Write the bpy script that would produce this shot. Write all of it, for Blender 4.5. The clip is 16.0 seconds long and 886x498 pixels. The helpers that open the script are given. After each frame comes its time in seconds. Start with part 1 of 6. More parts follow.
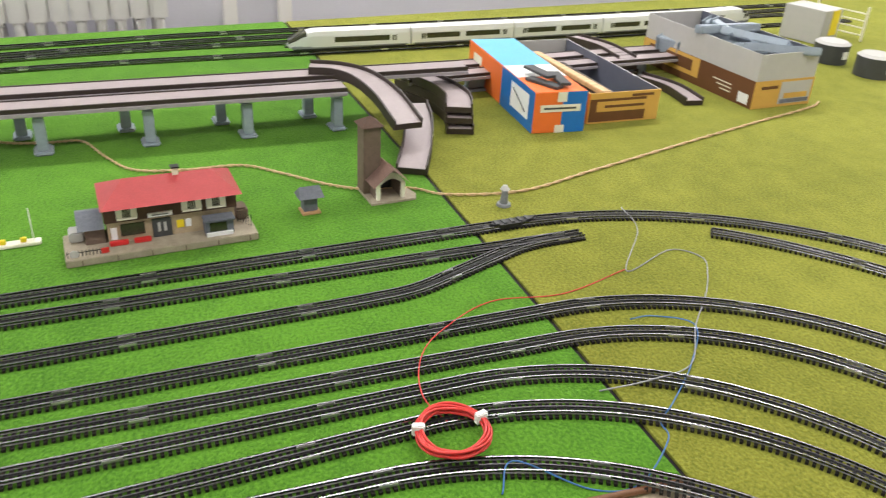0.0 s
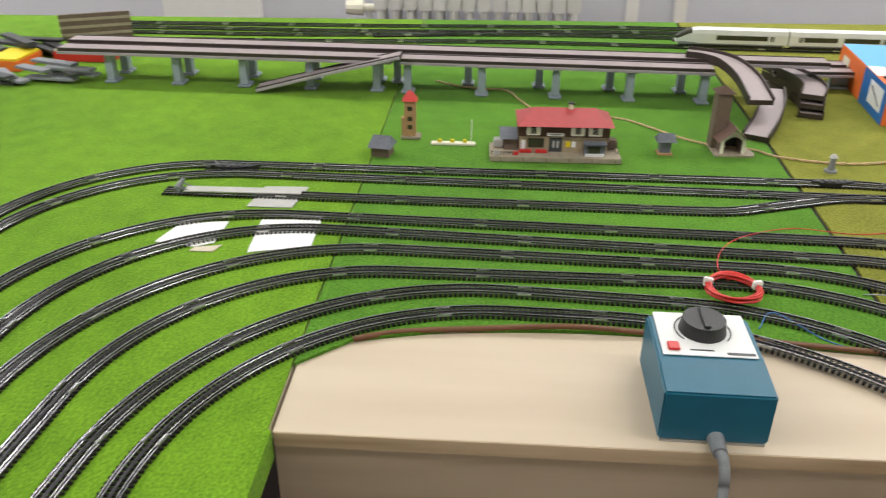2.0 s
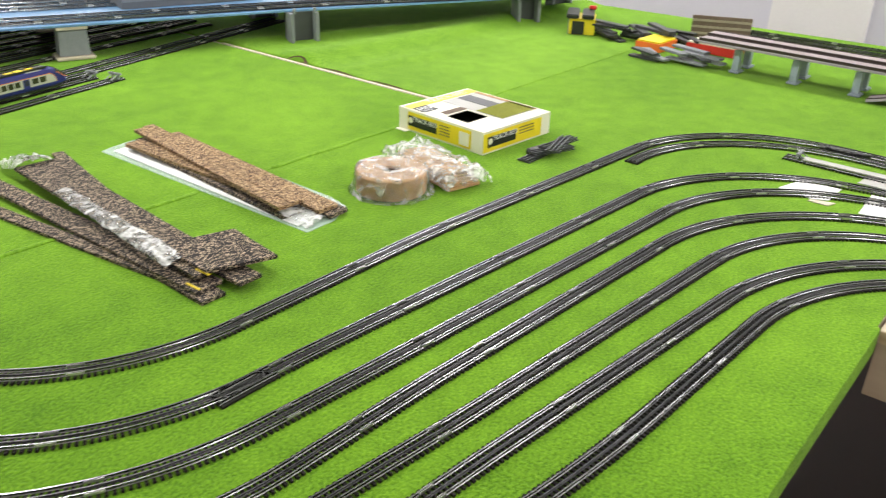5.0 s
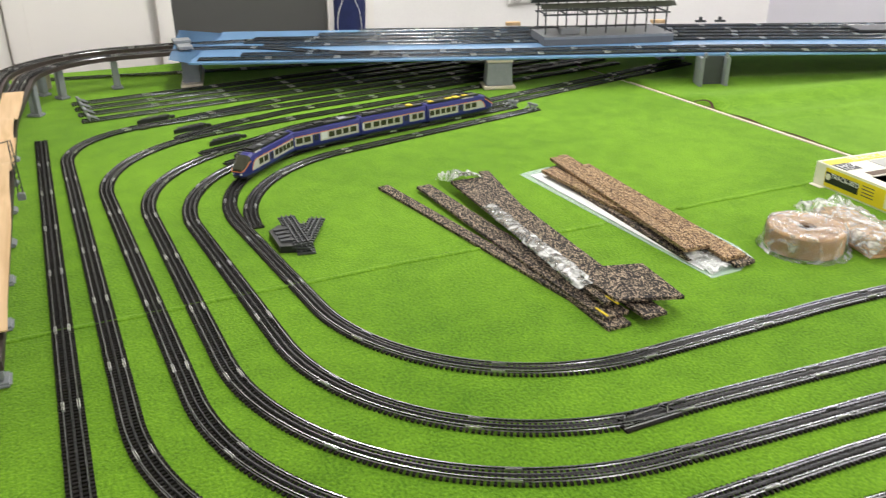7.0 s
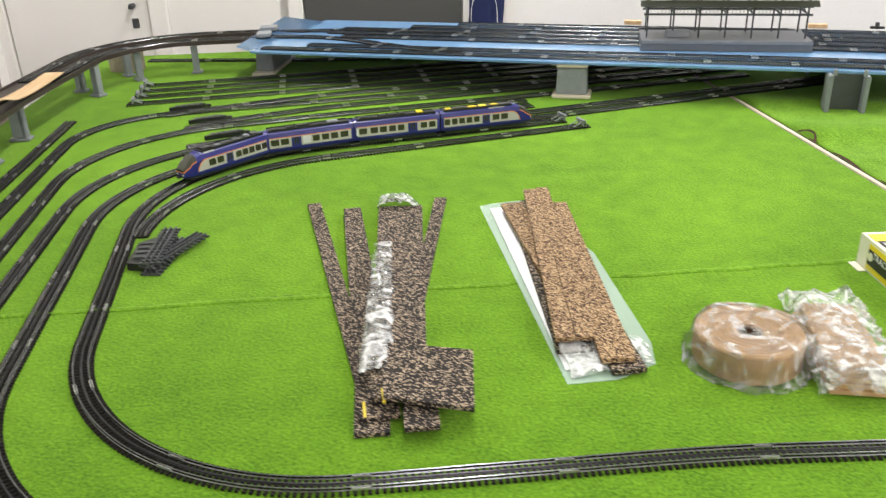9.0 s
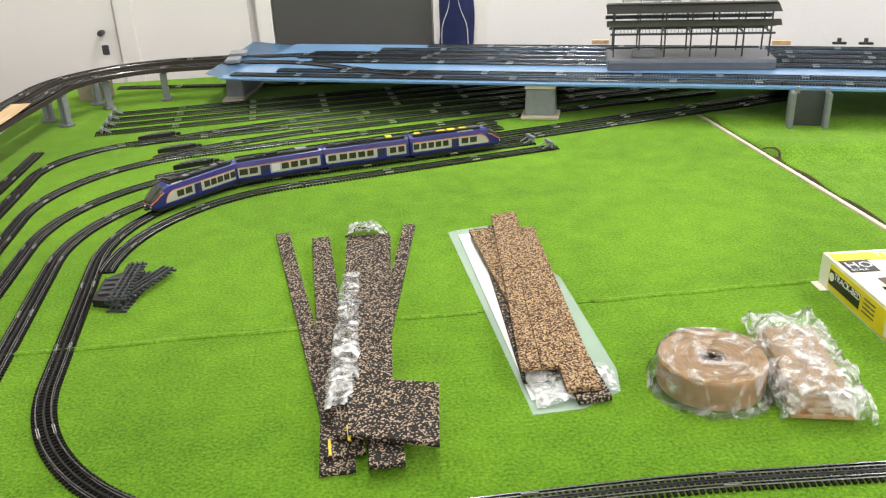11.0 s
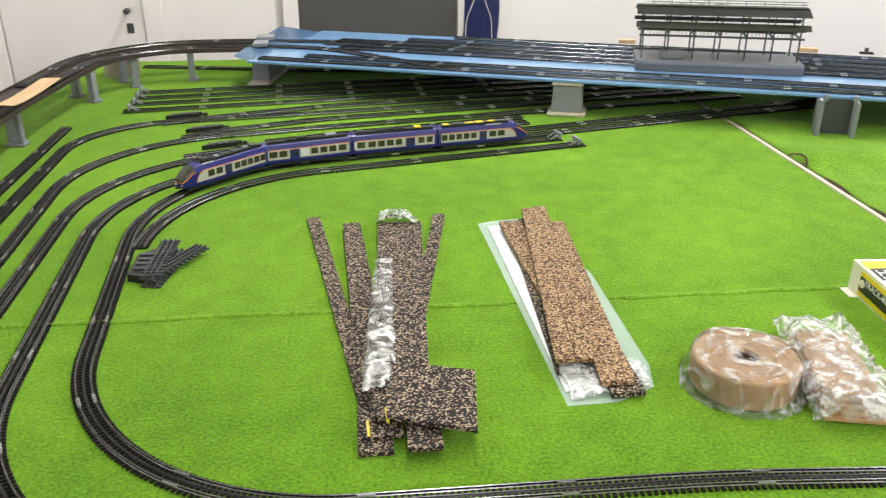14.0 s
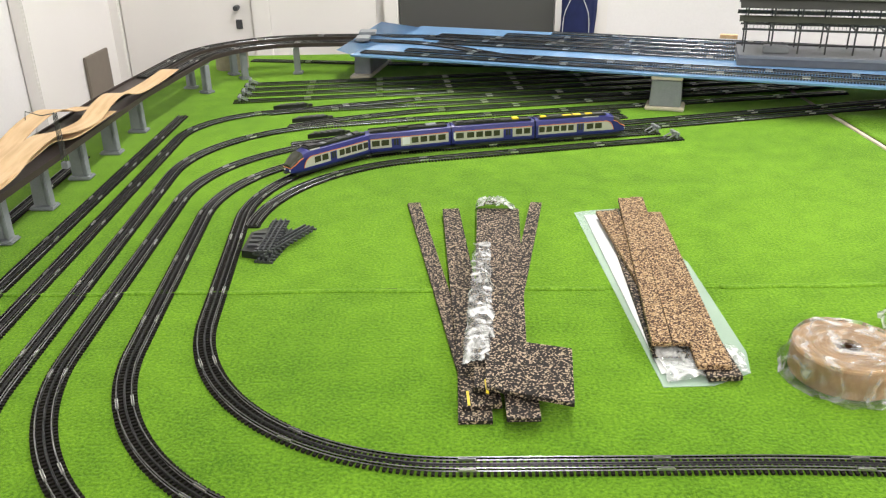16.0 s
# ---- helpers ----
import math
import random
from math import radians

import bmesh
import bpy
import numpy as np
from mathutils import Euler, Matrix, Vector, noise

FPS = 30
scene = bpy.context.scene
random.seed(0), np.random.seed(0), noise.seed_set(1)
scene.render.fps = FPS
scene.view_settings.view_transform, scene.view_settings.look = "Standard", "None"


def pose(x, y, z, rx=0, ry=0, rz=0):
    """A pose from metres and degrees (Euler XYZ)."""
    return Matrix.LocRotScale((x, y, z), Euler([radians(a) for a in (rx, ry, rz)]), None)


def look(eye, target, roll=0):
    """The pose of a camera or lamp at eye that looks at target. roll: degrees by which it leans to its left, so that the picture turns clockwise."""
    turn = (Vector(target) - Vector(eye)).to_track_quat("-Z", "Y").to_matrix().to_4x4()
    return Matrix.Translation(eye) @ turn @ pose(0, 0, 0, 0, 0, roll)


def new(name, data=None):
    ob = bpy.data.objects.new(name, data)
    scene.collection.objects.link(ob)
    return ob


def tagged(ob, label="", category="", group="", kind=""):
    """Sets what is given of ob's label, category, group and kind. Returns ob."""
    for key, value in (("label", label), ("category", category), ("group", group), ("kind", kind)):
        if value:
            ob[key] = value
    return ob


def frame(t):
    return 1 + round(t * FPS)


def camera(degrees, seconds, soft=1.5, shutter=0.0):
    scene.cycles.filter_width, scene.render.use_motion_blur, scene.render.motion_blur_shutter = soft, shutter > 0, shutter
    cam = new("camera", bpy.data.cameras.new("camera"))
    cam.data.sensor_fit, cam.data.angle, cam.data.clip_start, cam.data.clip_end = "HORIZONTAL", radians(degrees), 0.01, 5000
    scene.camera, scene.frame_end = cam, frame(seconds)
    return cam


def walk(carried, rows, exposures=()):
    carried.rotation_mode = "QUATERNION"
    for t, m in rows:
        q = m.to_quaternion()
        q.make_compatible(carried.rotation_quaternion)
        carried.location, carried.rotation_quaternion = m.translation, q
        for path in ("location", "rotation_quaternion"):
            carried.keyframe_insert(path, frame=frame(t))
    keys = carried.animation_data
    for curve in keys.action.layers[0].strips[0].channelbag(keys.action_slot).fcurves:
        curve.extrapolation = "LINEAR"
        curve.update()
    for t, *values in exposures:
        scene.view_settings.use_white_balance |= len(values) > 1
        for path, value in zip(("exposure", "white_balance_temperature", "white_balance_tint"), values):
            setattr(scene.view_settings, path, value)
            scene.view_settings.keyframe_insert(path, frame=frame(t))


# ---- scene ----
cam = camera(57.1, 16.0, soft=1.2, shutter=0.3)
PATH = [
    (0, (0.393, -1.551, 0.509), (1.984, -2.295, -0.447), 3.4),
    (0.5, (0.34, -1.588, 0.519), (2.023, -2.069, -0.448), 2.5),
    (1, (0.245, -1.558, 0.528), (1.989, -1.841, -0.41), 1.3),
    (1.5, (0.078, -1.477, 0.522), (1.837, -1.612, -0.419), 1.4),
    (2, (-0.006, -1.49, 0.536), (1.757, -1.394, -0.403), 0.6),
    (2.5, (-0.111, -1.511, 0.548), (1.62, -1.105, -0.368), -1.4),
    (3, (-0.209, -1.472, 0.548), (1.455, -0.844, -0.366), -2.0),
    (3.2, (-0.242, -1.459, 0.553), (1.38, -0.739, -0.369), -1.7),
    (5.3, (-0.441, -1.392, 0.516), (0.863, -0.178, -0.393), 2.2),
    (5.5, (-0.461, -1.381, 0.514), (0.762, -0.1, -0.414), 2.2),
    (6, (-0.47, -1.377, 0.512), (0.614, 0.013, -0.432), 1.9),
    (6.5, (-0.502, -1.388, 0.521), (0.433, 0.134, -0.378), 0.7),
    (7, (-0.503, -1.385, 0.539), (0.258, 0.27, -0.287), -0.3),
    (7.5, (-0.409, -1.329, 0.546), (0.246, 0.38, -0.261), -1.5),
    (8, (-0.252, -1.217, 0.531), (0.238, 0.558, -0.248), -3.4),
    (8.5, (-0.063, -1.252, 0.508), (0.123, 0.581, -0.271), -2.3),
    (9, (0.118, -1.295, 0.507), (0.266, 0.514, -0.333), -1.6),
    (9.2, (0.149, -1.299, 0.511), (0.302, 0.497, -0.355), -2.1),
    (11.3, (0.137, -1.287, 0.527), (0.344, 0.531, -0.28), -2.1),
    (11.5, (0.135, -1.285, 0.524), (0.354, 0.531, -0.284), -1.8),
    (12, (0.132, -1.285, 0.522), (0.37, 0.524, -0.297), -1.2),
    (12.5, (0.132, -1.287, 0.521), (0.386, 0.519, -0.3), -1.1),
    (13, (0.127, -1.289, 0.524), (0.388, 0.515, -0.299), -1.0),
    (13.5, (0.12, -1.287, 0.523), (0.374, 0.518, -0.301), -0.7),
    (14, (0.095, -1.297, 0.526), (0.283, 0.515, -0.298), 0.1),
    (14.5, (0.074, -1.315, 0.518), (0.148, 0.508, -0.3), 0.4),
    (15, (0.075, -1.332, 0.517), (0.084, 0.49, -0.31), 0.0),
    (15.5, (0.077, -1.337, 0.517), (0.067, 0.486, -0.305), -0.4),
    (16, (0.074, -1.338, 0.52), (0.052, 0.485, -0.304), -1.0),
]
walk(cam, [(t, look(eye, target, roll)) for t, eye, target, roll in PATH],
     [(0, -0.02), (1.0, -0.08), (2.0, -0.30), (3.0, -0.10), (5.3, 0.08), (7.0, -0.05), (8.0, 0.0), (11.5, -0.06), (13.5, -0.04), (15, 0.05), (16, 0.06)])

# ---------------- world and lights ----------------
world = bpy.data.worlds.new("room_world")
scene.world = world
world.use_nodes = True
world.node_tree.nodes["Background"].inputs[0].default_value = (0.9, 0.95, 1.0, 1)
world.node_tree.nodes["Background"].inputs[1].default_value = 0.25


def area_lamp(name, x, y, z, sx, sy, power, color=(1.0, 0.975, 0.95), turn=0):
    d = bpy.data.lights.new(name, "AREA")
    d.shape, d.size, d.size_y, d.energy, d.color = "RECTANGLE", sx, sy, power, color
    ob = new(name, d)
    ob.matrix_world = pose(x, y, z, 0, 0, turn)
    return ob


CEIL = 1.95
LAMPS = [(lx, ly) for lx in (0.35, 2.55) for ly in (0.95, -0.85, -2.65, -4.3)]
for lx, ly in LAMPS:
    area_lamp("tube_lamp", lx, ly, CEIL - 0.09, 0.14, 1.45, {0.95: 38, -0.85: 12}.get(ly, 23) * ((1.25 if lx > 1 else 0.8) if ly < 0 else 0.9 if lx > 1 else 1.03))


# ---------------- materials ----------------
def mat(name, color, rough=0.6, metal=0.0, vary=0.12, scale=40.0, bump=0.1, fine=400.0, color2=None, spec=0.5, coat=0.0,
        alpha=1.0, trans=0.0, island=0.0):
    m = bpy.data.materials.new(name)
    m.use_nodes = True
    nt = m.node_tree
    b = nt.nodes["Principled BSDF"]
    tc = nt.nodes.new("ShaderNodeTexCoord")
    n1 = nt.nodes.new("ShaderNodeTexNoise")
    n1.inputs["Scale"].default_value, n1.inputs["Detail"].default_value = scale, 4
    n2 = nt.nodes.new("ShaderNodeTexNoise")
    n2.inputs["Scale"].default_value, n2.inputs["Detail"].default_value = fine, 2
    for n in (n1, n2):
        nt.links.new(tc.outputs["Object"], n.inputs["Vector"])
    add = nt.nodes.new("ShaderNodeMath")
    add.operation = "ADD"
    nt.links.new(n1.outputs["Fac"], add.inputs[0])
    nt.links.new(n2.outputs["Fac"], add.inputs[1])
    ramp = nt.nodes.new("ShaderNodeMapRange")
    ramp.inputs["From Min"].default_value, ramp.inputs["From Max"].default_value = 0.6, 1.4
    nt.links.new(add.outputs[0], ramp.inputs["Value"])
    mix = nt.nodes.new("ShaderNodeMix")
    mix.data_type = "RGBA"
    lo = [c * (1 - vary) for c in color]
    hi = color2 or [min(1, c * (1 + vary)) for c in color]
    mix.inputs["A"].default_value, mix.inputs["B"].default_value = (*lo, 1), (*hi, 1)
    nt.links.new(ramp.outputs["Result"], mix.inputs["Factor"])
    nt.links.new(mix.outputs["Result"], b.inputs["Base Color"])
    b.inputs["Roughness"].default_value, b.inputs["Metallic"].default_value = rough, metal
    b.inputs["Specular IOR Level"].default_value = spec
    b.inputs["Coat Weight"].default_value = coat
    b.inputs["Alpha"].default_value, b.inputs["Transmission Weight"].default_value = alpha, trans
    if bump:
        bp = nt.nodes.new("ShaderNodeBump")
        bp.inputs["Strength"].default_value, bp.inputs["Distance"].default_value = bump, 0.002
        nt.links.new(n2.outputs["Fac"], bp.inputs["Height"])
        nt.links.new(bp.outputs["Normal"], b.inputs["Normal"])
    return m


def carpet_mat(name, color, light, fine=1100.0):
    m = bpy.data.materials.new(name)
    m.use_nodes = True
    nt = m.node_tree
    b = nt.nodes["Principled BSDF"]
    tc = nt.nodes.new("ShaderNodeTexCoord")
    outs = []
    for sc, det in ((2.2, 4), (22.0, 3), (260.0, 3), (fine, 2)):
        n = nt.nodes.new("ShaderNodeTexNoise")
        n.inputs["Scale"].default_value, n.inputs["Detail"].default_value = sc, det
        nt.links.new(tc.outputs["Object"], n.inputs["Vector"])
        outs.append(n.outputs["Fac"])
    total = None
    for o, w in zip(outs, (0.5, 0.35, 0.95, 0.80)):
        mul = nt.nodes.new("ShaderNodeMath")
        mul.operation = "MULTIPLY_ADD"
        mul.inputs[1].default_value = w
        mul.inputs[2].default_value = 0.0
        nt.links.new(o, mul.inputs[0])
        if total is not None:
            nt.links.new(total, mul.inputs[2])
        total = mul.outputs[0]
    ramp = nt.nodes.new("ShaderNodeMapRange")
    ramp.inputs["From Min"].default_value, ramp.inputs["From Max"].default_value = 1.03, 1.58
    nt.links.new(total, ramp.inputs["Value"])
    mix = nt.nodes.new("ShaderNodeMix")
    mix.data_type = "RGBA"
    mix.inputs["A"].default_value, mix.inputs["B"].default_value = (*color, 1), (*light, 1)
    nt.links.new(ramp.outputs["Result"], mix.inputs["Factor"])
    nt.links.new(mix.outputs["Result"], b.inputs["Base Color"])
    b.inputs["Roughness"].default_value = 0.95
    b.inputs["Specular IOR Level"].default_value = 0.1
    b.inputs["Sheen Weight"].default_value = 0.12
    b.inputs["Sheen Tint"].default_value = (0.8, 1.0, 0.5, 1)
    bp = nt.nodes.new("ShaderNodeBump")
    bp.inputs["Strength"].default_value, bp.inputs["Distance"].default_value = 0.75, 0.003
    nt.links.new(outs[2], bp.inputs["Height"])
    nt.links.new(bp.outputs["Normal"], b.inputs["Normal"])
    return m


def speckle_mat(name, dark, mid, light, size=330.0):
    m = bpy.data.materials.new(name)
    m.use_nodes = True
    nt = m.node_tree
    b = nt.nodes["Principled BSDF"]
    tc = nt.nodes.new("ShaderNodeTexCoord")
    v = nt.nodes.new("ShaderNodeTexVoronoi")
    v.inputs["Scale"].default_value = size
    nt.links.new(tc.outputs["Object"], v.inputs["Vector"])
    sep = nt.nodes.new("ShaderNodeSeparateColor")
    nt.links.new(v.outputs["Color"], sep.inputs["Color"])
    r = nt.nodes.new("ShaderNodeValToRGB")
    r.color_ramp.interpolation = "CONSTANT"
    e = r.color_ramp.elements
    e[0].position, e[0].color = 0.0, (*dark, 1)
    e[1].position, e[1].color = 0.52, (*mid, 1)
    e2 = e.new(0.76)
    e2.color = (*light, 1)
    nt.links.new(sep.outputs["Red"], r.inputs["Fac"])
    nt.links.new(r.outputs["Color"], b.inputs["Base Color"])
    b.inputs["Roughness"].default_value = 0.85
    bp = nt.nodes.new("ShaderNodeBump")
    bp.inputs["Strength"].default_value, bp.inputs["Distance"].default_value = 0.5, 0.0015
    nt.links.new(sep.outputs["Green"], bp.inputs["Height"])
    nt.links.new(bp.outputs["Normal"], b.inputs["Normal"])
    return m


def wood_mat(name, a, c, sx=3.0, sy=60.0):
    m = bpy.data.materials.new(name)
    m.use_nodes = True
    nt = m.node_tree
    b = nt.nodes["Principled BSDF"]
    tc = nt.nodes.new("ShaderNodeTexCoord")
    mp = nt.nodes.new("ShaderNodeMapping")
    mp.inputs["Scale"].default_value = (sy, sx, sy)
    n = nt.nodes.new("ShaderNodeTexNoise")
    n.inputs["Scale"].default_value, n.inputs["Detail"].default_value = 1.0, 6
    nt.links.new(tc.outputs["Object"], mp.inputs["Vector"])
    nt.links.new(mp.outputs["Vector"], n.inputs["Vector"])
    r = nt.nodes.new("ShaderNodeValToRGB")
    r.color_ramp.elements[0].position, r.color_ramp.elements[0].color = 0.35, (*a, 1)
    r.color_ramp.elements[1].position, r.color_ramp.elements[1].color = 0.65, (*c, 1)
    nt.links.new(n.outputs["Fac"], r.inputs["Fac"])
    nt.links.new(r.outputs["Color"], b.inputs["Base Color"])
    b.inputs["Roughness"].default_value = 0.6
    return m


def film_mat(name, ior=1.55, rough=0.06, wrinkle=45.0, relief=0.008, haze=0.06, crease_glare=0.5, level=0.56):
    """Clear plastic film: see-through, with wrinkled gloss, a little haze and painted white glare."""
    m = bpy.data.materials.new(name)
    m.use_nodes = True
    nt = m.node_tree
    nt.nodes.remove(nt.nodes["Principled BSDF"])
    tc = nt.nodes.new("ShaderNodeTexCoord")
    n = nt.nodes.new("ShaderNodeTexNoise")
    n.inputs["Scale"].default_value, n.inputs["Detail"].default_value, n.inputs["Distortion"].default_value = wrinkle, 3, 1.5
    nt.links.new(tc.outputs["Object"], n.inputs["Vector"])
    bp = nt.nodes.new("ShaderNodeBump")
    bp.inputs["Strength"].default_value, bp.inputs["Distance"].default_value = 1.0, relief
    nt.links.new(n.outputs["Fac"], bp.inputs["Height"])
    fr = nt.nodes.new("ShaderNodeFresnel")
    fr.inputs["IOR"].default_value = ior
    nt.links.new(bp.outputs["Normal"], fr.inputs["Normal"])
    clear = nt.nodes.new("ShaderNodeBsdfTransparent")
    clear.inputs["Color"].default_value = (0.96, 0.98, 0.97, 1)
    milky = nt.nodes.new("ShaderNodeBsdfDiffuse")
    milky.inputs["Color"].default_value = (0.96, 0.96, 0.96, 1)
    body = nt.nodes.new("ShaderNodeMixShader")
    # Noise patches of white put crease whitening and glare into the colour
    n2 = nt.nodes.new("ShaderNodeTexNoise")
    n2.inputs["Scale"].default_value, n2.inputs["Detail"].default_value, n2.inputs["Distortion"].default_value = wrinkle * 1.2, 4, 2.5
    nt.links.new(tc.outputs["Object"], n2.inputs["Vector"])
    glare_patch = nt.nodes.new("ShaderNodeMapRange")
    glare_patch.inputs["From Min"].default_value, glare_patch.inputs["From Max"].default_value = level, level + 0.26
    glare_patch.inputs["To Min"].default_value, glare_patch.inputs["To Max"].default_value = haze, crease_glare
    nt.links.new(n2.outputs["Fac"], glare_patch.inputs["Value"])
    nt.links.new(glare_patch.outputs["Result"], body.inputs["Fac"])
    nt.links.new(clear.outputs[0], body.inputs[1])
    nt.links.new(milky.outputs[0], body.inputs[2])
    gloss = nt.nodes.new("ShaderNodeBsdfGlossy")
    gloss.inputs["Roughness"].default_value = rough
    nt.links.new(bp.outputs["Normal"], gloss.inputs["Normal"])
    mix = nt.nodes.new("ShaderNodeMixShader")
    nt.links.new(fr.outputs[0], mix.inputs["Fac"])
    nt.links.new(body.outputs[0], mix.inputs[1])
    nt.links.new(gloss.outputs[0], mix.inputs[2])
    nt.links.new(mix.outputs[0], nt.nodes["Material Output"].inputs["Surface"])
    return m


M_GREEN = carpet_mat("grass_mat_green", (0.054, 0.145, 0.006), (0.202, 0.40, 0.021))
M_LIME = carpet_mat("grass_mat_lime", (0.068, 0.175, 0.010), (0.230, 0.435, 0.034))
M_DEEP = carpet_mat("grass_mat_deep", (0.036, 0.120, 0.010), (0.125, 0.31, 0.026))
M_OLIVE = carpet_mat("grass_mat_olive", (0.115, 0.125, 0.014), (0.31, 0.31, 0.050))
M_SLEEPER = mat("black_plastic_sleeper", (0.0075, 0.0075, 0.008), 0.65, vary=0.5, scale=5, fine=60, spec=0.22, color2=(0.020, 0.0155, 0.013))
M_RAIL = mat("nickel_rail", (0.205, 0.205, 0.208), 0.24, 0.95, vary=0.6, scale=5, bump=0.0)
M_RAILC = mat("dull_centre_rail", (0.050, 0.049, 0.050), 0.36, 0.75, vary=0.5, scale=14, bump=0.0)
M_JOINT = mat("bright_rail_joiner", (0.75, 0.74, 0.72), 0.3, 0.9, bump=0.0)
M_BROWNRAIL = mat("brown_bridge_plastic", (0.040, 0.027, 0.023), 0.5, vary=0.2)
M_WALL = mat("white_wall_paint", (0.85, 0.83, 0.82), 0.7, vary=0.03, scale=3, bump=0.05, fine=150)
M_WALL2 = mat("lilac_grey_wall_paint", (0.70, 0.69, 0.76), 0.7, vary=0.03, scale=3, bump=0.05, fine=150)
M_DOOR = mat("white_door_paint", (0.86, 0.83, 0.80), 0.45, vary=0.03, scale=2, bump=0.02)
M_GREYDOOR = mat("dark_grey_board", (0.075, 0.075, 0.072), 0.55, vary=0.08, scale=3)
M_TAUPE = mat("taupe_panel", (0.21, 0.175, 0.14), 0.6, vary=0.06)
M_CEIL = mat("ceiling_paint", (0.8, 0.8, 0.78), 0.8, vary=0.02, scale=4)
M_FLOOR = mat("dark_red_floor", (0.05, 0.026, 0.02), 0.45, vary=0.2, scale=5)
M_PLY = wood_mat("pale_plywood", (0.55, 0.45, 0.335), (0.61, 0.51, 0.39), 2.0, 16.0)
M_APRON = wood_mat("apron_board", (0.40, 0.30, 0.21), (0.50, 0.39, 0.28), 1.5, 22.0)
M_PLYEDGE = wood_mat("raw_plywood_edge", (0.42, 0.29, 0.17), (0.62, 0.47, 0.31), 3.0, 60.0)
M_STRIP = wood_mat("veneer_strip", (0.58, 0.38, 0.20), (0.72, 0.50, 0.29), 4.0, 90.0)
M_BLUEBOARD = mat("pale_blue_board", (0.16, 0.31, 0.53), 0.25, vary=0.12, scale=8, coat=0.3)
M_PIER = mat("grey_pier_plastic", (0.23, 0.245, 0.26), 0.5, vary=0.15, scale=60)
M_PIERBLUE = mat("blue_grey_pier_plastic", (0.30, 0.35, 0.41), 0.45, vary=0.12, scale=60)
M_BEIGE = mat("beige_card", (0.62, 0.55, 0.44), 0.7)
M_LILAC = mat("lilac_grey_plastic", (0.36, 0.32, 0.36), 0.45, vary=0.12, scale=30)
M_DECKPALE = mat("pinkish_deck_face", (0.36, 0.30, 0.31), 0.45, vary=0.12, scale=30)
M_BLUE = mat("train_blue", (0.014, 0.016, 0.17), 0.40, vary=0.06, bump=0.0, coat=0.08)
M_SILVER = mat("train_silver_band", (0.50, 0.48, 0.42), 0.35, vary=0.06, bump=0.0)
M_ORANGE = mat("train_orange_line", (0.72, 0.20, 0.05), 0.4, bump=0.0)
M_WINDOW = mat("dark_window", (0.045, 0.045, 0.028), 0.12, vary=0.3, scale=90, bump=0.0)
M_BLACK = mat("black_plastic", (0.014, 0.014, 0.015), 0.42, vary=0.3)
M_DKGREY = mat("dark_grey_plastic", (0.055, 0.057, 0.062), 0.45, vary=0.2)
M_MIDGREY = mat("mid_grey_plastic", (0.22, 0.23, 0.25), 0.5, vary=0.15)
M_WHITE = mat("white_plastic", (0.80, 0.79, 0.77), 0.4, vary=0.04)
M_ICE = mat("train_white", (0.72, 0.73, 0.72), 0.3, vary=0.04, bump=0.0)
M_RED = mat("red_roof_plastic", (0.42, 0.055, 0.060), 0.4, vary=0.12, scale=60)
M_REDPL = mat("red_plastic", (0.62, 0.03, 0.03), 0.35, vary=0.1)
M_YELLOW = mat("yellow_card", (0.80, 0.62, 0.02), 0.45, vary=0.05, bump=0.0)
M_CREAM = mat("cream_card", (0.78, 0.75, 0.62), 0.5, vary=0.05, bump=0.0)
M_PAPER = mat("white_paper", (0.82, 0.82, 0.83), 0.6, vary=0.04, bump=0.0)
M_OCHRE = mat("ochre_card", (0.62, 0.36, 0.08), 0.5, vary=0.08)
M_BROWNCARD = mat("brown_card", (0.14, 0.055, 0.02), 0.5, vary=0.1)
M_ORANGECARD = mat("orange_card", (0.82, 0.17, 0.03), 0.45, vary=0.06)
M_BLUECARD = mat("blue_card", (0.01, 0.16, 0.52), 0.4, vary=0.08)
M_SKYCARD = mat("light_blue_card", (0.14, 0.48, 0.80), 0.35, vary=0.06)
M_GREYCARD = mat("grey_card", (0.46, 0.45, 0.44), 0.7, vary=0.06)
M_SLATECARD = mat("slate_card", (0.11, 0.12, 0.16), 0.7, vary=0.1)
M_TEAL = mat("teal_metal_case", (0.008, 0.115, 0.19), 0.42, vary=0.06, bump=0.05)
M_WOODBROWN = mat("model_brown_timber", (0.075, 0.035, 0.02), 0.7, vary=0.25, scale=120)
M_STUCCO = mat("model_stucco", (0.42, 0.33, 0.22), 0.8, vary=0.2, scale=90)
M_STONE = mat("model_platform_stone", (0.34, 0.29, 0.22), 0.8, vary=0.2, scale=90)
M_SLATE = mat("model_slate_roof", (0.13, 0.14, 0.17), 0.7, vary=0.25, scale=120)
M_PINKROOF = mat("model_faded_roof", (0.33, 0.20, 0.17), 0.7, vary=0.2, scale=90)
M_TOWERBR = mat("model_brown_wall", (0.15, 0.105, 0.08), 0.8, vary=0.2, scale=90)
M_TAN = mat("model_tan_brick", (0.45, 0.26, 0.13), 0.8, vary=0.2, scale=120)
M_WIRE = mat("copper_speaker_wire", (0.62, 0.42, 0.24), 0.35, vary=0.2, scale=200, bump=0.0)
M_WIRERED = mat("red_wire", (0.62, 0.035, 0.03), 0.35, vary=0.15)
M_WIREBLUE = mat("blue_wire", (0.04, 0.14, 0.36), 0.4)
M_WIREGREY = mat("grey_wire", (0.30, 0.30, 0.34), 0.4)
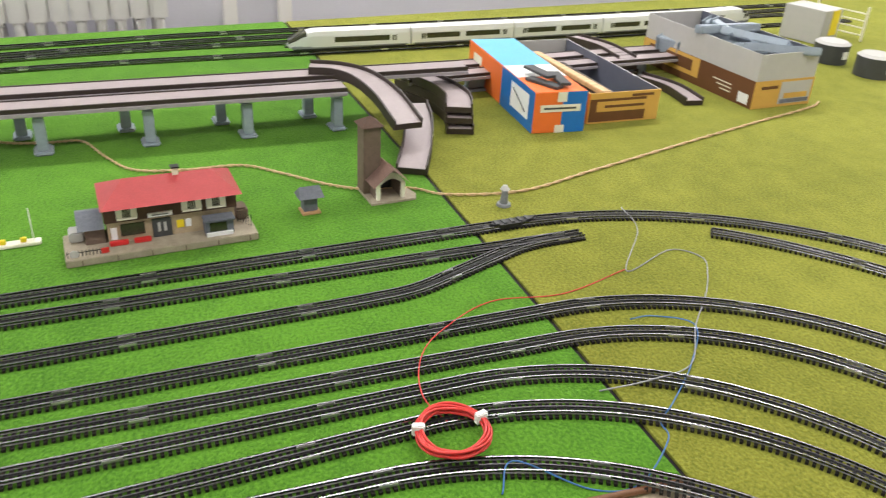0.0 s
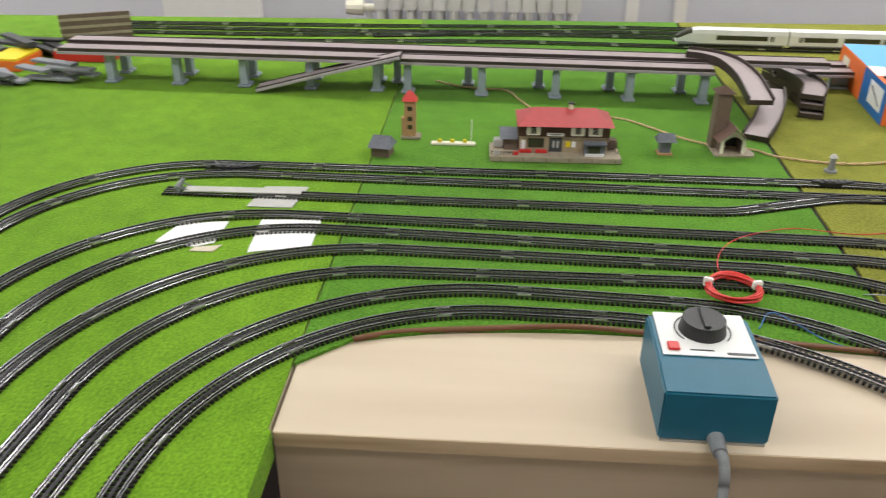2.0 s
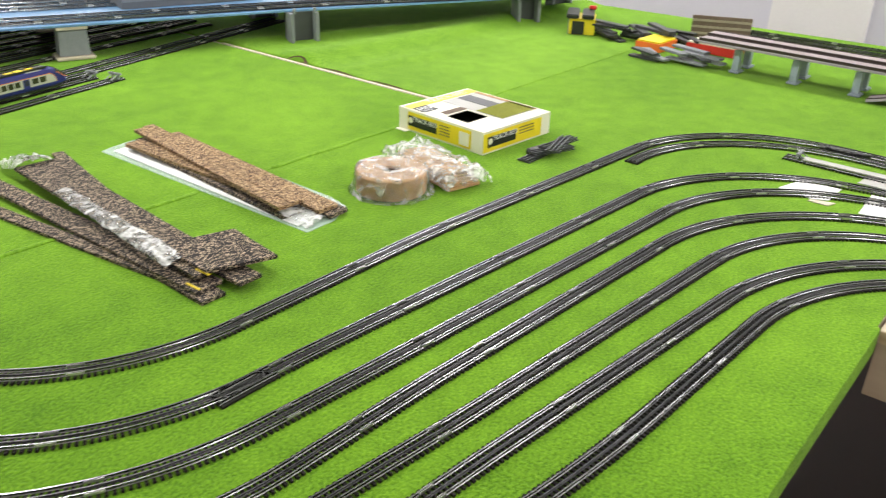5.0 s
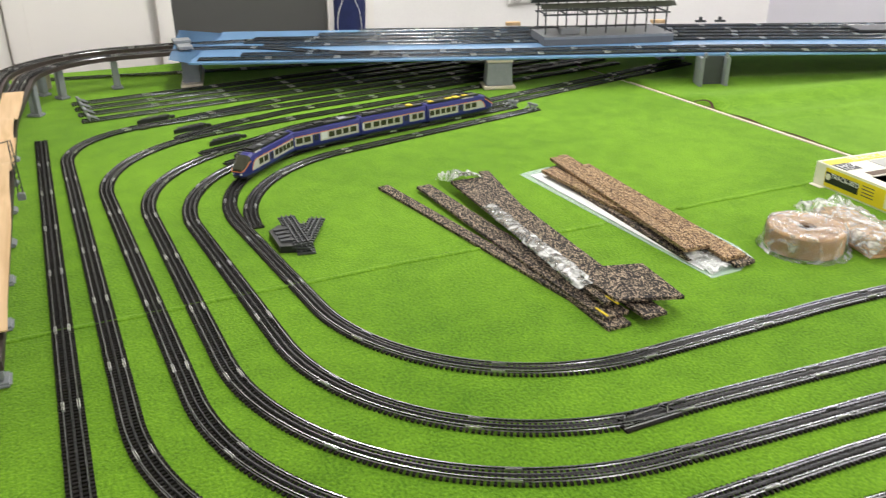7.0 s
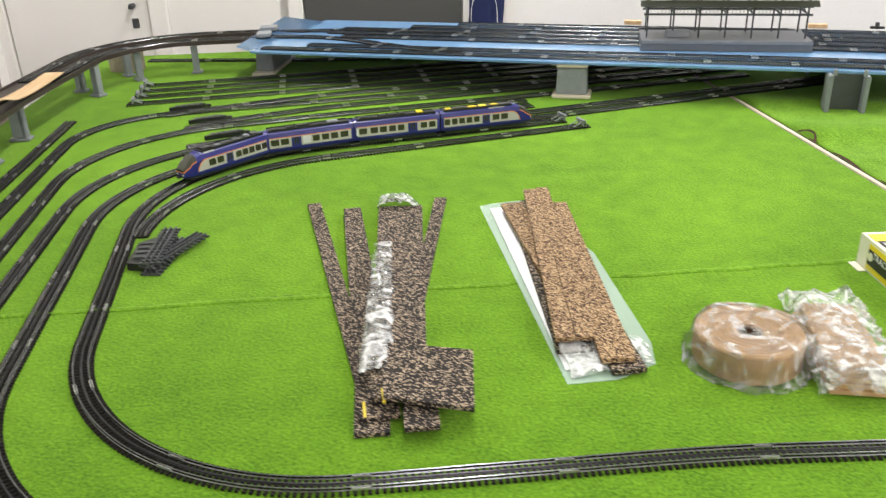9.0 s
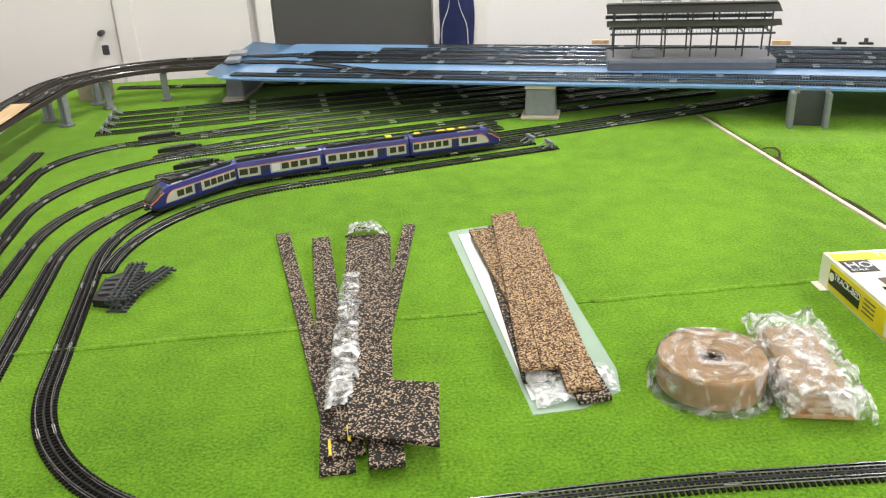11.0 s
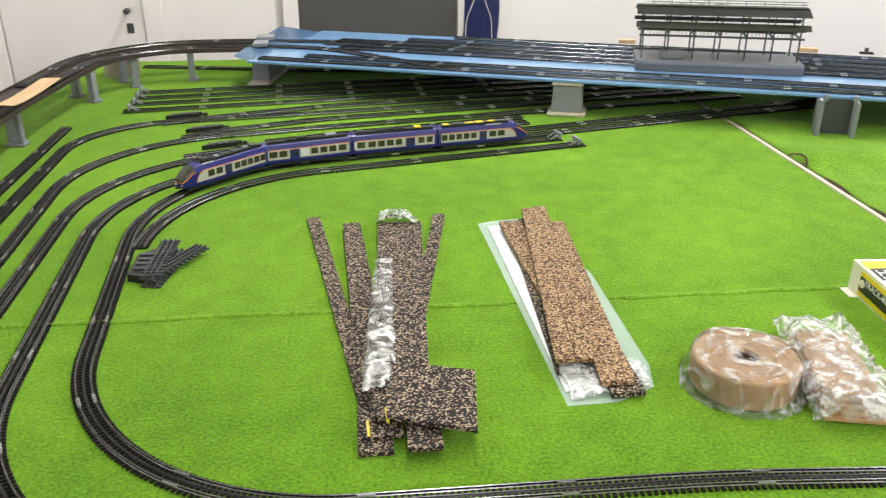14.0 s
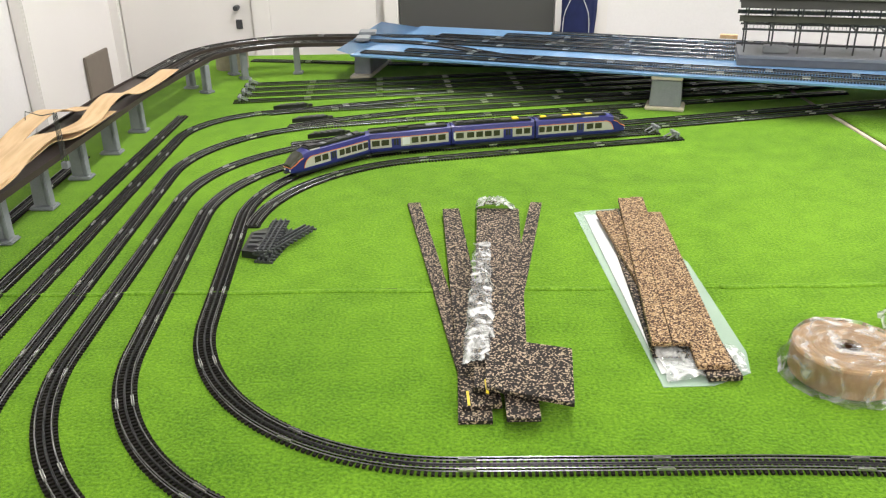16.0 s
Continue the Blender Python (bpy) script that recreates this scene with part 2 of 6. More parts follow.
M_NAVY = mat("navy_cloth", (0.012, 0.02, 0.09), 0.9, vary=0.25, scale=20, bump=0.3)
M_CORKDARK = speckle_mat("dark_rubber_cork", (0.011, 0.008, 0.008), (0.022, 0.015, 0.013), (0.46, 0.35, 0.25), 600)
M_CORK = speckle_mat("speckled_cork", (0.060, 0.027, 0.013), (0.38, 0.235, 0.115), (0.56, 0.39, 0.225), 600)
M_CORKROLL = mat("cork_roll", (0.60, 0.37, 0.195), 0.8, vary=0.22, scale=60, fine=700)
# Both films carry white glare patches painted into their colour
M_FILM = film_mat("clear_film", ior=1.45, rough=0.12, wrinkle=20, relief=0.005, haze=0.04, crease_glare=0.55, level=0.46)
M_FILM2 = film_mat("crinkled_film", ior=1.45, rough=0.12, wrinkle=24, relief=0.006, haze=0.10, crease_glare=0.80, level=0.42)
M_FILMGREEN = mat("greenish_sleeve_film", (0.66, 0.82, 0.74), 0.25, vary=0.05, scale=9, bump=0.0, alpha=0.36)
M_HALLROOF = mat("hall_roof_plastic", (0.030, 0.030, 0.024), 0.55, vary=0.2)
M_HALLOLIVE = mat("hall_canopy_plastic", (0.062, 0.066, 0.044), 0.55, vary=0.2)
M_PLATFORM = mat("hall_platform_plastic", (0.135, 0.14, 0.155), 0.5, vary=0.12, scale=60)
M_GLASS = mat("clear_knob", (0.7, 0.75, 0.75), 0.1, bump=0.0)


# ---------------- mesh helpers ----------------
def part(name, bm, material, parent=None, label="", smooth=False, kind=""):
    me = bpy.data.meshes.new(name)
    bm.to_mesh(me)
    bm.free()
    me.materials.append(material)
    if smooth:
        for p in me.polygons:
            p.use_smooth = True
    ob = new(name, me)
    if parent is not None:
        ob.parent = parent
    if label or kind:
        tagged(ob, label, kind=kind)
    return ob

# the station side is drawn on a plan of its own; site() lays that plan into the room
SITE_X, SITE_Y = [0.983, 0.9136, -0.0023, -0.0494, 0.0338, -0.0044], [-1.2802, 0.043, 0.9523, -0.0053, -0.0412, 0.033]


def site(x, y):
    def ease(t):
        t = min(1, max(0, t))
        return t * t * (3 - 2 * t)
    w = max(ease((x - 0.60) / 0.35), ease((-1.20 - y) / 0.25)) * ease((0.35 - y) / 0.5)
    u, v = min(x, 2.75) - 1.0, max(y, -3.6) + 1.3
    q = (1, u, v, u * u, u * v, v * v)
    a, b = sum(k * t for k, t in zip(SITE_X, q)), sum(k * t for k, t in zip(SITE_Y, q))
    a, b = a + 0.80 * (x - min(x, 2.75)), b + 0.75 * (y - max(y, -3.6))
    return Vector((x + (a - x) * w, y + (b - y) * w))


def site_frame(x, y):
    """Place, turn in degrees and size of a thing that the station plan holds at x, y."""
    p, dx, dy = site(x, y), site(x + 0.02, y) - site(x - 0.02, y), site(x, y + 0.02) - site(x, y - 0.02)
    size = (dx.length * dy.length) ** 0.5 / 0.04
    return p, math.degrees((math.atan2(dx.y, dx.x) + math.atan2(-dy.x, dy.y)) / 2), size


def on_site(x, y):
    return y < -1.30 or (x > 0.84 and y < -0.60) or (x > 1.7 and y < 0.0)


def placed(x, y, z, rx=0, ry=0, rz=0):
    """A pose; on the station side set by site()."""
    if not on_site(x, y) or x > 2.65 or z > 1:
        return pose(x, y, z, rx, ry, rz)
    p, turn, size = site_frame(x, y)
    return pose(p.x, p.y, z * size if z > 0.01 else z, rx, ry, rz + turn) @ Matrix.Scale(size, 4)


def thing(name, label, category, x=0, y=0, z=0, rz=0, group="", kind="", rx=0, ry=0):
    ob = new(name)
    ob.empty_display_size = 0.02
    ob.matrix_world = placed(x, y, z, rx, ry, rz)
    return tagged(ob, label, category, group, kind)


def solo(name, bm, material, label, category, x=0, y=0, z=0, rz=0, group="", kind="", smooth=False, rx=0, ry=0, plan=False):
    if plan:
        for v in bm.verts:
            v.co.x, v.co.y = site(v.co.x, v.co.y)
    ob = part(name, bm, material, smooth=smooth)
    ob.matrix_world = placed(x, y, z, rx, ry, rz)
    return tagged(ob, label, category, group, kind)


def B():
    return bmesh.new()


def box(bm, x0, x1, y0, y1, z0, z1, bevel=0.0, m=None):
    made = bmesh.ops.create_cube(bm, size=1)["verts"]
    for v in made:
        v.co = Vector((x0 + (v.co.x + 0.5) * (x1 - x0), y0 + (v.co.y + 0.5) * (y1 - y0), z0 + (v.co.z + 0.5) * (z1 - z0)))
    if bevel:
        edges = list({e for v in made for e in v.link_edges})
        made = bmesh.ops.bevel(bm, geom=edges, offset=bevel, segments=2, affect="EDGES")["verts"]
        made = list({v for v in made})
    if m is not None:
        bmesh.ops.transform(bm, matrix=m, verts=made)
    return bm


def prism(bm, poly, z0, z1):
    lo = [bm.verts.new((x, y, z0)) for x, y in poly]
    hi = [bm.verts.new((x, y, z1)) for x, y in poly]
    n = len(poly)
    area = sum(poly[i][0] * poly[(i + 1) % n][1] - poly[(i + 1) % n][0] * poly[i][1] for i in range(n))
    if area < 0:
        lo.reverse(), hi.reverse()
    bm.faces.new(hi)
    bm.faces.new(lo[::-1])
    for i in range(n):
        bm.faces.new((lo[i], lo[(i + 1) % n], hi[(i + 1) % n], hi[i]))
    return bm


def cyl(bm, p0, p1, r0, r1=None, seg=12):
    p0, p1 = Vector(p0), Vector(p1)
    d = p1 - p0
    m = Matrix.Translation((p0 + p1) / 2) @ d.to_track_quat("Z", "Y").to_matrix().to_4x4()
    bmesh.ops.create_cone(bm, cap_ends=True, segments=seg, radius1=r0, radius2=r0 if r1 is None else r1, depth=d.length, matrix=m)
    return bm


def sweep(bm, path, profile, closed=False, cap=True):
    """Moves a profile of (across, up) along a path of 3D points that stays near level."""
    path = [Vector(p) for p in path]
    n, rings = len(path), []
    for i, p in enumerate(path):
        a = path[(i - 1) % n] if closed or i else p
        c = path[(i + 1) % n] if closed or i < n - 1 else p
        d = (c - a).normalized()
        side = Vector((-d.y, d.x, 0))
        side = side.normalized() if side.length > 1e-6 else Vector((1, 0, 0))
        up = d.cross(side) * -1
        up = up if up.z >= 0 or abs(d.z) > 0.99 else -up
        rings.append([bm.verts.new(p + side * u + up * v) for u, v in profile])
    k = len(profile)
    for i in range(n if closed else n - 1):
        r, s = rings[i], rings[(i + 1) % n]
        for j in range(k):
            bm.faces.new((r[j], r[(j + 1) % k], s[(j + 1) % k], s[j]))
    if cap and not closed:
        bm.faces.new(rings[0][::-1])
        bm.faces.new(rings[-1])
    return bm


def ring(r, seg=6):
    return [(r * math.cos(2 * math.pi * i / seg), r * math.sin(2 * math.pi * i / seg)) for i in range(seg)]


def rect(w, z0, z1):
    return [(-w / 2, z0), (w / 2, z0), (w / 2, z1), (-w / 2, z1)]


def fillet(corners, step=0.012):
    """A path of straights and arcs through corners (x, y, radius)."""
    out = [Vector(corners[0][:2])]
    for i in range(1, len(corners) - 1):
        a, c, d = (Vector(corners[j][:2]) for j in (i - 1, i, i + 1))
        r = corners[i][2]
        u, v = (a - c).normalized(), (d - c).normalized()
        half = math.acos(max(-1, min(1, u.dot(v)))) / 2
        cut = min(r / math.tan(half), (a - c).length * 0.98, (d - c).length * 0.98)
        r = cut * math.tan(half)
        mid = c + (u + v).normalized() * (r / math.sin(half))
        p, q = c + u * cut, c + v * cut
        a0 = math.atan2(p.y - mid.y, p.x - mid.x)
        turn = (math.atan2(q.y - mid.y, q.x - mid.x) - a0 + math.pi) % (2 * math.pi) - math.pi
        k = max(2, int(abs(turn) * r / step))
        out += [mid + r * Vector((math.cos(a0 + turn * j / k), math.sin(a0 + turn * j / k))) for j in range(k + 1)]
    out.append(Vector(corners[-1][:2]))
    return out


def resample(path, step):
    out, left = [], 0.0
    for a, b in zip(path, path[1:]):
        d = (b - a).length
        if d < 1e-9:
            continue
        s = left
        while s <= d:
            out.append((a.lerp(b, s / d), (b - a) / d))
            s += step
        left = s - d
    return out


def smooth_path(points, per=8):
    """A soft curve through a few 3D points."""
    pts = [Vector(p) for p in points]
    pts = [pts[0] * 2 - pts[1]] + pts + [pts[-1] * 2 - pts[-2]]
    out = []
    for i in range(1, len(pts) - 2):
        a, b, c, d = pts[i - 1:i + 3]
        for j in range(per):
            t = j / per
            out.append(0.5 * ((2 * b) + (c - a) * t + (2 * a - 5 * b + 4 * c - d) * t * t + (3 * b - a - 3 * c + d) * t ** 3))
    return out + [pts[-2]]


# ---------------- setting ----------------
def slab(name, poly, z0, z1, material, label, category):
    return solo(name, prism(B(), poly, z0, z1), material, label, category, kind="structure")


WX0, WX1, WY0, WY1, FLOOR = -1.23, 2.84, -5.2, 1.85, -0.95
slab("floor", [(WX0, WY0), (WX1, WY0), (WX1, WY1), (WX0, WY1)], FLOOR - 0.1, FLOOR, M_FLOOR, "dark reddish brown floor under the layout tables", "floor")
slab("ceiling", [(WX0, WY0), (WX1, WY0), (WX1, WY1), (WX0, WY1)], CEIL, CEIL + 0.1, M_CEIL, "plain white ceiling over the railway room", "ceiling")
slab("wall_north", [(WX0 - 0.15, WY1), (WX1 + 0.15, WY1), (WX1 + 0.15, WY1 + 0.15), (WX0 - 0.15, WY1 + 0.15)], FLOOR, CEIL, M_WALL, "plain white painted wall behind the blue deck", "wall")
slab("wall_south", [(WX0 - 0.15, WY0 - 0.15), (WX1 + 0.15, WY0 - 0.15), (WX1 + 0.15, WY0), (WX0 - 0.15, WY0)], FLOOR, CEIL, M_WALL, "plain white painted wall", "wall")
slab("wall_west", [(WX0 - 0.15, WY0), (WX0, WY0), (WX0, WY1), (WX0 - 0.15, WY1)], FLOOR, CEIL, M_WALL, "white painted side wall with a door", "wall")
slab("wall_east", [(WX1, WY0), (WX1 + 0.15, WY0), (WX1 + 0.15, WY1), (WX1, WY1)], FLOOR, CEIL, M_WALL2, "pale lilac grey wall behind the radiator", "wall")

for lx, ly in LAMPS:
    fix = thing("ceiling_light", "long white fluorescent ceiling light fitting", "ceiling light", lx, ly, CEIL, group="ceiling lights")
    part("housing", box(B(), -0.1, 0.1, -0.75, 0.75, -0.07, -0.001, 0.006), M_WHITE, fix)
    for ex in (-0.745, 0.735):
        part("end_cap", box(B(), -0.09, 0.09, ex, ex + 0.01, -0.1, -0.0705), M_WHITE, fix)


def door_on_wall(name, label, width, height, material, x, y, rz, frame_w=0.07, knob=None, frame=True):
    d = thing(name, label, "door", x, y, FLOOR, rz, kind="structure")
    leaf = part("door_leaf", box(B(), 0, width, -0.03, -0.004, 0.005, height, 0.002), material, d)
    if frame:
        for a, b in ((-frame_w, -0.004), (width + 0.004, width + frame_w)):
            part("door_frame", box(B(), a, b, -0.045, -0.002, 0, height + 0.004, 0.004), M_DOOR, d)
        part("door_frame", box(B(), -frame_w, width + frame_w, -0.045, -0.002, height + 0.005, height + 0.075, 0.004), M_DOOR, d)
    if knob:
        h = part("door_handle", cyl(B(), (knob, -0.03, 1.05), (knob, -0.055, 1.05), 0.009), M_DKGREY, d, "dark metal handle")
        cyl_b = cyl(B(), (knob, -0.055, 1.05), (knob, -0.070, 1.05), 0.011, 0.009)
        part("knob", cyl_b, M_DKGREY, h)
        part("keyhole_plate", box(B(), knob - 0.012, knob + 0.012, -0.034, -0.031, 0.97, 1.005, 0.002), M_DKGREY, h)
    return d


# back wall: white cupboard door, white door with a pull, dark grey leaf, then plain wall
door_on_wall("door_1", "white painted door with a small dark handle", 0.49, 2.02, M_DOOR, -1.16, WY1, 0, knob=0.44)
door_on_wall("door_2", "white painted door standing beside the dark grey one", 0.4, 2.02, M_DOOR, -0.60, WY1, 0, frame=False)
door_on_wall("door_3", "dark grey board door in a white frame", 0.58, 2.02, M_GREYDOOR, -0.112, WY1, 0, 0.06)
solo("trim", box(B(), 0.545, 0.60, -0.03, -0.002, 0.0, 2.02, 0.005), M_DOOR, "white painted upright trim strip on the wall", "trim", 0.07, WY1, FLOOR, kind="structure")
# side wall: white door with a taupe panel low down
dw = door_on_wall("door_4", "white side door with a taupe panel near its foot", 0.62, 2.02, M_DOOR, WX0, 1.2, 90, 0.06)
part("kick_panel", box(B(), 0.30, 0.50, -0.042, -0.0315, 0.1, 0.93, 0.002), M_TAUPE, dw, "taupe brown panel")

sock = thing("wall_socket", "white triple wall socket on the white wall", "socket", 1.42, WY1, 0.075)
part("plate", box(B(), -0.12, 0.12, -0.012, -0.001, -0.035, 0.035, 0.004), M_WHITE, sock)
for i in (-0.075, 0, 0.075):
    part("outlet", cyl(B(), (i, -0.0125, 0), (i, -0.02, 0), 0.026, seg=20), M_GREYCARD, sock, "round grey outlet well")


def jacket():
    j = thing("jacket", "navy blue jacket with white piping hanging by the door", "jacket", 0.545, WY1 - 0.05, 0.30)
    bm = B()
    rows = []
    for k in range(15):
        t = k / 14
        w = 0.026 + 0.075 * t ** 0.9 + 0.012 * math.sin(t * 7)
        row = []
        for i in range(20):
            a = 2 * math.pi * i / 20
            fold = 1 + 0.16 * math.sin(5 * a + 3 * t)
            row.append(bm.verts.new((w * math.cos(a) * fold + 0.01 * math.sin(t * 5), 0.026 * math.sin(a) * fold, -t * 0.55)))
        rows.append(row)
    for r, s in zip(rows, rows[1:]):
        for i in range(20):
            bm.faces.new((r[i], r[(i + 1) % 20], s[(i + 1) % 20], s[i]))
    bm.faces.new(rows[0])
    part("body", bm, M_NAVY, j, smooth=True)
    for sgn in (-1, 1):
        p = smooth_path([(sgn * 0.008, -0.034, -0.02), (sgn * 0.018, -0.037, -0.16), (sgn * 0.045, -0.034, -0.24), (sgn * 0.05, -0.034, -0.33)])
        part("piping", sweep(B(), p, ring(0.0014, 4)), M_WHITE, j, "thin white piping")
    hook = B()
    cyl(hook, (0, 0.046, 0.0), (0, -0.01, 0.0), 0.006)
    box(hook, -0.05, 0.05, 0.035, 0.047, -0.015, 0.015, 0.003)
    part("hook", hook, M_WHITE, j)


jacket()


def radiator():
    r = thing("radiator", "white cast column radiator on the wall", "radiator", WX1 - 0.12, -1.445, -0.61)
    for i in range(14):
        y = -0.3094 + i * 0.0476
        bm = B()
        for dx in (-0.05, 0.05):
            cyl(bm, (dx, y, 0.03), (dx, y, 0.6), 0.0125, seg=8)
        box(bm, -0.066, 0.066, y - 0.0225, y + 0.0225, 0.0, 0.06, 0.008)
        box(bm, -0.066, 0.066, y - 0.0225, y + 0.0225, 0.585, 0.66, 0.008)
        part("column", bm, M_WHITE, r)
    valve = B()
    cyl(valve, (0, 0.334, 0.585), (0, 0.374, 0.585), 0.014)
    cyl(valve, (0, 0.374, 0.585), (0, 0.43, 0.585), 0.026, 0.022)
    part("valve", valve, M_CREAM, r, "cream thermostat valve")
    pipe = smooth_path([(0, 0.355, 0.585), (0, 0.355, 0.3), (0.02, 0.355, -0.33)])
    part("pipe", sweep(B(), pipe, ring(0.011, 8)), M_WHITE, r)


radiator()
solo("trim", box(B(), -0.03, -0.002, -0.172, 0.172, 0, 1.9, 0.004), M_WALL, "white boxed wall panel beside the radiator", "trim", WX1, -0.53, FLOOR, kind="structure")
for yy in (-1.965, -2.125):
    solo("trim", box(B(), -0.025, -0.002, -0.02, 0.02, 0, 2.2, 0.004), M_DOOR, "white upright pipe boxing on the wall", "trim", WX1, yy, FLOOR, kind="structure")



# ---------------- tables and grass mats ----------------
def far_edge(y):
    return 2.45 - 0.05 * (y + 1.3)


SHEETS = {
    "main": [(-0.75, -1.285), (far_edge(-1.29), -1.285), (far_edge(0.55), 0.55), (0.99, 1.4), (-0.75, 1.4)],
    "right": [(0.611, -2.015), (far_edge(-2.015), -2.015), (far_edge(-1.29), -1.289), (0.611, -1.289)],
    "end": [(-0.35, -4.7), (far_edge(-4.7), -4.7), (far_edge(-2.02), -2.019), (-0.35, -2.019)],
}
for key, poly in SHEETS.items():
    tb = thing("layout_table", "pale plywood layout table on square timber legs", "table")
    part("tabletop", prism(B(), poly, -0.022, -0.0045), M_PLY, tb)
    part("edge_band", prism(B(), [(min(p[0] for p in poly) - 0.0012, poly[0][1] + 0.001), (min(p[0] for p in poly) - 0.0002, poly[0][1] + 0.001), (min(p[0] for p in poly) - 0.0002, poly[2][1] - 0.001), (min(p[0] for p in poly) - 0.0012, poly[2][1] - 0.001)], -0.0215, -0.005), M_PLYEDGE, tb)
    xs, ys = [p[0] for p in poly], [p[1] for p in poly]
    x0, x1, y0, y1 = min(xs), min(xs[1], xs[2]), min(ys), max(ys)
    xb = 0.95 if key == "main" else x1 - 0.05
    inset = 0.12 if key == "main" else 0.004
    apron = [(x0 + 0.0005, x0 + 0.022, y0 + 0.0005, y1 - 0.0005), (x0 + 0.0225, x1 - 0.05, y0 + inset, y0 + inset + 0.018), (x0 + 0.0225, xb, y1 - 0.022, y1 - 0.004)]
    for a in apron:
        part("apron", box(B(), *a, -0.100, -0.0222), M_APRON, tb)
    for lx in (x0 + 0.03, (x0 + xb) / 2, xb - 0.15):
        for ly in (y0 + 0.16, y1 - 0.16):
            part("leg", box(B(), lx, lx + 0.06, ly, ly + 0.06, FLOOR, -0.0225, 0.003), M_PLYEDGE, tb)

MATS = [
    ("main_back", [(-0.745, -0.326), (0.969, -0.330), (0.969, 1.395), (-0.745, 1.395)], M_GREEN, "bright green artificial grass mat behind the seam"),
    ("main_front", [(-0.745, -1.2892), (0.606, -1.2892), (0.612, -1.2845), (0.80, -1.2845), (far_edge(-1.3), -1.293), (far_edge(-0.33), -0.3280), (0.975, -0.3280), (0.969, -0.3320), (-0.745, -0.329)], M_GREEN, "bright green artificial grass mat under the parallel loops"),
    ("station", [(0.783, -1.982), (0.802, -1.78), (0.808, -1.62), (0.800, -1.46), (0.772, -1.345), (0.72, -1.2866), (0.80, -1.2872), (far_edge(-1.3), -1.2960), (far_edge(-2.04), -2.0385), (1.45, -2.0135)], M_DEEP, "deeper green artificial grass mat around the model station"),
    ("olive", [(-0.34, -2.04), (0.70, -1.984), (0.785, -1.9885), (1.45, -2.021), (far_edge(-2.05), -2.047), (far_edge(-4.7), -4.69), (-0.34, -4.69)], M_OLIVE, "worn olive green artificial grass mat"),
]
for key, poly, material, label in MATS:
    slab("grass_mat", poly, -0.0042, 0.0, material, label, "grass mat")

solo("mat_edge", box(B(), -0.745, 0.606, -1.2895, -1.2857, -0.034, -0.0044), M_GREEN, "green mat edge folded down over the table's front", "mat edge", kind="structure")
curled = sweep(B(), smooth_path([(0.783, -1.982, 0.0012), (0.800, -1.80, 0.0022), (0.806, -1.70, 0.0015), (0.807, -1.60, 0.0060), (0.802, -1.50, 0.0022), (0.789, -1.40, 0.0014), (0.770, -1.345, 0.0012)], 8), [(-0.0022, -0.003), (0.0022, -0.003), (0.0022, 0.001), (-0.0022, 0.0022)])
bmesh.ops.recalc_face_normals(curled, faces=curled.faces[:])
solo("mat_curl", curled, M_BROWNCARD, "brown backing of the grass mat curling up at its edge", "mat edge", kind="structure", smooth=True)

# lime mat beyond the joint, lying in shallow folds
bm = B()
nx, ny = 110, 150
grid = []
for j in range(ny + 1):
    row = []
    for i in range(nx + 1):
        x = 0.989 + (2.34 - 0.989) * i / nx
        top = 1.395 - 0.585 * (x - 0.989)
        y = -0.327 + (top + 0.327) * j / ny
        x += (far_edge(y) - 2.34) * (i / nx) ** 3
        q = (x * 0.35 + y) * 1.0
        inside = min(1, min(i * 2, nx - i, j, ny - j) / 4)
        f = y + 0.06 * (x - 1.0) + 0.012 * math.sin(5 * x)
        s1 = (f - 0.215) / (0.045 if f < 0.215 else 0.085)
        s2 = (f - 0.060) / 0.030
        s3 = (q - 0.86) / 0.05
        z = inside * (0.020 * math.exp(-s1 * s1) + 0.006 * math.exp(-s2 * s2) * math.exp(-((x - 1.2) / 0.3) ** 2) + 0.010 * math.exp(-s3 * s3))
        row.append(bm.verts.new((x, y, z)))
    grid.append(row)
for r, s in zip(grid, grid[1:]):
    for i in range(nx):
        bm.faces.new((r[i], r[i + 1], s[i + 1], s[i]))
edge = [v for v in grid[0]] + [r[-1] for r in grid[1:]] + [v for v in grid[-1][-2::-1]] + [r[0] for r in grid[-2:0:-1]]
low = [bm.verts.new((v.co.x, v.co.y, -0.0042)) for v in edge]
for i in range(len(edge)):
    k = (i + 1) % len(edge)
    bm.faces.new((low[i], low[k], edge[k], edge[i]))
solo("grass_mat", bm, M_LIME, "light lime artificial grass mat lying in soft folds", "grass mat", kind="structure", smooth=True)
solo("trim", box(B(), -0.005, 0.005, -0.29, 0.53, -0.0042, 0.0015, 0.001), M_BEIGE, "pale bare board edge showing in the mat joint", "trim", 0.977, 0, 0, kind="structure")
solo("trim", box(B(), -0.003, 0.003, -0.29, 0.53, -0.0042, -0.001), M_SLEEPER, "dark gap beside the pale board edge", "trim", 0.9856, 0, 0, kind="structure")
solo("trim", prism(B(), [(0.70, -1.980), (0.785, -1.9835), (1.45, -2.0150), (far_edge(-2.04), -2.0395), (far_edge(-2.05), -2.0460), (1.45, -2.0205), (0.785, -1.9880), (0.70, -1.9835)], -0.0043, -0.0026), M_SLEEPER, "dark gap showing between two grass mats", "trim", kind="structure")
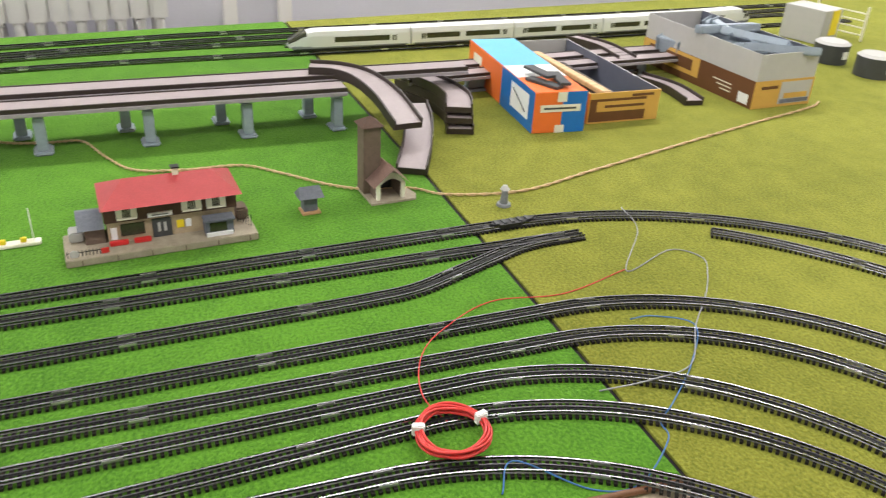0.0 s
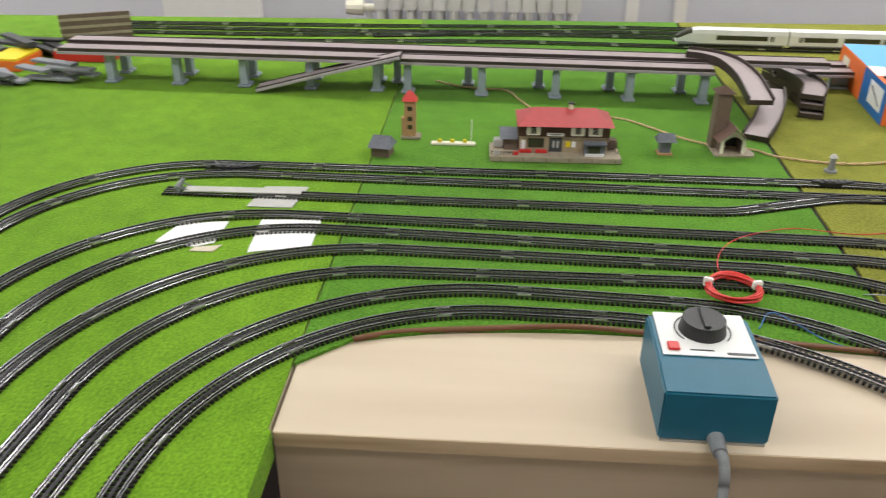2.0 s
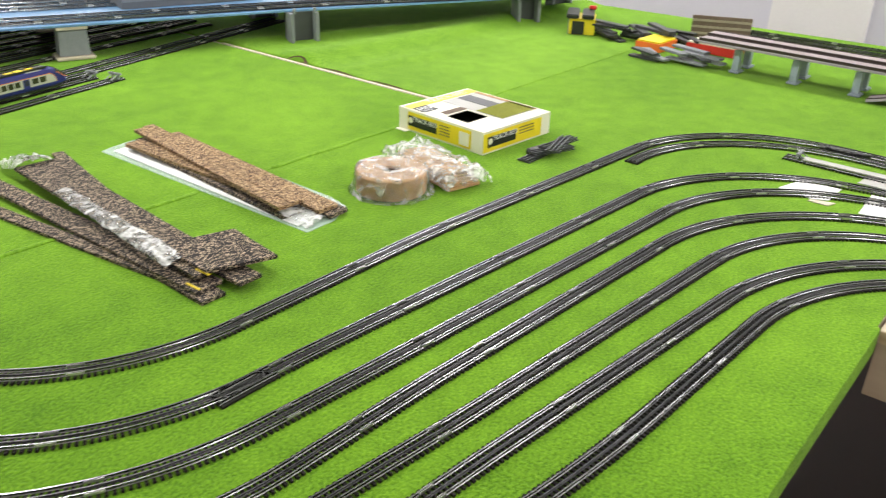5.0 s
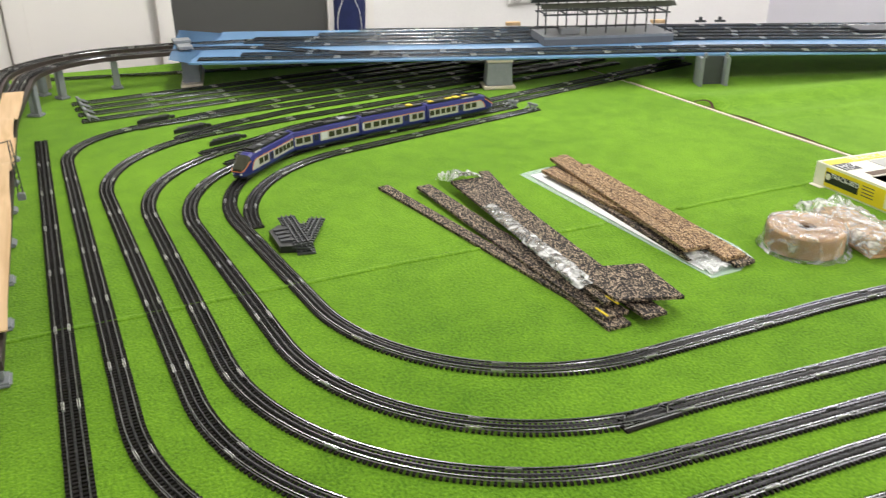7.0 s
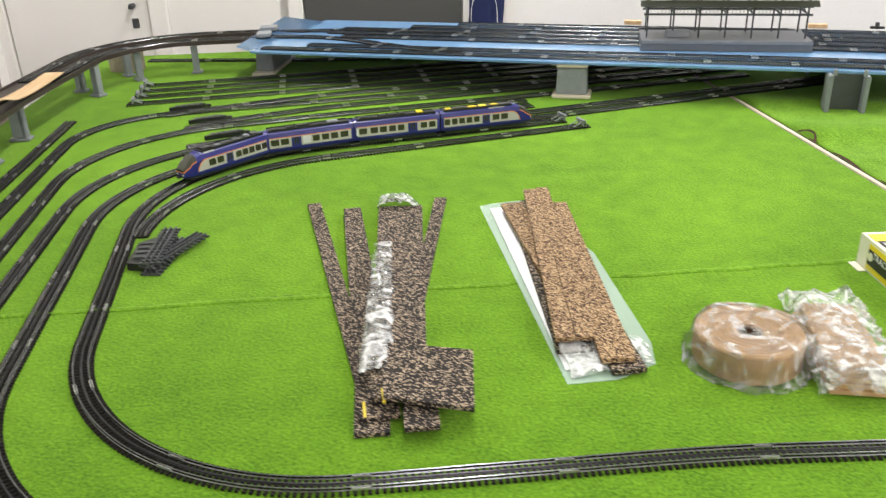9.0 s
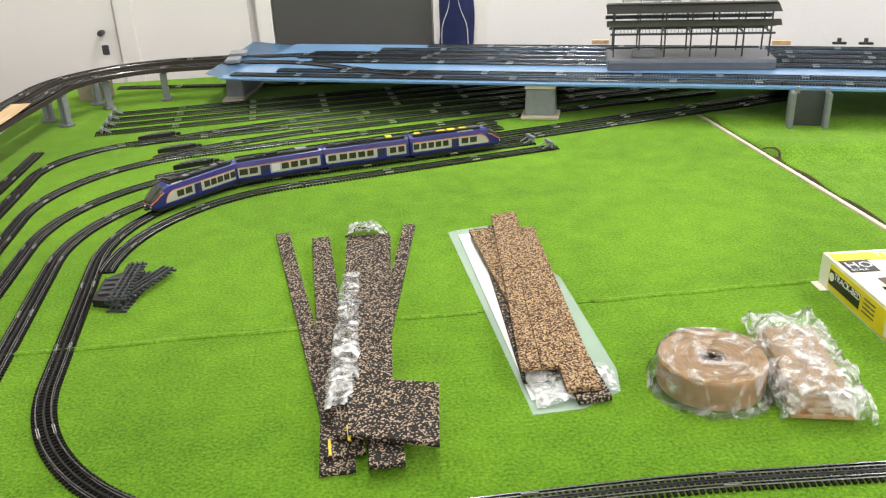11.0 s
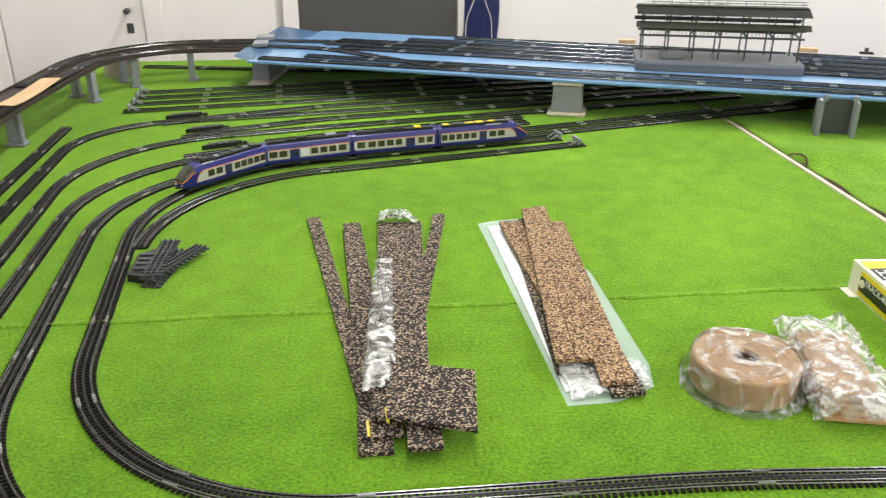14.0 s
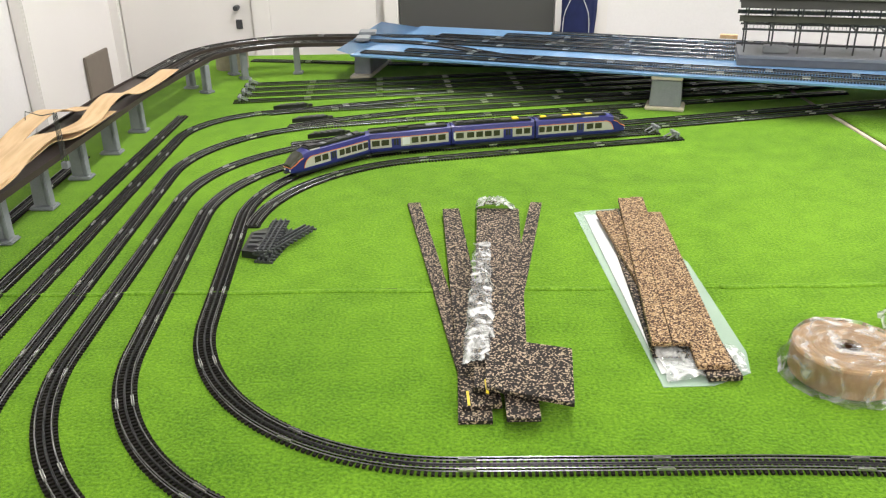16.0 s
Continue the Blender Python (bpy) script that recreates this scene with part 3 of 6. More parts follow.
for s0, s1 in ((-0.745, 0.285), (0.445, 0.968)):
    lip = sweep(B(), [(s0 + (s1 - s0) * i / 30, -0.3278 - 0.0016 * math.sin(i * 0.9), -0.001) for i in range(31)], [(-0.006, 0.0), (0.006, 0.0), (0.004, 0.0028), (0, 0.0036), (-0.004, 0.0028)])
    bmesh.ops.recalc_face_normals(lip, faces=lip.faces[:])
    solo("trim", lip, M_LIME, "raised frayed seam between the green mats", "trim", kind="structure", smooth=True)
for cy, ln, ht, reach in ((0.225, 0.085, 0.017, 0.022), (0.07, 0.12, 0.004, 0.006), (-0.10, 0.14, 0.003, 0.005)):
    bmp = B()
    for i in range(15):
        t = i / 14
        k = math.sin(math.pi * t) ** 0.8
        for u in range(4):
            a = u / 3 * 1.5
            bmp.verts.new((reach * k * (0.15 + 0.5 * math.sin(a)) + 0.004 * t, ln * (t - 0.5), 0.0008 + ht * k * (1 - math.cos(a)) * 0.75))
    bmp.verts.ensure_lookup_table()
    for i in range(14):
        for u in range(3):
            bmp.faces.new([bmp.verts[k] for k in (4 * i + u, 4 * i + u + 1, 4 * i + u + 5, 4 * i + u + 4)])
    solo("mat_curl", bmp, M_WOODBROWN, "curled up dark brown backing of the grass mat", "mat edge", 0.9845, cy, 0, 0, smooth=True)
solo("mat_slit", box(B(), -0.036, 0.036, -0.0012, 0.0012, 0, 0.0006), M_SLEEPER, "short dark slit in the grass mat seam", "slit", -0.04, -0.3225, 0.0002, kind="structure")


# ---------------- tracks ----------------
def shared_mesh(name, bm, material):
    me = bpy.data.meshes.new(name)
    bm.to_mesh(me)
    bm.free()
    me.materials.append(material)
    return me


SLEEPER = shared_mesh("sleeper", box(B(), -0.0016, 0.0016, -0.0137, 0.0137, 0, 0.0029), M_SLEEPER)
JOINER = shared_mesh("rail_joiner", box(B(), -0.0085, 0.0085, -0.0016, 0.0016, 0.0033, 0.0060), M_JOINT)


def track(path, label="black three-rail model railway track on the grass mat", z=0.0, group="model tracks", sleepers=True, material=None, step=0.0066, joints=0.19, near=None, plan=True):
    path = [site(p[0], p[1]) if plan else Vector((p[0], p[1])) for p in path]
    o = path[0]
    tr = thing("model_track", label, "model track", group=group)
    tr.matrix_world = pose(o.x, o.y, z)
    loc = [p - o for p in path]
    if sleepers:
        spots = resample(loc, step)
        rank = sorted(range(len(spots)), key=lambda i: (spots[i][0] + o - Vector(near)).length) if near else []
        single = set(rank[:240])
        verts, faces = [], []
        for i, (p, d) in enumerate(spots):
            if i in single:
                sl = new("sleeper", SLEEPER)
                sl.parent = tr
                sl.matrix_local = pose(p.x, p.y, 0.0003, 0, 0, math.degrees(math.atan2(d.y, d.x)))
                continue
            s = Vector((-d.y, d.x))
            k = len(verts)
            for zz in (0.0003, 0.0032):
                for u, w in ((-1, -1), (1, -1), (1, 1), (-1, 1)):
                    q = p + s * 0.0137 * u + d * 0.0016 * w
                    verts.append((q.x, q.y, zz))
            faces += [(k + 4, k + 5, k + 6, k + 7), (k, k + 1, k + 5, k + 4), (k + 1, k + 2, k + 6, k + 5), (k + 2, k + 3, k + 7, k + 6), (k + 3, k, k + 4, k + 7)]
        if verts:
            me = bpy.data.meshes.new("sleeper_bed")
            me.from_pydata(verts, [], faces)
            me.materials.append(M_SLEEPER)
            sl = new("sleeper_bed", me)
            sl.parent = tr
            tagged(sl, kind="stuff")
    for name, off, w, h, ma in (("rail", -0.00825, 0.0015, 0.0068, M_RAIL), ("rail", 0.00825, 0.0015, 0.0068, M_RAIL), ("centre_rail", 0, 0.0016, 0.0058, M_RAILC)):
        side = []
        for i, p in enumerate(loc):
            d = (loc[min(i + 1, len(loc) - 1)] - loc[max(i - 1, 0)]).normalized()
            q = p + Vector((-d.y, d.x)) * off
            side.append((q.x, q.y, 0))
        prof = [(-w * 0.9, 0.0033), (w * 0.9, 0.0033), (w * 0.35, 0.0043), (w / 2, h - 0.0012), (w / 2, h), (-w / 2, h), (-w / 2, h - 0.0012), (-w * 0.35, 0.0043)]
        part(name, sweep(B(), side, prof), ma, tr)
    for p, d in resample(loc, joints)[1:]:
        s = Vector((-d.y, d.x))
        for off in (-0.00825, 0.00825):
            q = p + s * off
            j = new("rail_joiner", JOINER)
            j.parent = tr
            j.matrix_local = pose(q.x, q.y, 0, 0, 0, math.degrees(math.atan2(d.y, d.x)))
    return tr


L1 = fillet([(0.535, 0.425), (-0.313, 0.252, 0.35), (-0.215, -0.704, 0.325), (0.426, -0.706, 2.0), (1.28, -0.77, 0.306), (1.271, -2.533, 0.57), (0.487, -2.694)])
track(L1, "black three-rail inner loop track from yard to station", near=(0.1, -0.72), plan=False)
track(fillet([(0.575, 0.378), (-0.258, 0.188, 0.36), (-0.258, -0.095)]), "short black stub track ending beside the loop")
LOOPS = [
    [(1.3, 0.655), (0.0, 0.34, 3.0), (-0.374, 0.235, 0.342), (-0.288, -0.811, 0.36), (0.047, -0.809, 2.0), (1.098, -0.884, 0.329), (1.051, -2.33, 0.409), (0.485, -2.45)],
    [(0.489, 0.56), (0.0, 0.43, 3.0), (-0.426, 0.304, 0.343), (-0.376, -0.847, 0.402), (0.108, -0.887, 2.0), (1.06, -0.952, 0.32), (0.991, -2.266, 0.36), (0.434, -2.373)],
    [(1.1, 0.76), (0.0, 0.563, 3.0), (-0.489, 0.452, 0.33), (-0.42, -0.931, 0.406), (0.144, -0.949, 2.0), (1.001, -1.003, 0.377), (0.961, -2.159, 0.386), (0.335, -2.281)],
    [(1.1, 0.87), (0.0, 0.695, 3.0), (-0.542, 0.62, 0.223), (-0.497, -0.946, 0.427), (0.111, -1.014, 2.0), (0.926, -1.083, 0.32), (0.93, -2.124, 0.406), (0.246, -2.254)],
    [(-0.585, 0.62), (-0.557, -1.011, 0.35), (0.095, -1.069, 2.0), (0.91, -1.157, 0.384), (0.855, -2.048, 0.413), (0.24, -2.17)],
    [(-0.7, 0.3), (-0.645, -1.021, 0.35), (0.158, -1.15, 2.0), (0.847, -1.19, 0.346), (0.824, -2.012, 0.464), (0.335, -2.1)],
]
for c in LOOPS:
    track(fillet(c), "black three-rail loop track laid on the grass mat", near=(0.0, -1.0), plan=False)
YARD = [
    [(-0.235, 0.270), (-0.10, 0.330, 0.3), (-0.03, 0.382, 0.4), (1.30, 0.700)],
    [(-0.27, 0.366), (-0.15, 0.412, 0.3), (-0.03, 0.486, 0.4), (0.485, 0.606)],
    [(-0.30, 0.508), (-0.20, 0.566, 0.3), (0.0, 0.635, 0.5), (1.10, 0.835)],
    [(-0.37, 0.633), (-0.22, 0.690, 0.3), (0.0, 0.757, 0.5), (1.10, 0.935)],
    [(-0.49, 0.755), (0.0, 0.822, 1.0), (0.95, 0.965)],
    [(-0.495, 0.822), (0.0, 0.886, 1.0), (0.95, 1.03)],
    [(-0.50, 0.885), (0.0, 0.945, 1.0), (0.9, 1.08)],
    [(-0.505, 0.948), (0.0, 1.01, 1.0), (0.85, 1.14)],
]
for c in YARD:
    track(fillet(c), "black three-rail yard siding track in parallel row")
track(fillet([(-0.56, 1.30), (-0.1, 1.21, 1.0), (0.6, 1.10)]), "black track along the table's back edge")
# station side
track(fillet([(0.935, -0.782), (1.287, -0.775, 0.38), (1.270, -2.262)]), "black station loop track ending in a cut rail")
track(fillet([(1.195, -0.995), (1.187, -1.86, 1.0), (1.19, -1.95, 0.2), (1.268, -2.16, 0.25), (1.270, -2.262)]), "black platform siding track with a bleached end")
track(fillet([(1.212, -2.465), (1.16, -2.525, 0.49), (1.03, -2.617, 0.49), (0.80, -2.70)]), "short curved black track on the olive mat")
for c in ([(2.53, -0.35), (2.63, -1.28, 4), (2.75, -2.0, 4), (2.90, -4.4)], [(2.40, -0.4), (2.445, -1.12, 4), (2.57, -1.6, 4), (2.63, -2.5, 4), (2.76, -4.4)],
          [(2.31, -0.5), (2.36, -1.05, 4), (2.45, -1.6, 4), (2.50, -2.6, 4), (2.60, -4.4)], [(2.47, -0.38), (2.53, -1.2, 4), (2.67, -2.0, 4), (2.78, -3.4, 4), (2.83, -4.4)]):
    track(fillet(c), "black far main line track along the wall")


def bumper(x, y, rz):
    b = thing("buffer_stop", "grey plastic buffer stop at a siding's end", "buffer stop", x, y, 0, rz, group="buffer stops")
    for s in (-1, 1):
        part("strut", cyl(B(), (-0.022, s * 0.009, 0.0062), (0.0, s * 0.009, 0.016), 0.0016, seg=6), M_MIDGREY, b)
        part("upright", box(B(), -0.002, 0.002, s * 0.009 - 0.002, s * 0.009 + 0.002, 0.0062, 0.02), M_MIDGREY, b)
    part("beam", box(B(), -0.004, 0.003, -0.018, 0.018, 0.0145, 0.0195, 0.001), M_MIDGREY, b)


for bx, by, br in ((0.53, 0.423, 15), (0.56, 0.374, 14), (-0.475, 0.757, 188), (-0.48, 0.824, 188), (-0.485, 0.887, 188), (-0.49, 0.95, 188), (1.196, -1.02, 90)):
    bumper(bx, by, br)


def switch_motor(x, y, rz):
    s = thing("point_motor", "black ribbed point motor beside a turnout", "point motor", x, y, 0, rz, group="point motors")
    part("body", prism(B(), [(-0.045, -0.006), (0.03, -0.010), (0.042, 0.0), (0.026, 0.010), (-0.008, 0.011), (-0.032, 0.004)], 0.0005, 0.010), M_BLACK, s)
    for i in range(5):
        part("rib", box(B(), -0.028 + i * 0.014, -0.022 + i * 0.014, -0.006, 0.007, 0.0102, 0.0120), M_DKGREY, s)
    part("terminal", box(B(), 0.043, 0.054, -0.005, 0.005, 0.0005, 0.007, 0.001), M_BLACK, s)


for sx, sy, sr in ((-0.175, 0.325, 24), (-0.205, 0.440, 22), (-0.262, 0.572, 20), (-0.33, 0.694, 18)):
    switch_motor(sx, sy, sr)
switch_motor(1.335, -2.18, 90), switch_motor(1.305, -1.085, 90)


# ---------------- blue station deck ----------------
DECK_FRONT = [(-0.20, 0.925), (0.56, 0.628), (1.12, 0.420), (2.10, -0.015)]


def deck_line(off, x0=None):
    """A line at a distance behind the deck's front edge."""
    pts = []
    for i, p in enumerate(DECK_FRONT):
        a = Vector(DECK_FRONT[max(i - 1, 0)])
        c = Vector(DECK_FRONT[min(i + 1, len(DECK_FRONT) - 1)])
        d = (c - a).normalized()
        pts.append(Vector(p) + Vector((-d.y, d.x)) * off)
    return pts


DZ = 0.088
deck = thing("station_deck", "pale blue board deck on piers carrying parallel tracks", "model deck")
back = deck_line(0.505)
part("board", prism(B(), [tuple(p) for p in DECK_FRONT] + [tuple(p) for p in back[::-1]], DZ - 0.005, DZ), M_BLUEBOARD, deck)
flap = B()
fv = [flap.verts.new(c) for c in ((-0.20, 0.925, DZ + 0.001), (-0.02, 1.36, DZ + 0.001), (-0.15, 1.42, DZ + 0.012), (-0.245, 0.98, DZ + 0.003))]
flap.faces.new(fv)
bmesh.ops.solidify(flap, geom=flap.faces[:], thickness=0.002)
part("loose_sheet", flap, M_BLUEBOARD, deck)
for i, off in enumerate((0.035, 0.095, 0.225, 0.285, 0.345, 0.405, 0.470)):
    pts = [tuple(p) for p in deck_line(off)]
    pts[0] = (pts[0][0] + (0.02, 0.12, 0.16, 0.10, 0.12, 0.3, 0.42)[i], pts[0][1] - (0.008, 0.047, 0.06, 0.04, 0.046, 0.115, 0.16)[i])
    track(fillet([pts[0], (*pts[1], 6), (*pts[2], 6), pts[3]]), "black track on the blue deck, glinting rails", DZ + 0.0005)
track(fillet([(-0.17, 1.115), (0.0, 1.08, 0.4), (0.22, 0.86, 0.5), (0.35, 0.755)]), "black connecting track curving across the blue deck", DZ + 0.0005)
track(fillet([(-0.165, 1.20), (0.05, 1.17, 0.5), (0.30, 1.05, 0.5), (0.5, 0.98)]), "black connecting track curving across the blue deck", DZ + 0.0005)
for bx, by in ((0.875, 1.043), (1.335, 0.868)):
    wp = part("wood_packer", box(B(), -0.024, 0.024, -0.010, 0.010, DZ + 0.0005, DZ + 0.0115, 0.001), M_STRIP, deck, "small bare wood block")
    wp.matrix_local = pose(bx, by, 0.0072, 0, 0, -20)


def block_pier(x, y, rz, w=0.068, d=0.05, h=DZ - 0.0055):
    p = thing("bridge_pier", "grey solid bridge pier on a beige foot", "bridge pier", x, y, 0, rz, group="bridge piers")
    bm = B()
    lo = box(bm, -w / 2, w / 2, -d / 2, d / 2, 0.0095, h - 0.0085, 0.002)
    for v in bm.verts:
        k = 1 + 0.13 * (1 - v.co.z / h)
        v.co.x *= k
        v.co.y *= k
    part("shaft", bm, M_PIER, p)
    part("foot", box(B(), -w * 0.68, w * 0.68, -d * 0.72, d * 0.72, 0.0005, 0.009, 0.002), M_BEIGE, p, "beige card foot")
    part("cap", box(B(), -w * 0.55, w * 0.55, -d * 0.6, d * 0.6, h - 0.008, h, 0.0015), M_BEIGE, p)


def channel_pier(x, y, rz, w=0.085, d=0.05, h=DZ - 0.0055):
    p = thing("bridge_pier", "dark grey hollow bridge pier with side flanges", "bridge pier", x, y, 0, rz, group="bridge piers")
    part("web", box(B(), -w / 2 + 0.011, w / 2 - 0.011, 0.0, 0.012, 0.0005, h), M_DKGREY, p)
    for s in (-1, 1):
        part("flange", box(B(), s * w / 2 - (0.0105 if s > 0 else 0), s * w / 2 + (0.0105 if s < 0 else 0), -d / 2, d / 2, 0.0005, h, 0.002), M_PIER, p)
        part("clip", box(B(), s * w * 0.36 - 0.004, s * w * 0.36 + 0.004, -d / 2, -d / 2 + 0.008, h + 0.0, h + 0.014, 0.001), M_PIER, p)


block_pier(0.605, 0.645, -18)
channel_pier(1.160, 0.398, -20), channel_pier(1.885, 0.125, -24), channel_pier(2.19, 0.19, -24), channel_pier(1.30, 0.75, -20)
block_pier(-0.163, 1.135, -11, 0.045, 0.17), block_pier(0.72, 1.0, -18)


def station_hall():
    s = thing("platform_hall", "dark grey model station hall on a platform", "model building", 0.792, 0.712, DZ + 0.0005, -16)
    L, D = 0.405, 0.15
    part("platform", box(B(), 0, L, 0, D, 0, 0.026, 0.001), M_PLATFORM, s, "dark grey platform block")
    part("rear_wall", box(B(), 0.0, L - 0.03, D + 0.004, D + 0.012, 0, 0.030, 0.001), M_DKGREY, s, "dark rear edge wall")
    part("platform_edge", box(B(), 0.002, L - 0.002, -0.003, -0.0003, 0.018, 0.0255), M_MIDGREY, s)
    part("kiosk", box(B(), 0.06, 0.12, 0.03, 0.06, 0.0265, 0.044, 0.002), M_MIDGREY, s)
    y0, y1 = 0.035, 0.125
    for i in range(7):
        x = 0.014 + i * (L - 0.028) / 6
        for y in (y0, y1):
            part("post", box(B(), x - 0.0018, x + 0.0018, y - 0.0018, y + 0.0018, 0.0265, 0.136), M_DKGREY, s)
        part("tie", box(B(), x - 0.0015, x + 0.0015, y0 + 0.002, y1 - 0.002, 0.083, 0.087), M_DKGREY, s)
    for y in (y0, y1):
        for z0, z1 in ((0.081, 0.086), (0.100, 0.104)):
            part("beam", box(B(), 0.004, L - 0.004, y - 0.0045, y - 0.002, z0, z1), M_DKGREY, s)
        for i in range(44):
            x = 0.012 + i * 0.0088
            part("glazing_bar", box(B(), x - 0.0004, x + 0.0004, y - 0.0042, y - 0.0034, 0.0862, 0.0998), M_DKGREY, s)
            part("glazing_bar", box(B(), x - 0.0004, x + 0.0004, y - 0.0042, y - 0.0034, 0.1182, 0.1348), M_DKGREY, s)
    for sgn, ya, yb in ((1, y0 - 0.022, y0 - 0.003), (-1, y1 + 0.022, y1 + 0.003)):
        bm = B()
        v = [bm.verts.new(c) for c in ((-0.006, ya, 0.1045), (L + 0.006, ya, 0.1045), (L + 0.006, yb, 0.117), (-0.006, yb, 0.117))]
        bm.faces.new(v)
        bmesh.ops.solidify(bm, geom=bm.faces[:], thickness=0.003)
        part("lower_roof", bm, M_HALLOLIVE, s, "dark grey-green side canopy")
    for sgn, ya, yb in ((1, y0 - 0.010, 0.070), (-1, y1 + 0.010, 0.090)):
        bm = B()
        v = [bm.verts.new(c) for c in ((-0.006, ya, 0.135), (L + 0.006, ya, 0.135), (L + 0.006, yb, 0.150), (-0.006, yb, 0.150))]
        bm.faces.new(v)
        bmesh.ops.solidify(bm, geom=bm.faces[:], thickness=0.003)
        part("roof_panel", bm, M_HALLROOF, s)
    for i in range(9):
        x = 0.035 + i * (L - 0.045) / 8
        part("ridge_post", box(B(), x - 0.001, x + 0.001, 0.079, 0.081, 0.1528, 0.164), M_MIDGREY, s)
    for z in (0.158, 0.164):
        part("ridge_rail", box(B(), 0.030, L, 0.0788, 0.0812, z, z + 0.002), M_MIDGREY, s)
    part("ridge_roof", box(B(), -0.004, L + 0.004, 0.066, 0.094, 0.1505, 0.1525), M_HALLROOF, s)


station_hall()
for x, y in ((1.478, 0.822), (1.540, 0.797)):
    fig = thing("point_motor", "small dark point lantern box on the deck", "point motor", x, y, DZ + 0.0075, -22, group="deck lanterns")
    part("base", box(B(), -0.018, 0.018, -0.006, 0.006, 0, 0.006, 0.001), M_BLACK, fig)
    part("lantern", box(B(), -0.006, 0.004, -0.004, 0.004, 0.0065, 0.017, 0.001), M_DKGREY, fig)
dark = thing("dark_panel", "dark flat model roof panel lying on the deck", "model part", 1.95, 0.42, DZ + 0.009, -24)
part("panel", box(B(), -0.16, 0.16, -0.05, 0.05, 0.0, 0.006, 0.001), M_DKGREY, dark)
part("support", box(B(), -0.1, 0.1, -0.02, 0.02, -0.0085, -0.0005), M_DKGREY, dark)


# ---------------- curved viaduct on the west side ----------------
def channel_deck(path, z, width=0.05, label="brown plastic bridge deck", parent=None, inner=None, wall=0.008, h=0.012, name="deck_section", ledge=False):
    size = site_frame(path[0][0], path[0][1])[2] if on_site(path[0][0], path[0][1]) else 1
    width, wall, h = width * size, wall * size, h * size
    p3 = [(*site(p[0], p[1]), (z if len(p) < 3 else p[2]) * size) for p in path]
    w = width / 2
    prof = [(-w, 0), (w, 0), (w, h + wall), (w - 0.003, h + wall), (w - 0.003, h), (-w + 0.003, h), (-w + 0.003, h + wall), (-w, h + wall)]
    dk = part(name, sweep(B(), p3, prof), M_BROWNRAIL, parent)
    top = [(-w + 0.0035, h + 0.0003), (w - 0.0035, h + 0.0003), (w - 0.0035, h + 0.0012), (-w + 0.0035, h + 0.0012)]
    if ledge:
        for s in (-1, 1):
            part("side_ledge", sweep(B(), p3, [(s * w + s * 0.0003, 0.0005), (s * w + s * 0.003, 0.0005), (s * w + s * 0.003, 0.0055), (s * w + s * 0.0003, 0.0065)][::s]), M_LILAC, dk, "pale lilac side ledge")
    if inner:
        part("deck_face", sweep(B(), p3, top), inner, dk)
    return dk


via = thing("curved_viaduct", "brown double track model viaduct curving to the blue deck", "model viaduct")
for ctr in ([(-0.640, -0.55), (-0.638, 0.48, 1.0), (-0.585, 1.105, 0.26), (-0.175, 1.108)], [(-0.696, -0.55), (-0.694, 0.48, 1.0), (-0.645, 1.215, 0.33), (-0.175, 1.212)]):
    channel_deck(fillet(ctr), 0.082, 0.048, parent=via, wall=0.005, h=0.006)
    track(fillet([(ctr[1][0] + 0.01, 0.66)] + ctr[2:]), "dark track on the curved brown viaduct", 0.0884)
part("end_block", box(B(), -0.20, -0.16, 1.075, 1.135, 0.0975, 0.106, 0.001), M_PIER, via, "grey end block")
part("end_block", box(B(), -0.20, -0.15, 1.175, 1.23, 0.0975, 0.107, 0.001), M_PIER, via, "grey end block")


def slim_pier(x, y, rz, h=0.078, w=0.05, material=None, group="viaduct piers", t=0.011):
    p = thing("viaduct_pier", "slim grey plastic viaduct pier on a wide foot", "viaduct pier", x, y, 0, rz, group=group)
    m = material or M_PIER
    bm = box(B(), -t, t, -w / 2, w / 2, 0.0075, h - 0.0045, 0.002)
    for v in bm.verts:
        v.co.y *= 1.18 - 0.18 * v.co.z / h
    part("shaft", bm, m, p)
    part("flange", box(B(), -t * 1.3, t * 1.3, -w / 2 - 0.008, -w / 2 - 0.003, 0.0075, h - 0.0045, 0.0015), m, p)
    part("foot", box(B(), -t * 2.2, t * 2.2, -w / 2 - 0.015, w / 2 + 0.009, 0.0004, 0.007, 0.003), m, p)
    part("cap", box(B(), -0.016, 0.016, -w / 2 - 0.004, w / 2 + 0.004, h - 0.004, h - 0.0003, 0.001), m, p)
    return p


for py in (-0.43, -0.285, -0.14, 0.01, 0.17, 0.33, 0.495):
    slim_pier(-0.652, py, 90, 0.082, 0.022, t=0.0075)
for px, py, pr in ((-0.595, 0.875, 60), (-0.528, 1.045, 30), (-0.38, 1.108, 2), (-0.575, 1.105, 40), (-0.655, 0.93, 82)):
    slim_pier(px, py, pr, 0.082, 0.014, t=0.007)
roll_w = B()
cyl(roll_w, (0, 0, 0.0005), (0, 0, 0.05), 0.05, seg=28)
solo("cardboard_ring", roll_w, M_STONE, "old greyish cardboard ring under the viaduct", "ring", -0.60, 1.20, 0.0, smooth=False)


def veneer_strip(points, width, label):
    p = smooth_path(points, 10)
    bm = sweep(B(), p, rect(width, 0, 0.0016))
    return solo("veneer_strip", bm, M_STRIP, label, "wood strip", group="veneer strips")


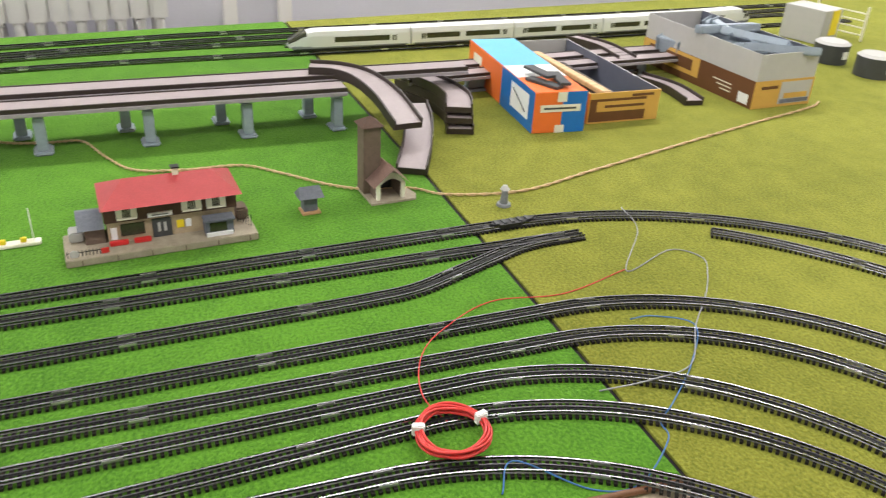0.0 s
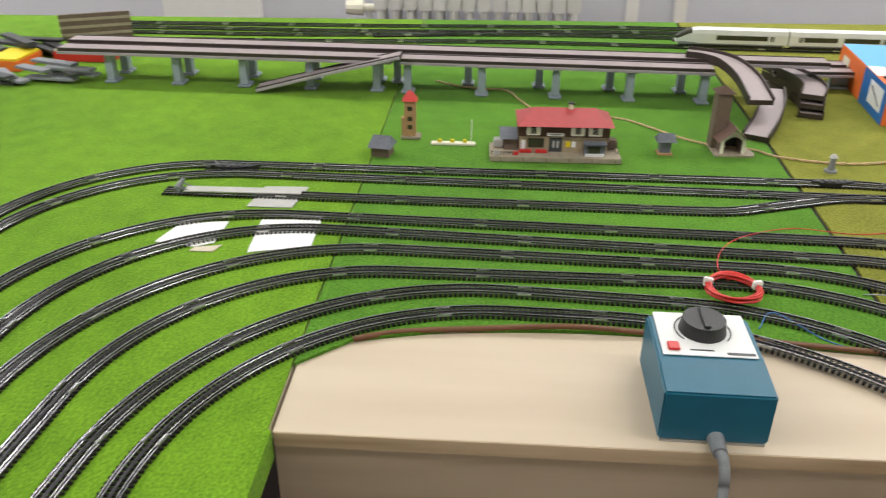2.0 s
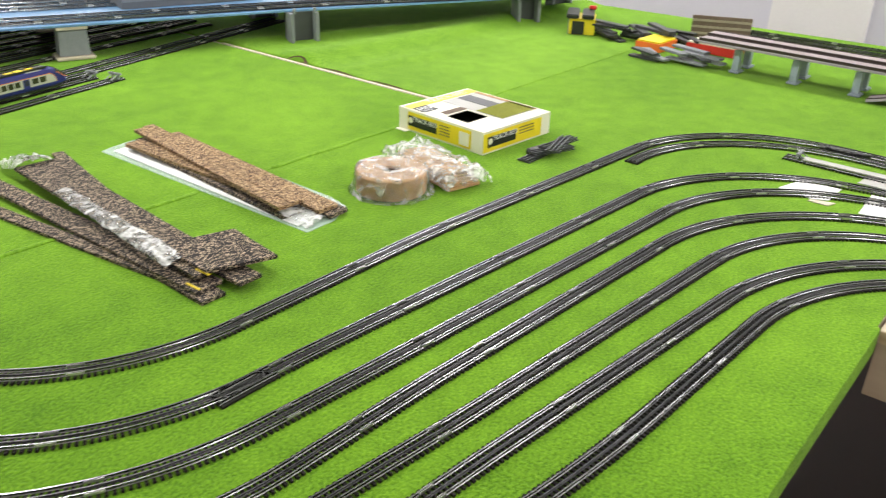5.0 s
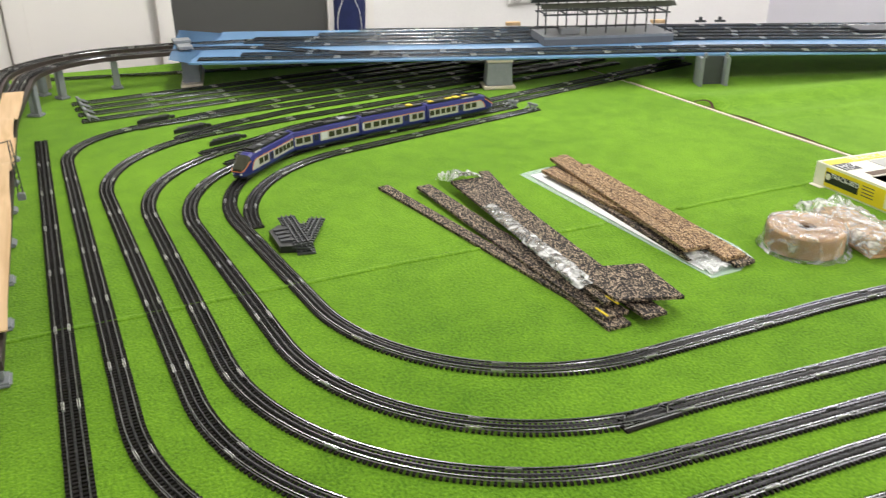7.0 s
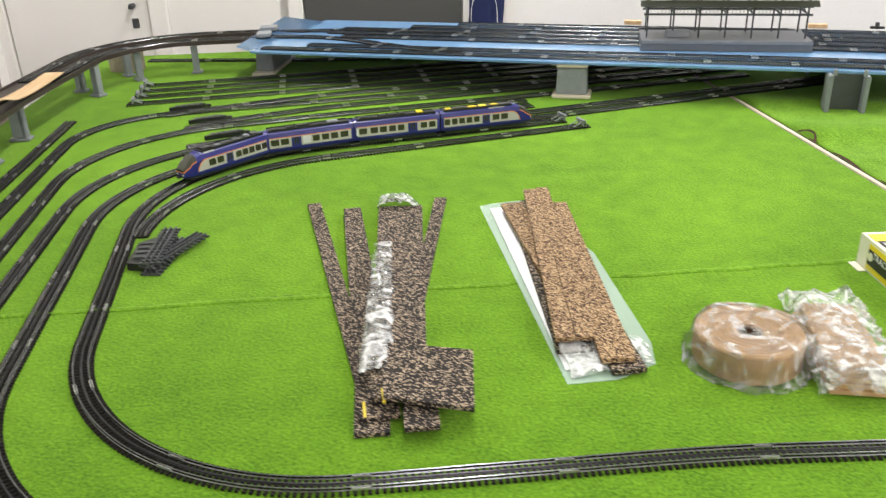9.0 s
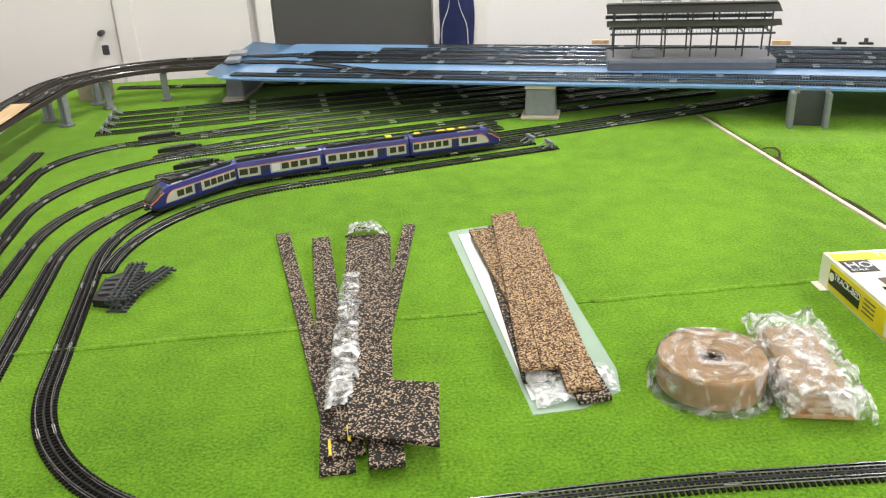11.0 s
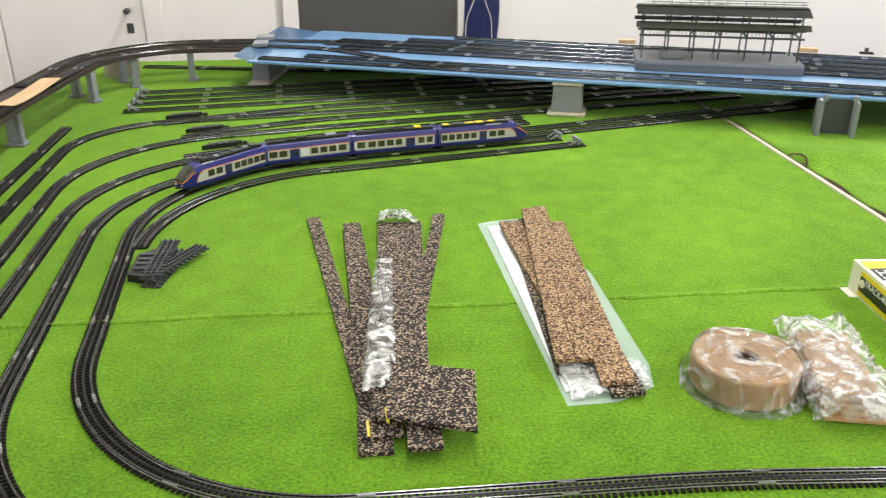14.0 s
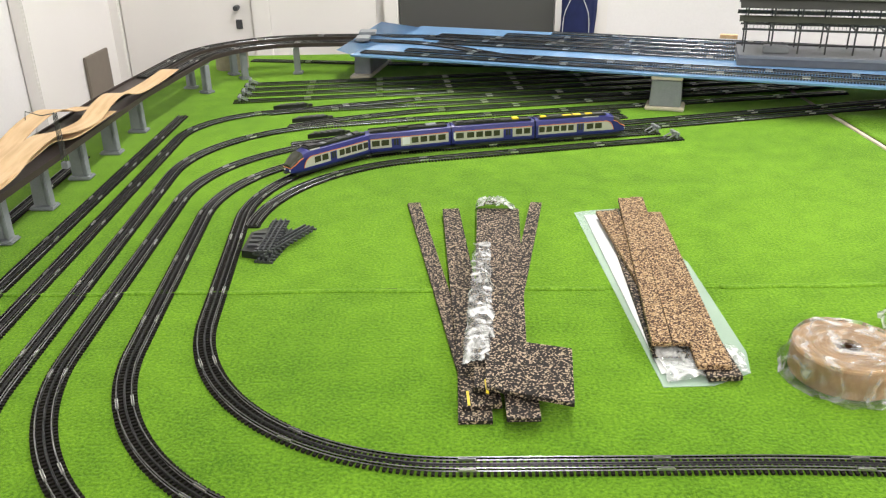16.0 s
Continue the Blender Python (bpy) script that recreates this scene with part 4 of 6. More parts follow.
ZT = 0.0985
veneer_strip([(-0.622, 0.69, ZT + 0.004), (-0.628, 0.56, ZT), (-0.632, 0.44, ZT + 0.004), (-0.634, 0.36, ZT + 0.022), (-0.636, 0.29, ZT + 0.016), (-0.636, 0.22, ZT + 0.002), (-0.636, 0.12, ZT + 0.010), (-0.635, 0.03, ZT + 0.026), (-0.635, -0.06, ZT + 0.020), (-0.634, -0.16, ZT + 0.004), (-0.634, -0.46, ZT)], 0.044, "bent pale veneer strip lying in waves on the viaduct")
veneer_strip([(-0.632, 0.30, ZT + 0.0005), (-0.634, 0.12, ZT + 0.001), (-0.638, 0.03, ZT + 0.016), (-0.638, -0.05, ZT + 0.012), (-0.636, -0.2, ZT + 0.006), (-0.63, -0.5, ZT + 0.002)], 0.040, "second pale veneer strip under the first, springing up")
veneer_strip([(-0.694, 0.34, ZT), (-0.694, 0.26, ZT + 0.012), (-0.694, 0.19, ZT + 0.032), (-0.694, 0.10, ZT + 0.030), (-0.694, -0.02, ZT + 0.010), (-0.694, -0.16, ZT + 0.002), (-0.694, -0.5, ZT)], 0.044, "pale veneer strip arched high over the rear viaduct deck")

mast = thing("catenary_mast", "dark grey lattice catenary mast with a bent arm", "catenary mast", -0.606, 0.03, 0.080, 0)
for dx in (-0.0035, 0.0035):
    for dy in (-0.0035, 0.0035):
        part("post", cyl(B(), (dx, dy, 0), (dx * 0.6, dy * 0.6, 0.088), 0.0008, seg=5), M_DKGREY, mast)
for i in range(9):
    part("lacing", cyl(B(), (-0.0034, -0.0035, 0.004 + i * 0.009), (0.0034, -0.0035, 0.012 + i * 0.009), 0.0006, seg=4), M_DKGREY, mast)
part("arm", sweep(B(), [(0, 0, 0.087), (-0.022, -0.004, 0.084), (-0.045, -0.01, 0.093), (-0.048, -0.01, 0.078)], ring(0.0009, 5)), M_DKGREY, mast)
part("base", box(B(), -0.006, 0.006, -0.006, 0.006, -0.012, -0.0005, 0.001), M_MIDGREY, mast)


# ---------------- brown viaduct on the station side ----------------
vs = thing("straight_viaduct", "brown plastic viaduct with pale deck faces on blue-grey piers", "model viaduct")
channel_deck([(1.862, -1.36), (1.862, -1.7), (1.862, -2.10)], 0.075, 0.054, parent=vs, inner=M_DECKPALE, wall=0.003, ledge=True)
channel_deck([(1.862, -0.55), (1.862, -0.9), (1.862, -1.34)], 0.072, 0.054, parent=vs, inner=M_DECKPALE, wall=0.003, ledge=True)
channel_deck([(1.925, -0.55), (1.93, -1.2), (1.935, -2.0), (1.94, -2.4)], 0.078, 0.054, parent=vs, inner=M_DECKPALE, wall=0.003, ledge=True)
channel_deck([(2.02, -2.3), (2.08, -2.9), (2.14, -3.6)], 0.04, 0.05, parent=vs, inner=M_DECKPALE, wall=0.003, ledge=True)
channel_deck([(2.10, -2.3), (2.16, -2.9), (2.22, -3.6)], 0.04, 0.05, parent=vs, inner=M_DECKPALE, wall=0.003, ledge=True)
for py in (-1.375, -1.552, -1.729, -1.906, -2.083):
    slim_pier(1.862, py, -90, 0.075, 0.022, M_PIERBLUE, "blue-grey piers", 0.0075)
    slim_pier(1.955, py + 0.03, -90, 0.075, 0.022, M_PIERBLUE, "blue-grey piers", 0.0075)
for py in (-0.66, -0.82, -0.98, -1.14, -1.30):
    slim_pier(1.868, py, -90, 0.072, 0.022, M_PIERBLUE, "blue-grey piers", 0.0075)
    slim_pier(1.96, py, -90, 0.072, 0.022, M_PIERBLUE, "blue-grey piers", 0.0075)
for py in (-2.5, -3.0, -3.5):
    slim_pier(2.10 + 0.1 * (-2.9 - py), py, 0, 0.04, 0.05, M_PIERBLUE, "blue-grey piers")
ramp = thing("ramp_section", "loose brown viaduct section leaning down to the mat", "model deck")
channel_deck([(1.83, -1.02, 0.0025), (1.832, -1.2, 0.052), (1.838, -1.36, 0.092)], 0, 0.05, parent=ramp, inner=M_DECKPALE, wall=0.003, h=0.007, ledge=True)


def bent_deck(label, points, width=0.060):
    t = thing("curved_deck_section", label, "model deck", group="curved deck sections")
    channel_deck(smooth_path(points, 6), 0, width, parent=t, inner=M_DECKPALE, wall=0.009)
    return t


# a curved section bends away from the viaduct's end, another leans under it, more lie in a stack
bent_deck("curved brown deck section bending off the viaduct's end", [(1.955, -2.06, 0.0945), (1.935, -2.112, 0.093), (1.88, -2.145, 0.090), (1.78, -2.155, 0.080), (1.665, -2.150, 0.058)])
bent_deck("curved brown deck section leaning down behind the chapel", [(1.83, -2.235, 0.040), (1.76, -2.215, 0.026), (1.67, -2.172, 0.010), (1.578, -2.120, 0.001)])
for k in range(3):
    bent_deck("dark curved deck section lying in a stack", [(2.06, -2.31 - 0.004 * k, 0.0006 + 0.0225 * k), (1.95, -2.345, 0.0006 + 0.0225 * k), (1.85, -2.342, 0.0006 + 0.0225 * k), (1.757 + 0.006 * k, -2.306, 0.0006 + 0.0225 * k)])
bent_deck("brown curved deck section lying flat by a carton", [(2.05, -2.965, 0.0006), (1.94, -2.985, 0.0006), (1.815, -2.953, 0.0006)], 0.052)
for k in range(3):
    bent_deck("dark curved deck section in a pile by the cartons", [(2.34, -2.93 - 0.01 * k, 0.0006 + 0.022 * k), (2.22, -2.975, 0.0006 + 0.022 * k), (2.08, -2.965 + 0.008 * k, 0.0006 + 0.022 * k)])


# ---------------- trains ----------------
def car_mesh(L, W, H, nose):
    """A car body along +x from 0 to L; nose: which end tapers (-1 front, 1 back, 0 none)."""
    bm = B()
    secs = [0.0, 0.02, 0.06, 0.12, 0.2, 0.5, 0.8, 0.88, 0.94, 0.98, 1.0]
    rings = []
    for s in secs:
        e = 0.0
        if nose < 0:
            e = max(0, 1 - s / 0.2)
        if nose > 0:
            e = max(0, 1 - (1 - s) / 0.2)
        w = W * (1 - 0.32 * e ** 2.2)
        h = H * (1 - 0.50 * e ** 1.8)
        z0 = 0.007 + 0.002 * e
        hw = w / 2
        prof = [(-hw * 0.9, z0), (hw * 0.9, z0), (hw, z0 + 0.004), (hw, z0 + (h - z0) * 0.70), (hw * 0.86, z0 + (h - z0) * 0.92), (hw * 0.55, h), (-hw * 0.55, h), (-hw * 0.86, z0 + (h - z0) * 0.92), (-hw, z0 + (h - z0) * 0.70), (-hw, z0 + 0.004)]
        rings.append([bm.verts.new((s * L, y, z)) for y, z in prof])
    for r, t in zip(rings, rings[1:]):
        for j in range(10):
            bm.faces.new((r[j], r[(j + 1) % 10], t[(j + 1) % 10], t[j]))
    bm.faces.new(rings[0][::-1])
    bm.faces.new(rings[-1])
    bmesh.ops.recalc_face_normals(bm, faces=bm.faces[:])
    return bm


def side_panel(x0, x1, z0, z1, y, s, r0=0.0, r1=0.0):
    """A thin plate on a car's side, with a swept rounding at either end."""
    bm = B()
    pts = []
    n = 8
    if r0:
        pts += [(x0 + r0 * (1 - math.sin(math.pi / 2 * i / n)) ** 1.0, z0 + (z1 - z0) * (i / n) ** 1.0 * 0 + (z1 - z0) * (1 - math.cos(math.pi / 2 * i / n))) for i in range(n + 1)][::-1]
        pts = [(x0, z0)] + [(x0 + r0 * (i / n) ** 1.6, z0 + (z1 - z0) * math.sin(math.pi / 2 * i / n)) for i in range(1, n + 1)]
    else:
        pts = [(x0, z0), (x0, z1)]
    if r1:
        pts += [(x1 - r1 * (i / n) ** 1.6, z0 + (z1 - z0) * math.sin(math.pi / 2 * i / n)) for i in range(n, -1, -1)]
    else:
        pts += [(x1, z1), (x1, z0)]
    a = [bm.verts.new((x, y * s, z)) for x, z in pts]
    b = [bm.verts.new((x, (y + 0.0005) * s, z)) for x, z in pts]
    bm.faces.new(a if s > 0 else a[::-1])
    bm.faces.new(b[::-1] if s > 0 else b)
    for i in range(len(pts)):
        k = (i + 1) % len(pts)
        bm.faces.new((a[i], a[k], b[k], b[i]))
    bmesh.ops.recalc_face_normals(bm, faces=bm.faces[:])
    return bm


def rail_car(parent, p0, p1, nose, z, doors, windows, body, band, line, skirt=None, W=0.034, H=0.047):
    d = Vector((p1[0] - p0[0], p1[1] - p0[1]))
    L = d.length - 0.003
    car = part("car", car_mesh(L, W, H, nose), body, parent)
    car.matrix_local = pose(p0[0], p0[1], z, 0, 0, math.degrees(math.atan2(d.y, d.x)))
    yb = W / 2
    a = 0.028 if nose < 0 else 0.006
    b = L - (0.028 if nose > 0 else 0.006)
    for s in (-1, 1):
        part("side_band", side_panel(a, b, 0.0150, 0.0340, yb + 0.0001, s, 0.02 if nose < 0 else 0, 0.02 if nose > 0 else 0), band, car, "pale silver side band")
        if line:
            part("line", side_panel(a + (0.014 if nose < 0 else 0), b - (0.014 if nose > 0 else 0), 0.0341, 0.0354, yb + 0.0001, s), line, car, "orange waist line")
            if nose:
                x0 = a if nose < 0 else b
                sg = 1 if nose < 0 else -1
                pts = [(x0 + sg * (20 * (i / 8) ** 1.6) * 0.001 - sg * 0.0012, (yb + 0.0004) * s, 0.0150 + 0.0195 * math.sin(math.pi / 2 * i / 8)) for i in range(9)]
                bm = B()
                for q0, q1 in zip(pts, pts[1:]):
                    cyl(bm, q0, q1, 0.0007, seg=5)
                part("line", bm, line, car, "orange line sweeping round the cab")
        for x0, x1 in windows:
            part("window", side_panel(x0 * L, x1 * L, 0.0200, 0.0318, yb + 0.0008, s), M_WINDOW, car)
        for x0, x1 in doors:
            part("door", side_panel(x0 * L, x1 * L, 0.0115, 0.0332, yb + 0.0009, s), body, car)
            m = (x0 + x1) / 2 * L
            for e in (-1, 1):
                part("door_window", side_panel(m + e * 0.0028 - 0.0018, m + e * 0.0028 + 0.0018, 0.0195, 0.0318, yb + 0.0016, s), M_WINDOW, car)
    part("underframe", box(B(), 0.01, L - 0.01, -W * 0.42, W * 0.42, 0.0015, 0.0068, 0.001), M_BLACK, car)
    for fx in (0.16, 0.84):
        for e in (-0.012, 0.012):
            for s in (-1, 1):
                part("wheel", cyl(B(), (fx * L + e, s * 0.0068, 0.0052), (fx * L + e, s * 0.0098, 0.0052), 0.0052, seg=12), M_DKGREY, car)
    return car, L


def roof_gear(car, L, lo, hi, H, seed, yellow=True, W=0.034):
    rnd = random.Random(seed)
    part("roof_tray", box(B(), lo * L, hi * L, -0.0105, 0.0105, H + 0.0001, H + 0.0016), M_BLACK, car, "black roof tray")
    x = lo * L + 0.006
    while x < hi * L - 0.02:
        w = rnd.uniform(0.010, 0.026)
        ma = rnd.choice([M_BLACK, M_BLACK, M_DKGREY, M_DKGREY, M_DKGREY, M_BLACK, M_YELLOW, M_MIDGREY])
        part("roof_box", box(B(), x, x + w, -rnd.uniform(0.004, 0.009), rnd.uniform(0.004, 0.009), H + 0.0017, H + rnd.uniform(0.003, 0.0055), 0.0006), ma, car)
        x += w + rnd.uniform(0.002, 0.012)
    for s in (-1, 1):
        part("roof_rail", box(B(), lo * L, hi * L, s * 0.0115 - 0.0006, s * 0.0115 + 0.0006, H - 0.0006, H + 0.0035), M_BLACK, car)


def cab(car, L, nose, W, H, glass=M_WINDOW, lower=M_ORANGE):
    """Windscreen, lamps and coupler on the tapered end."""
    x = 0 if nose < 0 else L
    sg = 1 if nose < 0 else -1
    bm = B()
    rows = []
    for k in (0.0, 0.02, 0.06, 0.10, 0.14):
        e = 1 - k / 0.2
        hw = W * (1 - 0.32 * e ** 2.2) / 2
        h, z0 = H * (1 - 0.50 * e ** 1.8), 0.007 + 0.002 * e
        g = 1.03
        lo = 0.62 if k < 0.1 else 0.72
        rows.append([(x + sg * (k * L - 0.0007), yy * g, zz + 0.0008) for yy, zz in ((-hw, z0 + (h - z0) * lo), (-hw * 0.86, z0 + (h - z0) * 0.92), (-hw * 0.55, h), (hw * 0.55, h), (hw * 0.86, z0 + (h - z0) * 0.92), (hw, z0 + (h - z0) * lo))])
    vs_ = [[bm.verts.new(c) for c in r] for r in rows]
    for r, t in zip(vs_, vs_[1:]):
        for j in range(5):
            bm.faces.new((r[j], r[j + 1], t[j + 1], t[j]))
    bm.faces.new(vs_[0])
    bmesh.ops.recalc_face_normals(bm, faces=bm.faces[:])
    part("windscreen", bm, glass, car, "dark sloping wrap-round windscreen")
    if lower:
        for line in ([r[0] for r in rows], [r[5] for r in rows], [rows[0][0], rows[0][5]]):
            part("mask_line", sweep(B(), line, ring(0.0009, 5)), lower, car, "orange line round the windscreen")
    for s in (-1, 1):
        part("headlight", cyl(B(), (x, s * W * 0.26, H * 0.30), (x - sg * 0.0018, s * W * 0.26, H * 0.30), 0.0016, seg=10), M_WHITE, car)
    part("coupler", box(B(), min(x - sg * 0.008, x), max(x - sg * 0.008, x), -0.004, 0.004, 0.0085, 0.012, 0.0006), M_BLACK, car)


def along(path, dist):
    for a, b in zip(path, path[1:]):
        d = (b - a).length
        if dist <= d:
            return a.lerp(b, dist / d)
        dist -= d
    return path[-1]


TZ = 0.0068
train = thing("railcar_train", "blue and silver four-car model railcar with orange lines", "model train")
marks = [0.082 + m for m in (0, 0.206, 0.389, 0.571, 0.768)]
ends = [along(L1, m) for m in marks][::-1]
LAY = [
    ([(0.47, 0.55)], [(0.27, 0.345), (0.365, 0.44), (0.585, 0.65), (0.665, 0.73), (0.745, 0.81), (0.825, 0.89), (0.905, 0.965)], -1),
    ([(0.28, 0.39)], [(0.05, 0.14), (0.16, 0.25), (0.52, 0.60), (0.625, 0.705), (0.73, 0.81), (0.84, 0.93)], 0),
    ([(0.62, 0.73)], [(0.05, 0.14), (0.18, 0.265), (0.29, 0.37), (0.395, 0.475), (0.50, 0.575), (0.77, 0.845), (0.87, 0.945)], 0),
    ([(0.45, 0.53)], [(0.035, 0.095), (0.115, 0.175), (0.195, 0.255), (0.275, 0.335), (0.355, 0.415), (0.56, 0.635), (0.655, 0.73)], 1),
]
for i, (doors, wins, nose) in enumerate(LAY):
    car, L = rail_car(train, ends[i], ends[i + 1], nose, TZ, doors, wins, M_BLUE, M_SILVER, M_ORANGE)
    roof_gear(car, L, 0.22 if nose < 0 else 0.04, 0.78 if nose > 0 else 0.96, 0.047, 5 + i)
    if nose:
        cab(car, L, nose, 0.034, 0.047)
        fx = (0.24, 0.36) if nose < 0 else (0.52, 0.70)
        part("roof_marking", box(B(), fx[0] * L, fx[1] * L, -0.0137, -0.0115, 0.0432, 0.0462, 0.0004), M_GREYCARD, car, "pale marking bar on the roof edge")
    else:
        part("panel_mark", side_panel(0.41 * L if i == 1 else 0.02 * L, 0.50 * L if i == 1 else 0.04 * L, 0.018, 0.033, 0.0172, -1), M_ICE, car, "pale blank side panel")
    if i:
        part("bellows", box(B(), -0.0045, 0.0012, -0.0125, 0.0125, 0.009, 0.044, 0.001), M_BLACK, car)
        part("bellows", box(B(), -0.0045, 0.0012, -0.0125, 0.0125, 0.0442, 0.0448), M_BLACK, car)

ice = thing("express_train", "white streamlined model express train with dark window band", "model train")
FAR = [Vector((2.485, -2.17)), Vector((2.50, -2.52)), Vector((2.525, -2.86)), Vector((2.56, -3.2)), Vector((2.60, -3.54)), Vector((2.64, -3.9))]
FAR = [site(*p) for p in FAR]
for i in range(5):
    nose = -1 if i == 0 else 1 if i == 4 else 0
    car, L = rail_car(ice, FAR[i], FAR[i + 1], nose, TZ, [(0.10, 0.12), (0.90, 0.92)] if i else [(0.85, 0.87)], [(0.36, 0.82)] if nose < 0 else [(0.18, 0.6)] if nose > 0 else [(0.14, 0.46), (0.52, 0.86)], M_ICE, M_ICE, None, H=0.048)
    if nose:
        cab(car, L, nose, 0.034, 0.048, lower=None)
    part("skirt", box(B(), 0.02 * L, 0.98 * L, -0.0168, 0.0168, 0.0070, 0.0135, 0.001), M_MIDGREY, car, "grey skirt")


# ---------------- model buildings ----------------
def gable(bm, x0, x1, y0, y1, z0, z1, hip=0.0):
    ym = (y0 + y1) / 2
    a = [bm.verts.new(c) for c in ((x0, y0, z0), (x1, y0, z0), (x1, y1, z0), (x0, y1, z0))]
    r = [bm.verts.new(c) for c in ((x0 + hip, ym, z1), (x1 - hip, ym, z1))]
    bm.faces.new((a[0], a[1], r[1], r[0]))
    bm.faces.new((a[2], a[3], r[0], r[1]))
    bm.faces.new((a[1], a[2], r[1]))
    bm.faces.new((a[3], a[0], r[0]))
    bm.faces.new(a[::-1])
    return bm


def station():
    # local x runs along the platform, local -y faces the tracks
    s = thing("station_building", "model station with red roof, brown upper floor and platform", "model building", 1.40, -1.552, 0.0, -90)
    part("platform", box(B(), 0, 0.258, -0.005, 0.075, 0.0004, 0.011, 0.001), M_STONE, s, "tan stone platform")
    for i in range(6):
        part("platform_joint", box(B(), 0.02 + i * 0.045, 0.021 + i * 0.045, -0.0058, -0.0052, 0.002, 0.0095), M_WOODBROWN, s)
    x0, x1, y0, y1 = 0.058, 0.232, 0.03, 0.095
    part("ground_floor", box(B(), x0, x1, y0, y1, 0.0004, 0.043), M_STUCCO, s, "tan plaster ground floor")
    part("upper_floor", box(B(), x0 - 0.003, x1 + 0.003, y0 - 0.004, y1 + 0.004, 0.0432, 0.068), M_WOODBROWN, s, "dark brown timber upper floor")
    roof = part("roof", gable(B(), x0 - 0.006, x1 + 0.010, y0 - 0.018, y1 + 0.018, 0.068, 0.092, 0.035), M_RED, s, "red hipped roof")
    part("chimney", box(B(), 0.155, 0.163, 0.058, 0.066, 0.088, 0.100, 0.0005), M_CREAM, roof)
    part("chimney_cap", box(B(), 0.153, 0.165, 0.056, 0.068, 0.1005, 0.1025), M_BLACK, roof)
    for wx in (0.085, 0.172, 0.206):
        w = part("window", box(B(), wx - 0.0052, wx + 0.0052, y0 - 0.0062, y0 - 0.0042, 0.050, 0.062), M_WINDOW, s)
        for sg in (-1, 1):
            part("shutter", box(B(), wx + sg * 0.0095 - 0.0042, wx + sg * 0.0095 + 0.0042, y0 - 0.0066, y0 - 0.0042, 0.0495, 0.0625), M_CREAM, w, "cream shutter")
        for k in range(3):
            part("bar", box(B(), wx - 0.003 + k * 0.003 - 0.0003, wx - 0.003 + k * 0.003 + 0.0003, y0 - 0.0068, y0 - 0.0063, 0.050, 0.062), M_CREAM, w)
        part("sill", box(B(), wx - 0.013, wx + 0.013, y0 - 0.0085, y0 - 0.0043, 0.0475, 0.0492), M_CREAM, w)
    sign = part("sign_board", box(B(), 0.112, 0.145, y0 - 0.0068, y0 - 0.0042, 0.0455, 0.0515), M_WHITE, s, "white name board")
    part("sign_bar", box(B(), 0.117, 0.140, y0 - 0.0072, y0 - 0.0069, 0.0478, 0.0495), M_DKGREY, sign)
    part("shop_window", box(B(), 0.075, 0.107, y0 - 0.0016, y0 - 0.0003, 0.020, 0.038), M_WINDOW, s)
    part("poster", box(B(), 0.062, 0.070, y0 - 0.0012, y0 - 0.0003, 0.016, 0.034), M_PAPER, s)
    for a, b in ((0.058, 0.083), (0.090, 0.113)):
        part("bench", box(B(), a, b, y0 - 0.012, y0 - 0.005, 0.0112, 0.0175, 0.001), M_REDPL, s, "red bench")
    d = part("door", box(B(), 0.117, 0.143, y0 - 0.002, y0 - 0.0003, 0.0115, 0.040), M_DKGREY, s)
    for k in (0.124, 0.132):
        part("door_pane", box(B(), k, k + 0.004, y0 - 0.0026, y0 - 0.0021, 0.020, 0.034), M_GREYCARD, d)
    part("notice", box(B(), 0.150, 0.160, y0 - 0.0012, y0 - 0.0003, 0.021, 0.033), M_YELLOW, s)
    part("notice", box(B(), 0.162, 0.170, y0 - 0.0012, y0 - 0.0003, 0.021, 0.033), M_PAPER, s)
    k = part("kiosk", box(B(), 0.186, 0.226, y0 - 0.022, y0 - 0.0003, 0.0112, 0.034, 0.001), M_SLATE, s, "grey kiosk bay")
    part("kiosk_window", box(B(), 0.192, 0.216, y0 - 0.0232, y0 - 0.0222, 0.018, 0.031), M_WINDOW, k)
    part("counter", box(B(), 0.187, 0.224, y0 - 0.026, y0 - 0.0222, 0.0112, 0.0165), M_PAPER, k)
    part("awning", box(B(), 0.184, 0.228, y0 - 0.028, y0 - 0.0045, 0.0342, 0.0372, 0.001), M_SLATE, k)
    an = part("annex", box(B(), 0.028, 0.0545, 0.034, 0.090, 0.0004, 0.036), M_TOWERBR, s, "brown lean-to annex")
    part("annex_roof", gable(B(), 0.020, 0.0545, 0.026, 0.098, 0.0362, 0.050, 0.0), M_SLATE, an, "slate grey lean-to roof")
    for i in range(12):
        part("fence_post", box(B(), 0.003 + i * 0.0046, 0.0042 + i * 0.0046, 0.004, 0.0052, 0.0112, 0.020), M_BLACK, s)
    part("fence_rail", box(B(), 0.002, 0.056, 0.0035, 0.0039, 0.017, 0.0182), M_BLACK, s)
    part("round_sign", cyl(B(), (0.012, 0.0032, 0.016), (0.012, 0.0022, 0.016), 0.0058, seg=16), M_GREYCARD, s)
    part("red_sign", box(B(), 0.046, 0.056, 0.0015, 0.003, 0.0125, 0.020), M_REDPL, s)
    part("low_wall", box(B(), 0.008, 0.027, 0.045, 0.07, 0.0112, 0.026, 0.002), M_GREYCARD, s)
    for i in range(6):
        part("fence_post", box(B(), 0.238 + i * 0.003, 0.2388 + i * 0.003, 0.040 - i * 0.004, 0.041 - i * 0.004, 0.0112, 0.030), M_BLACK, s)
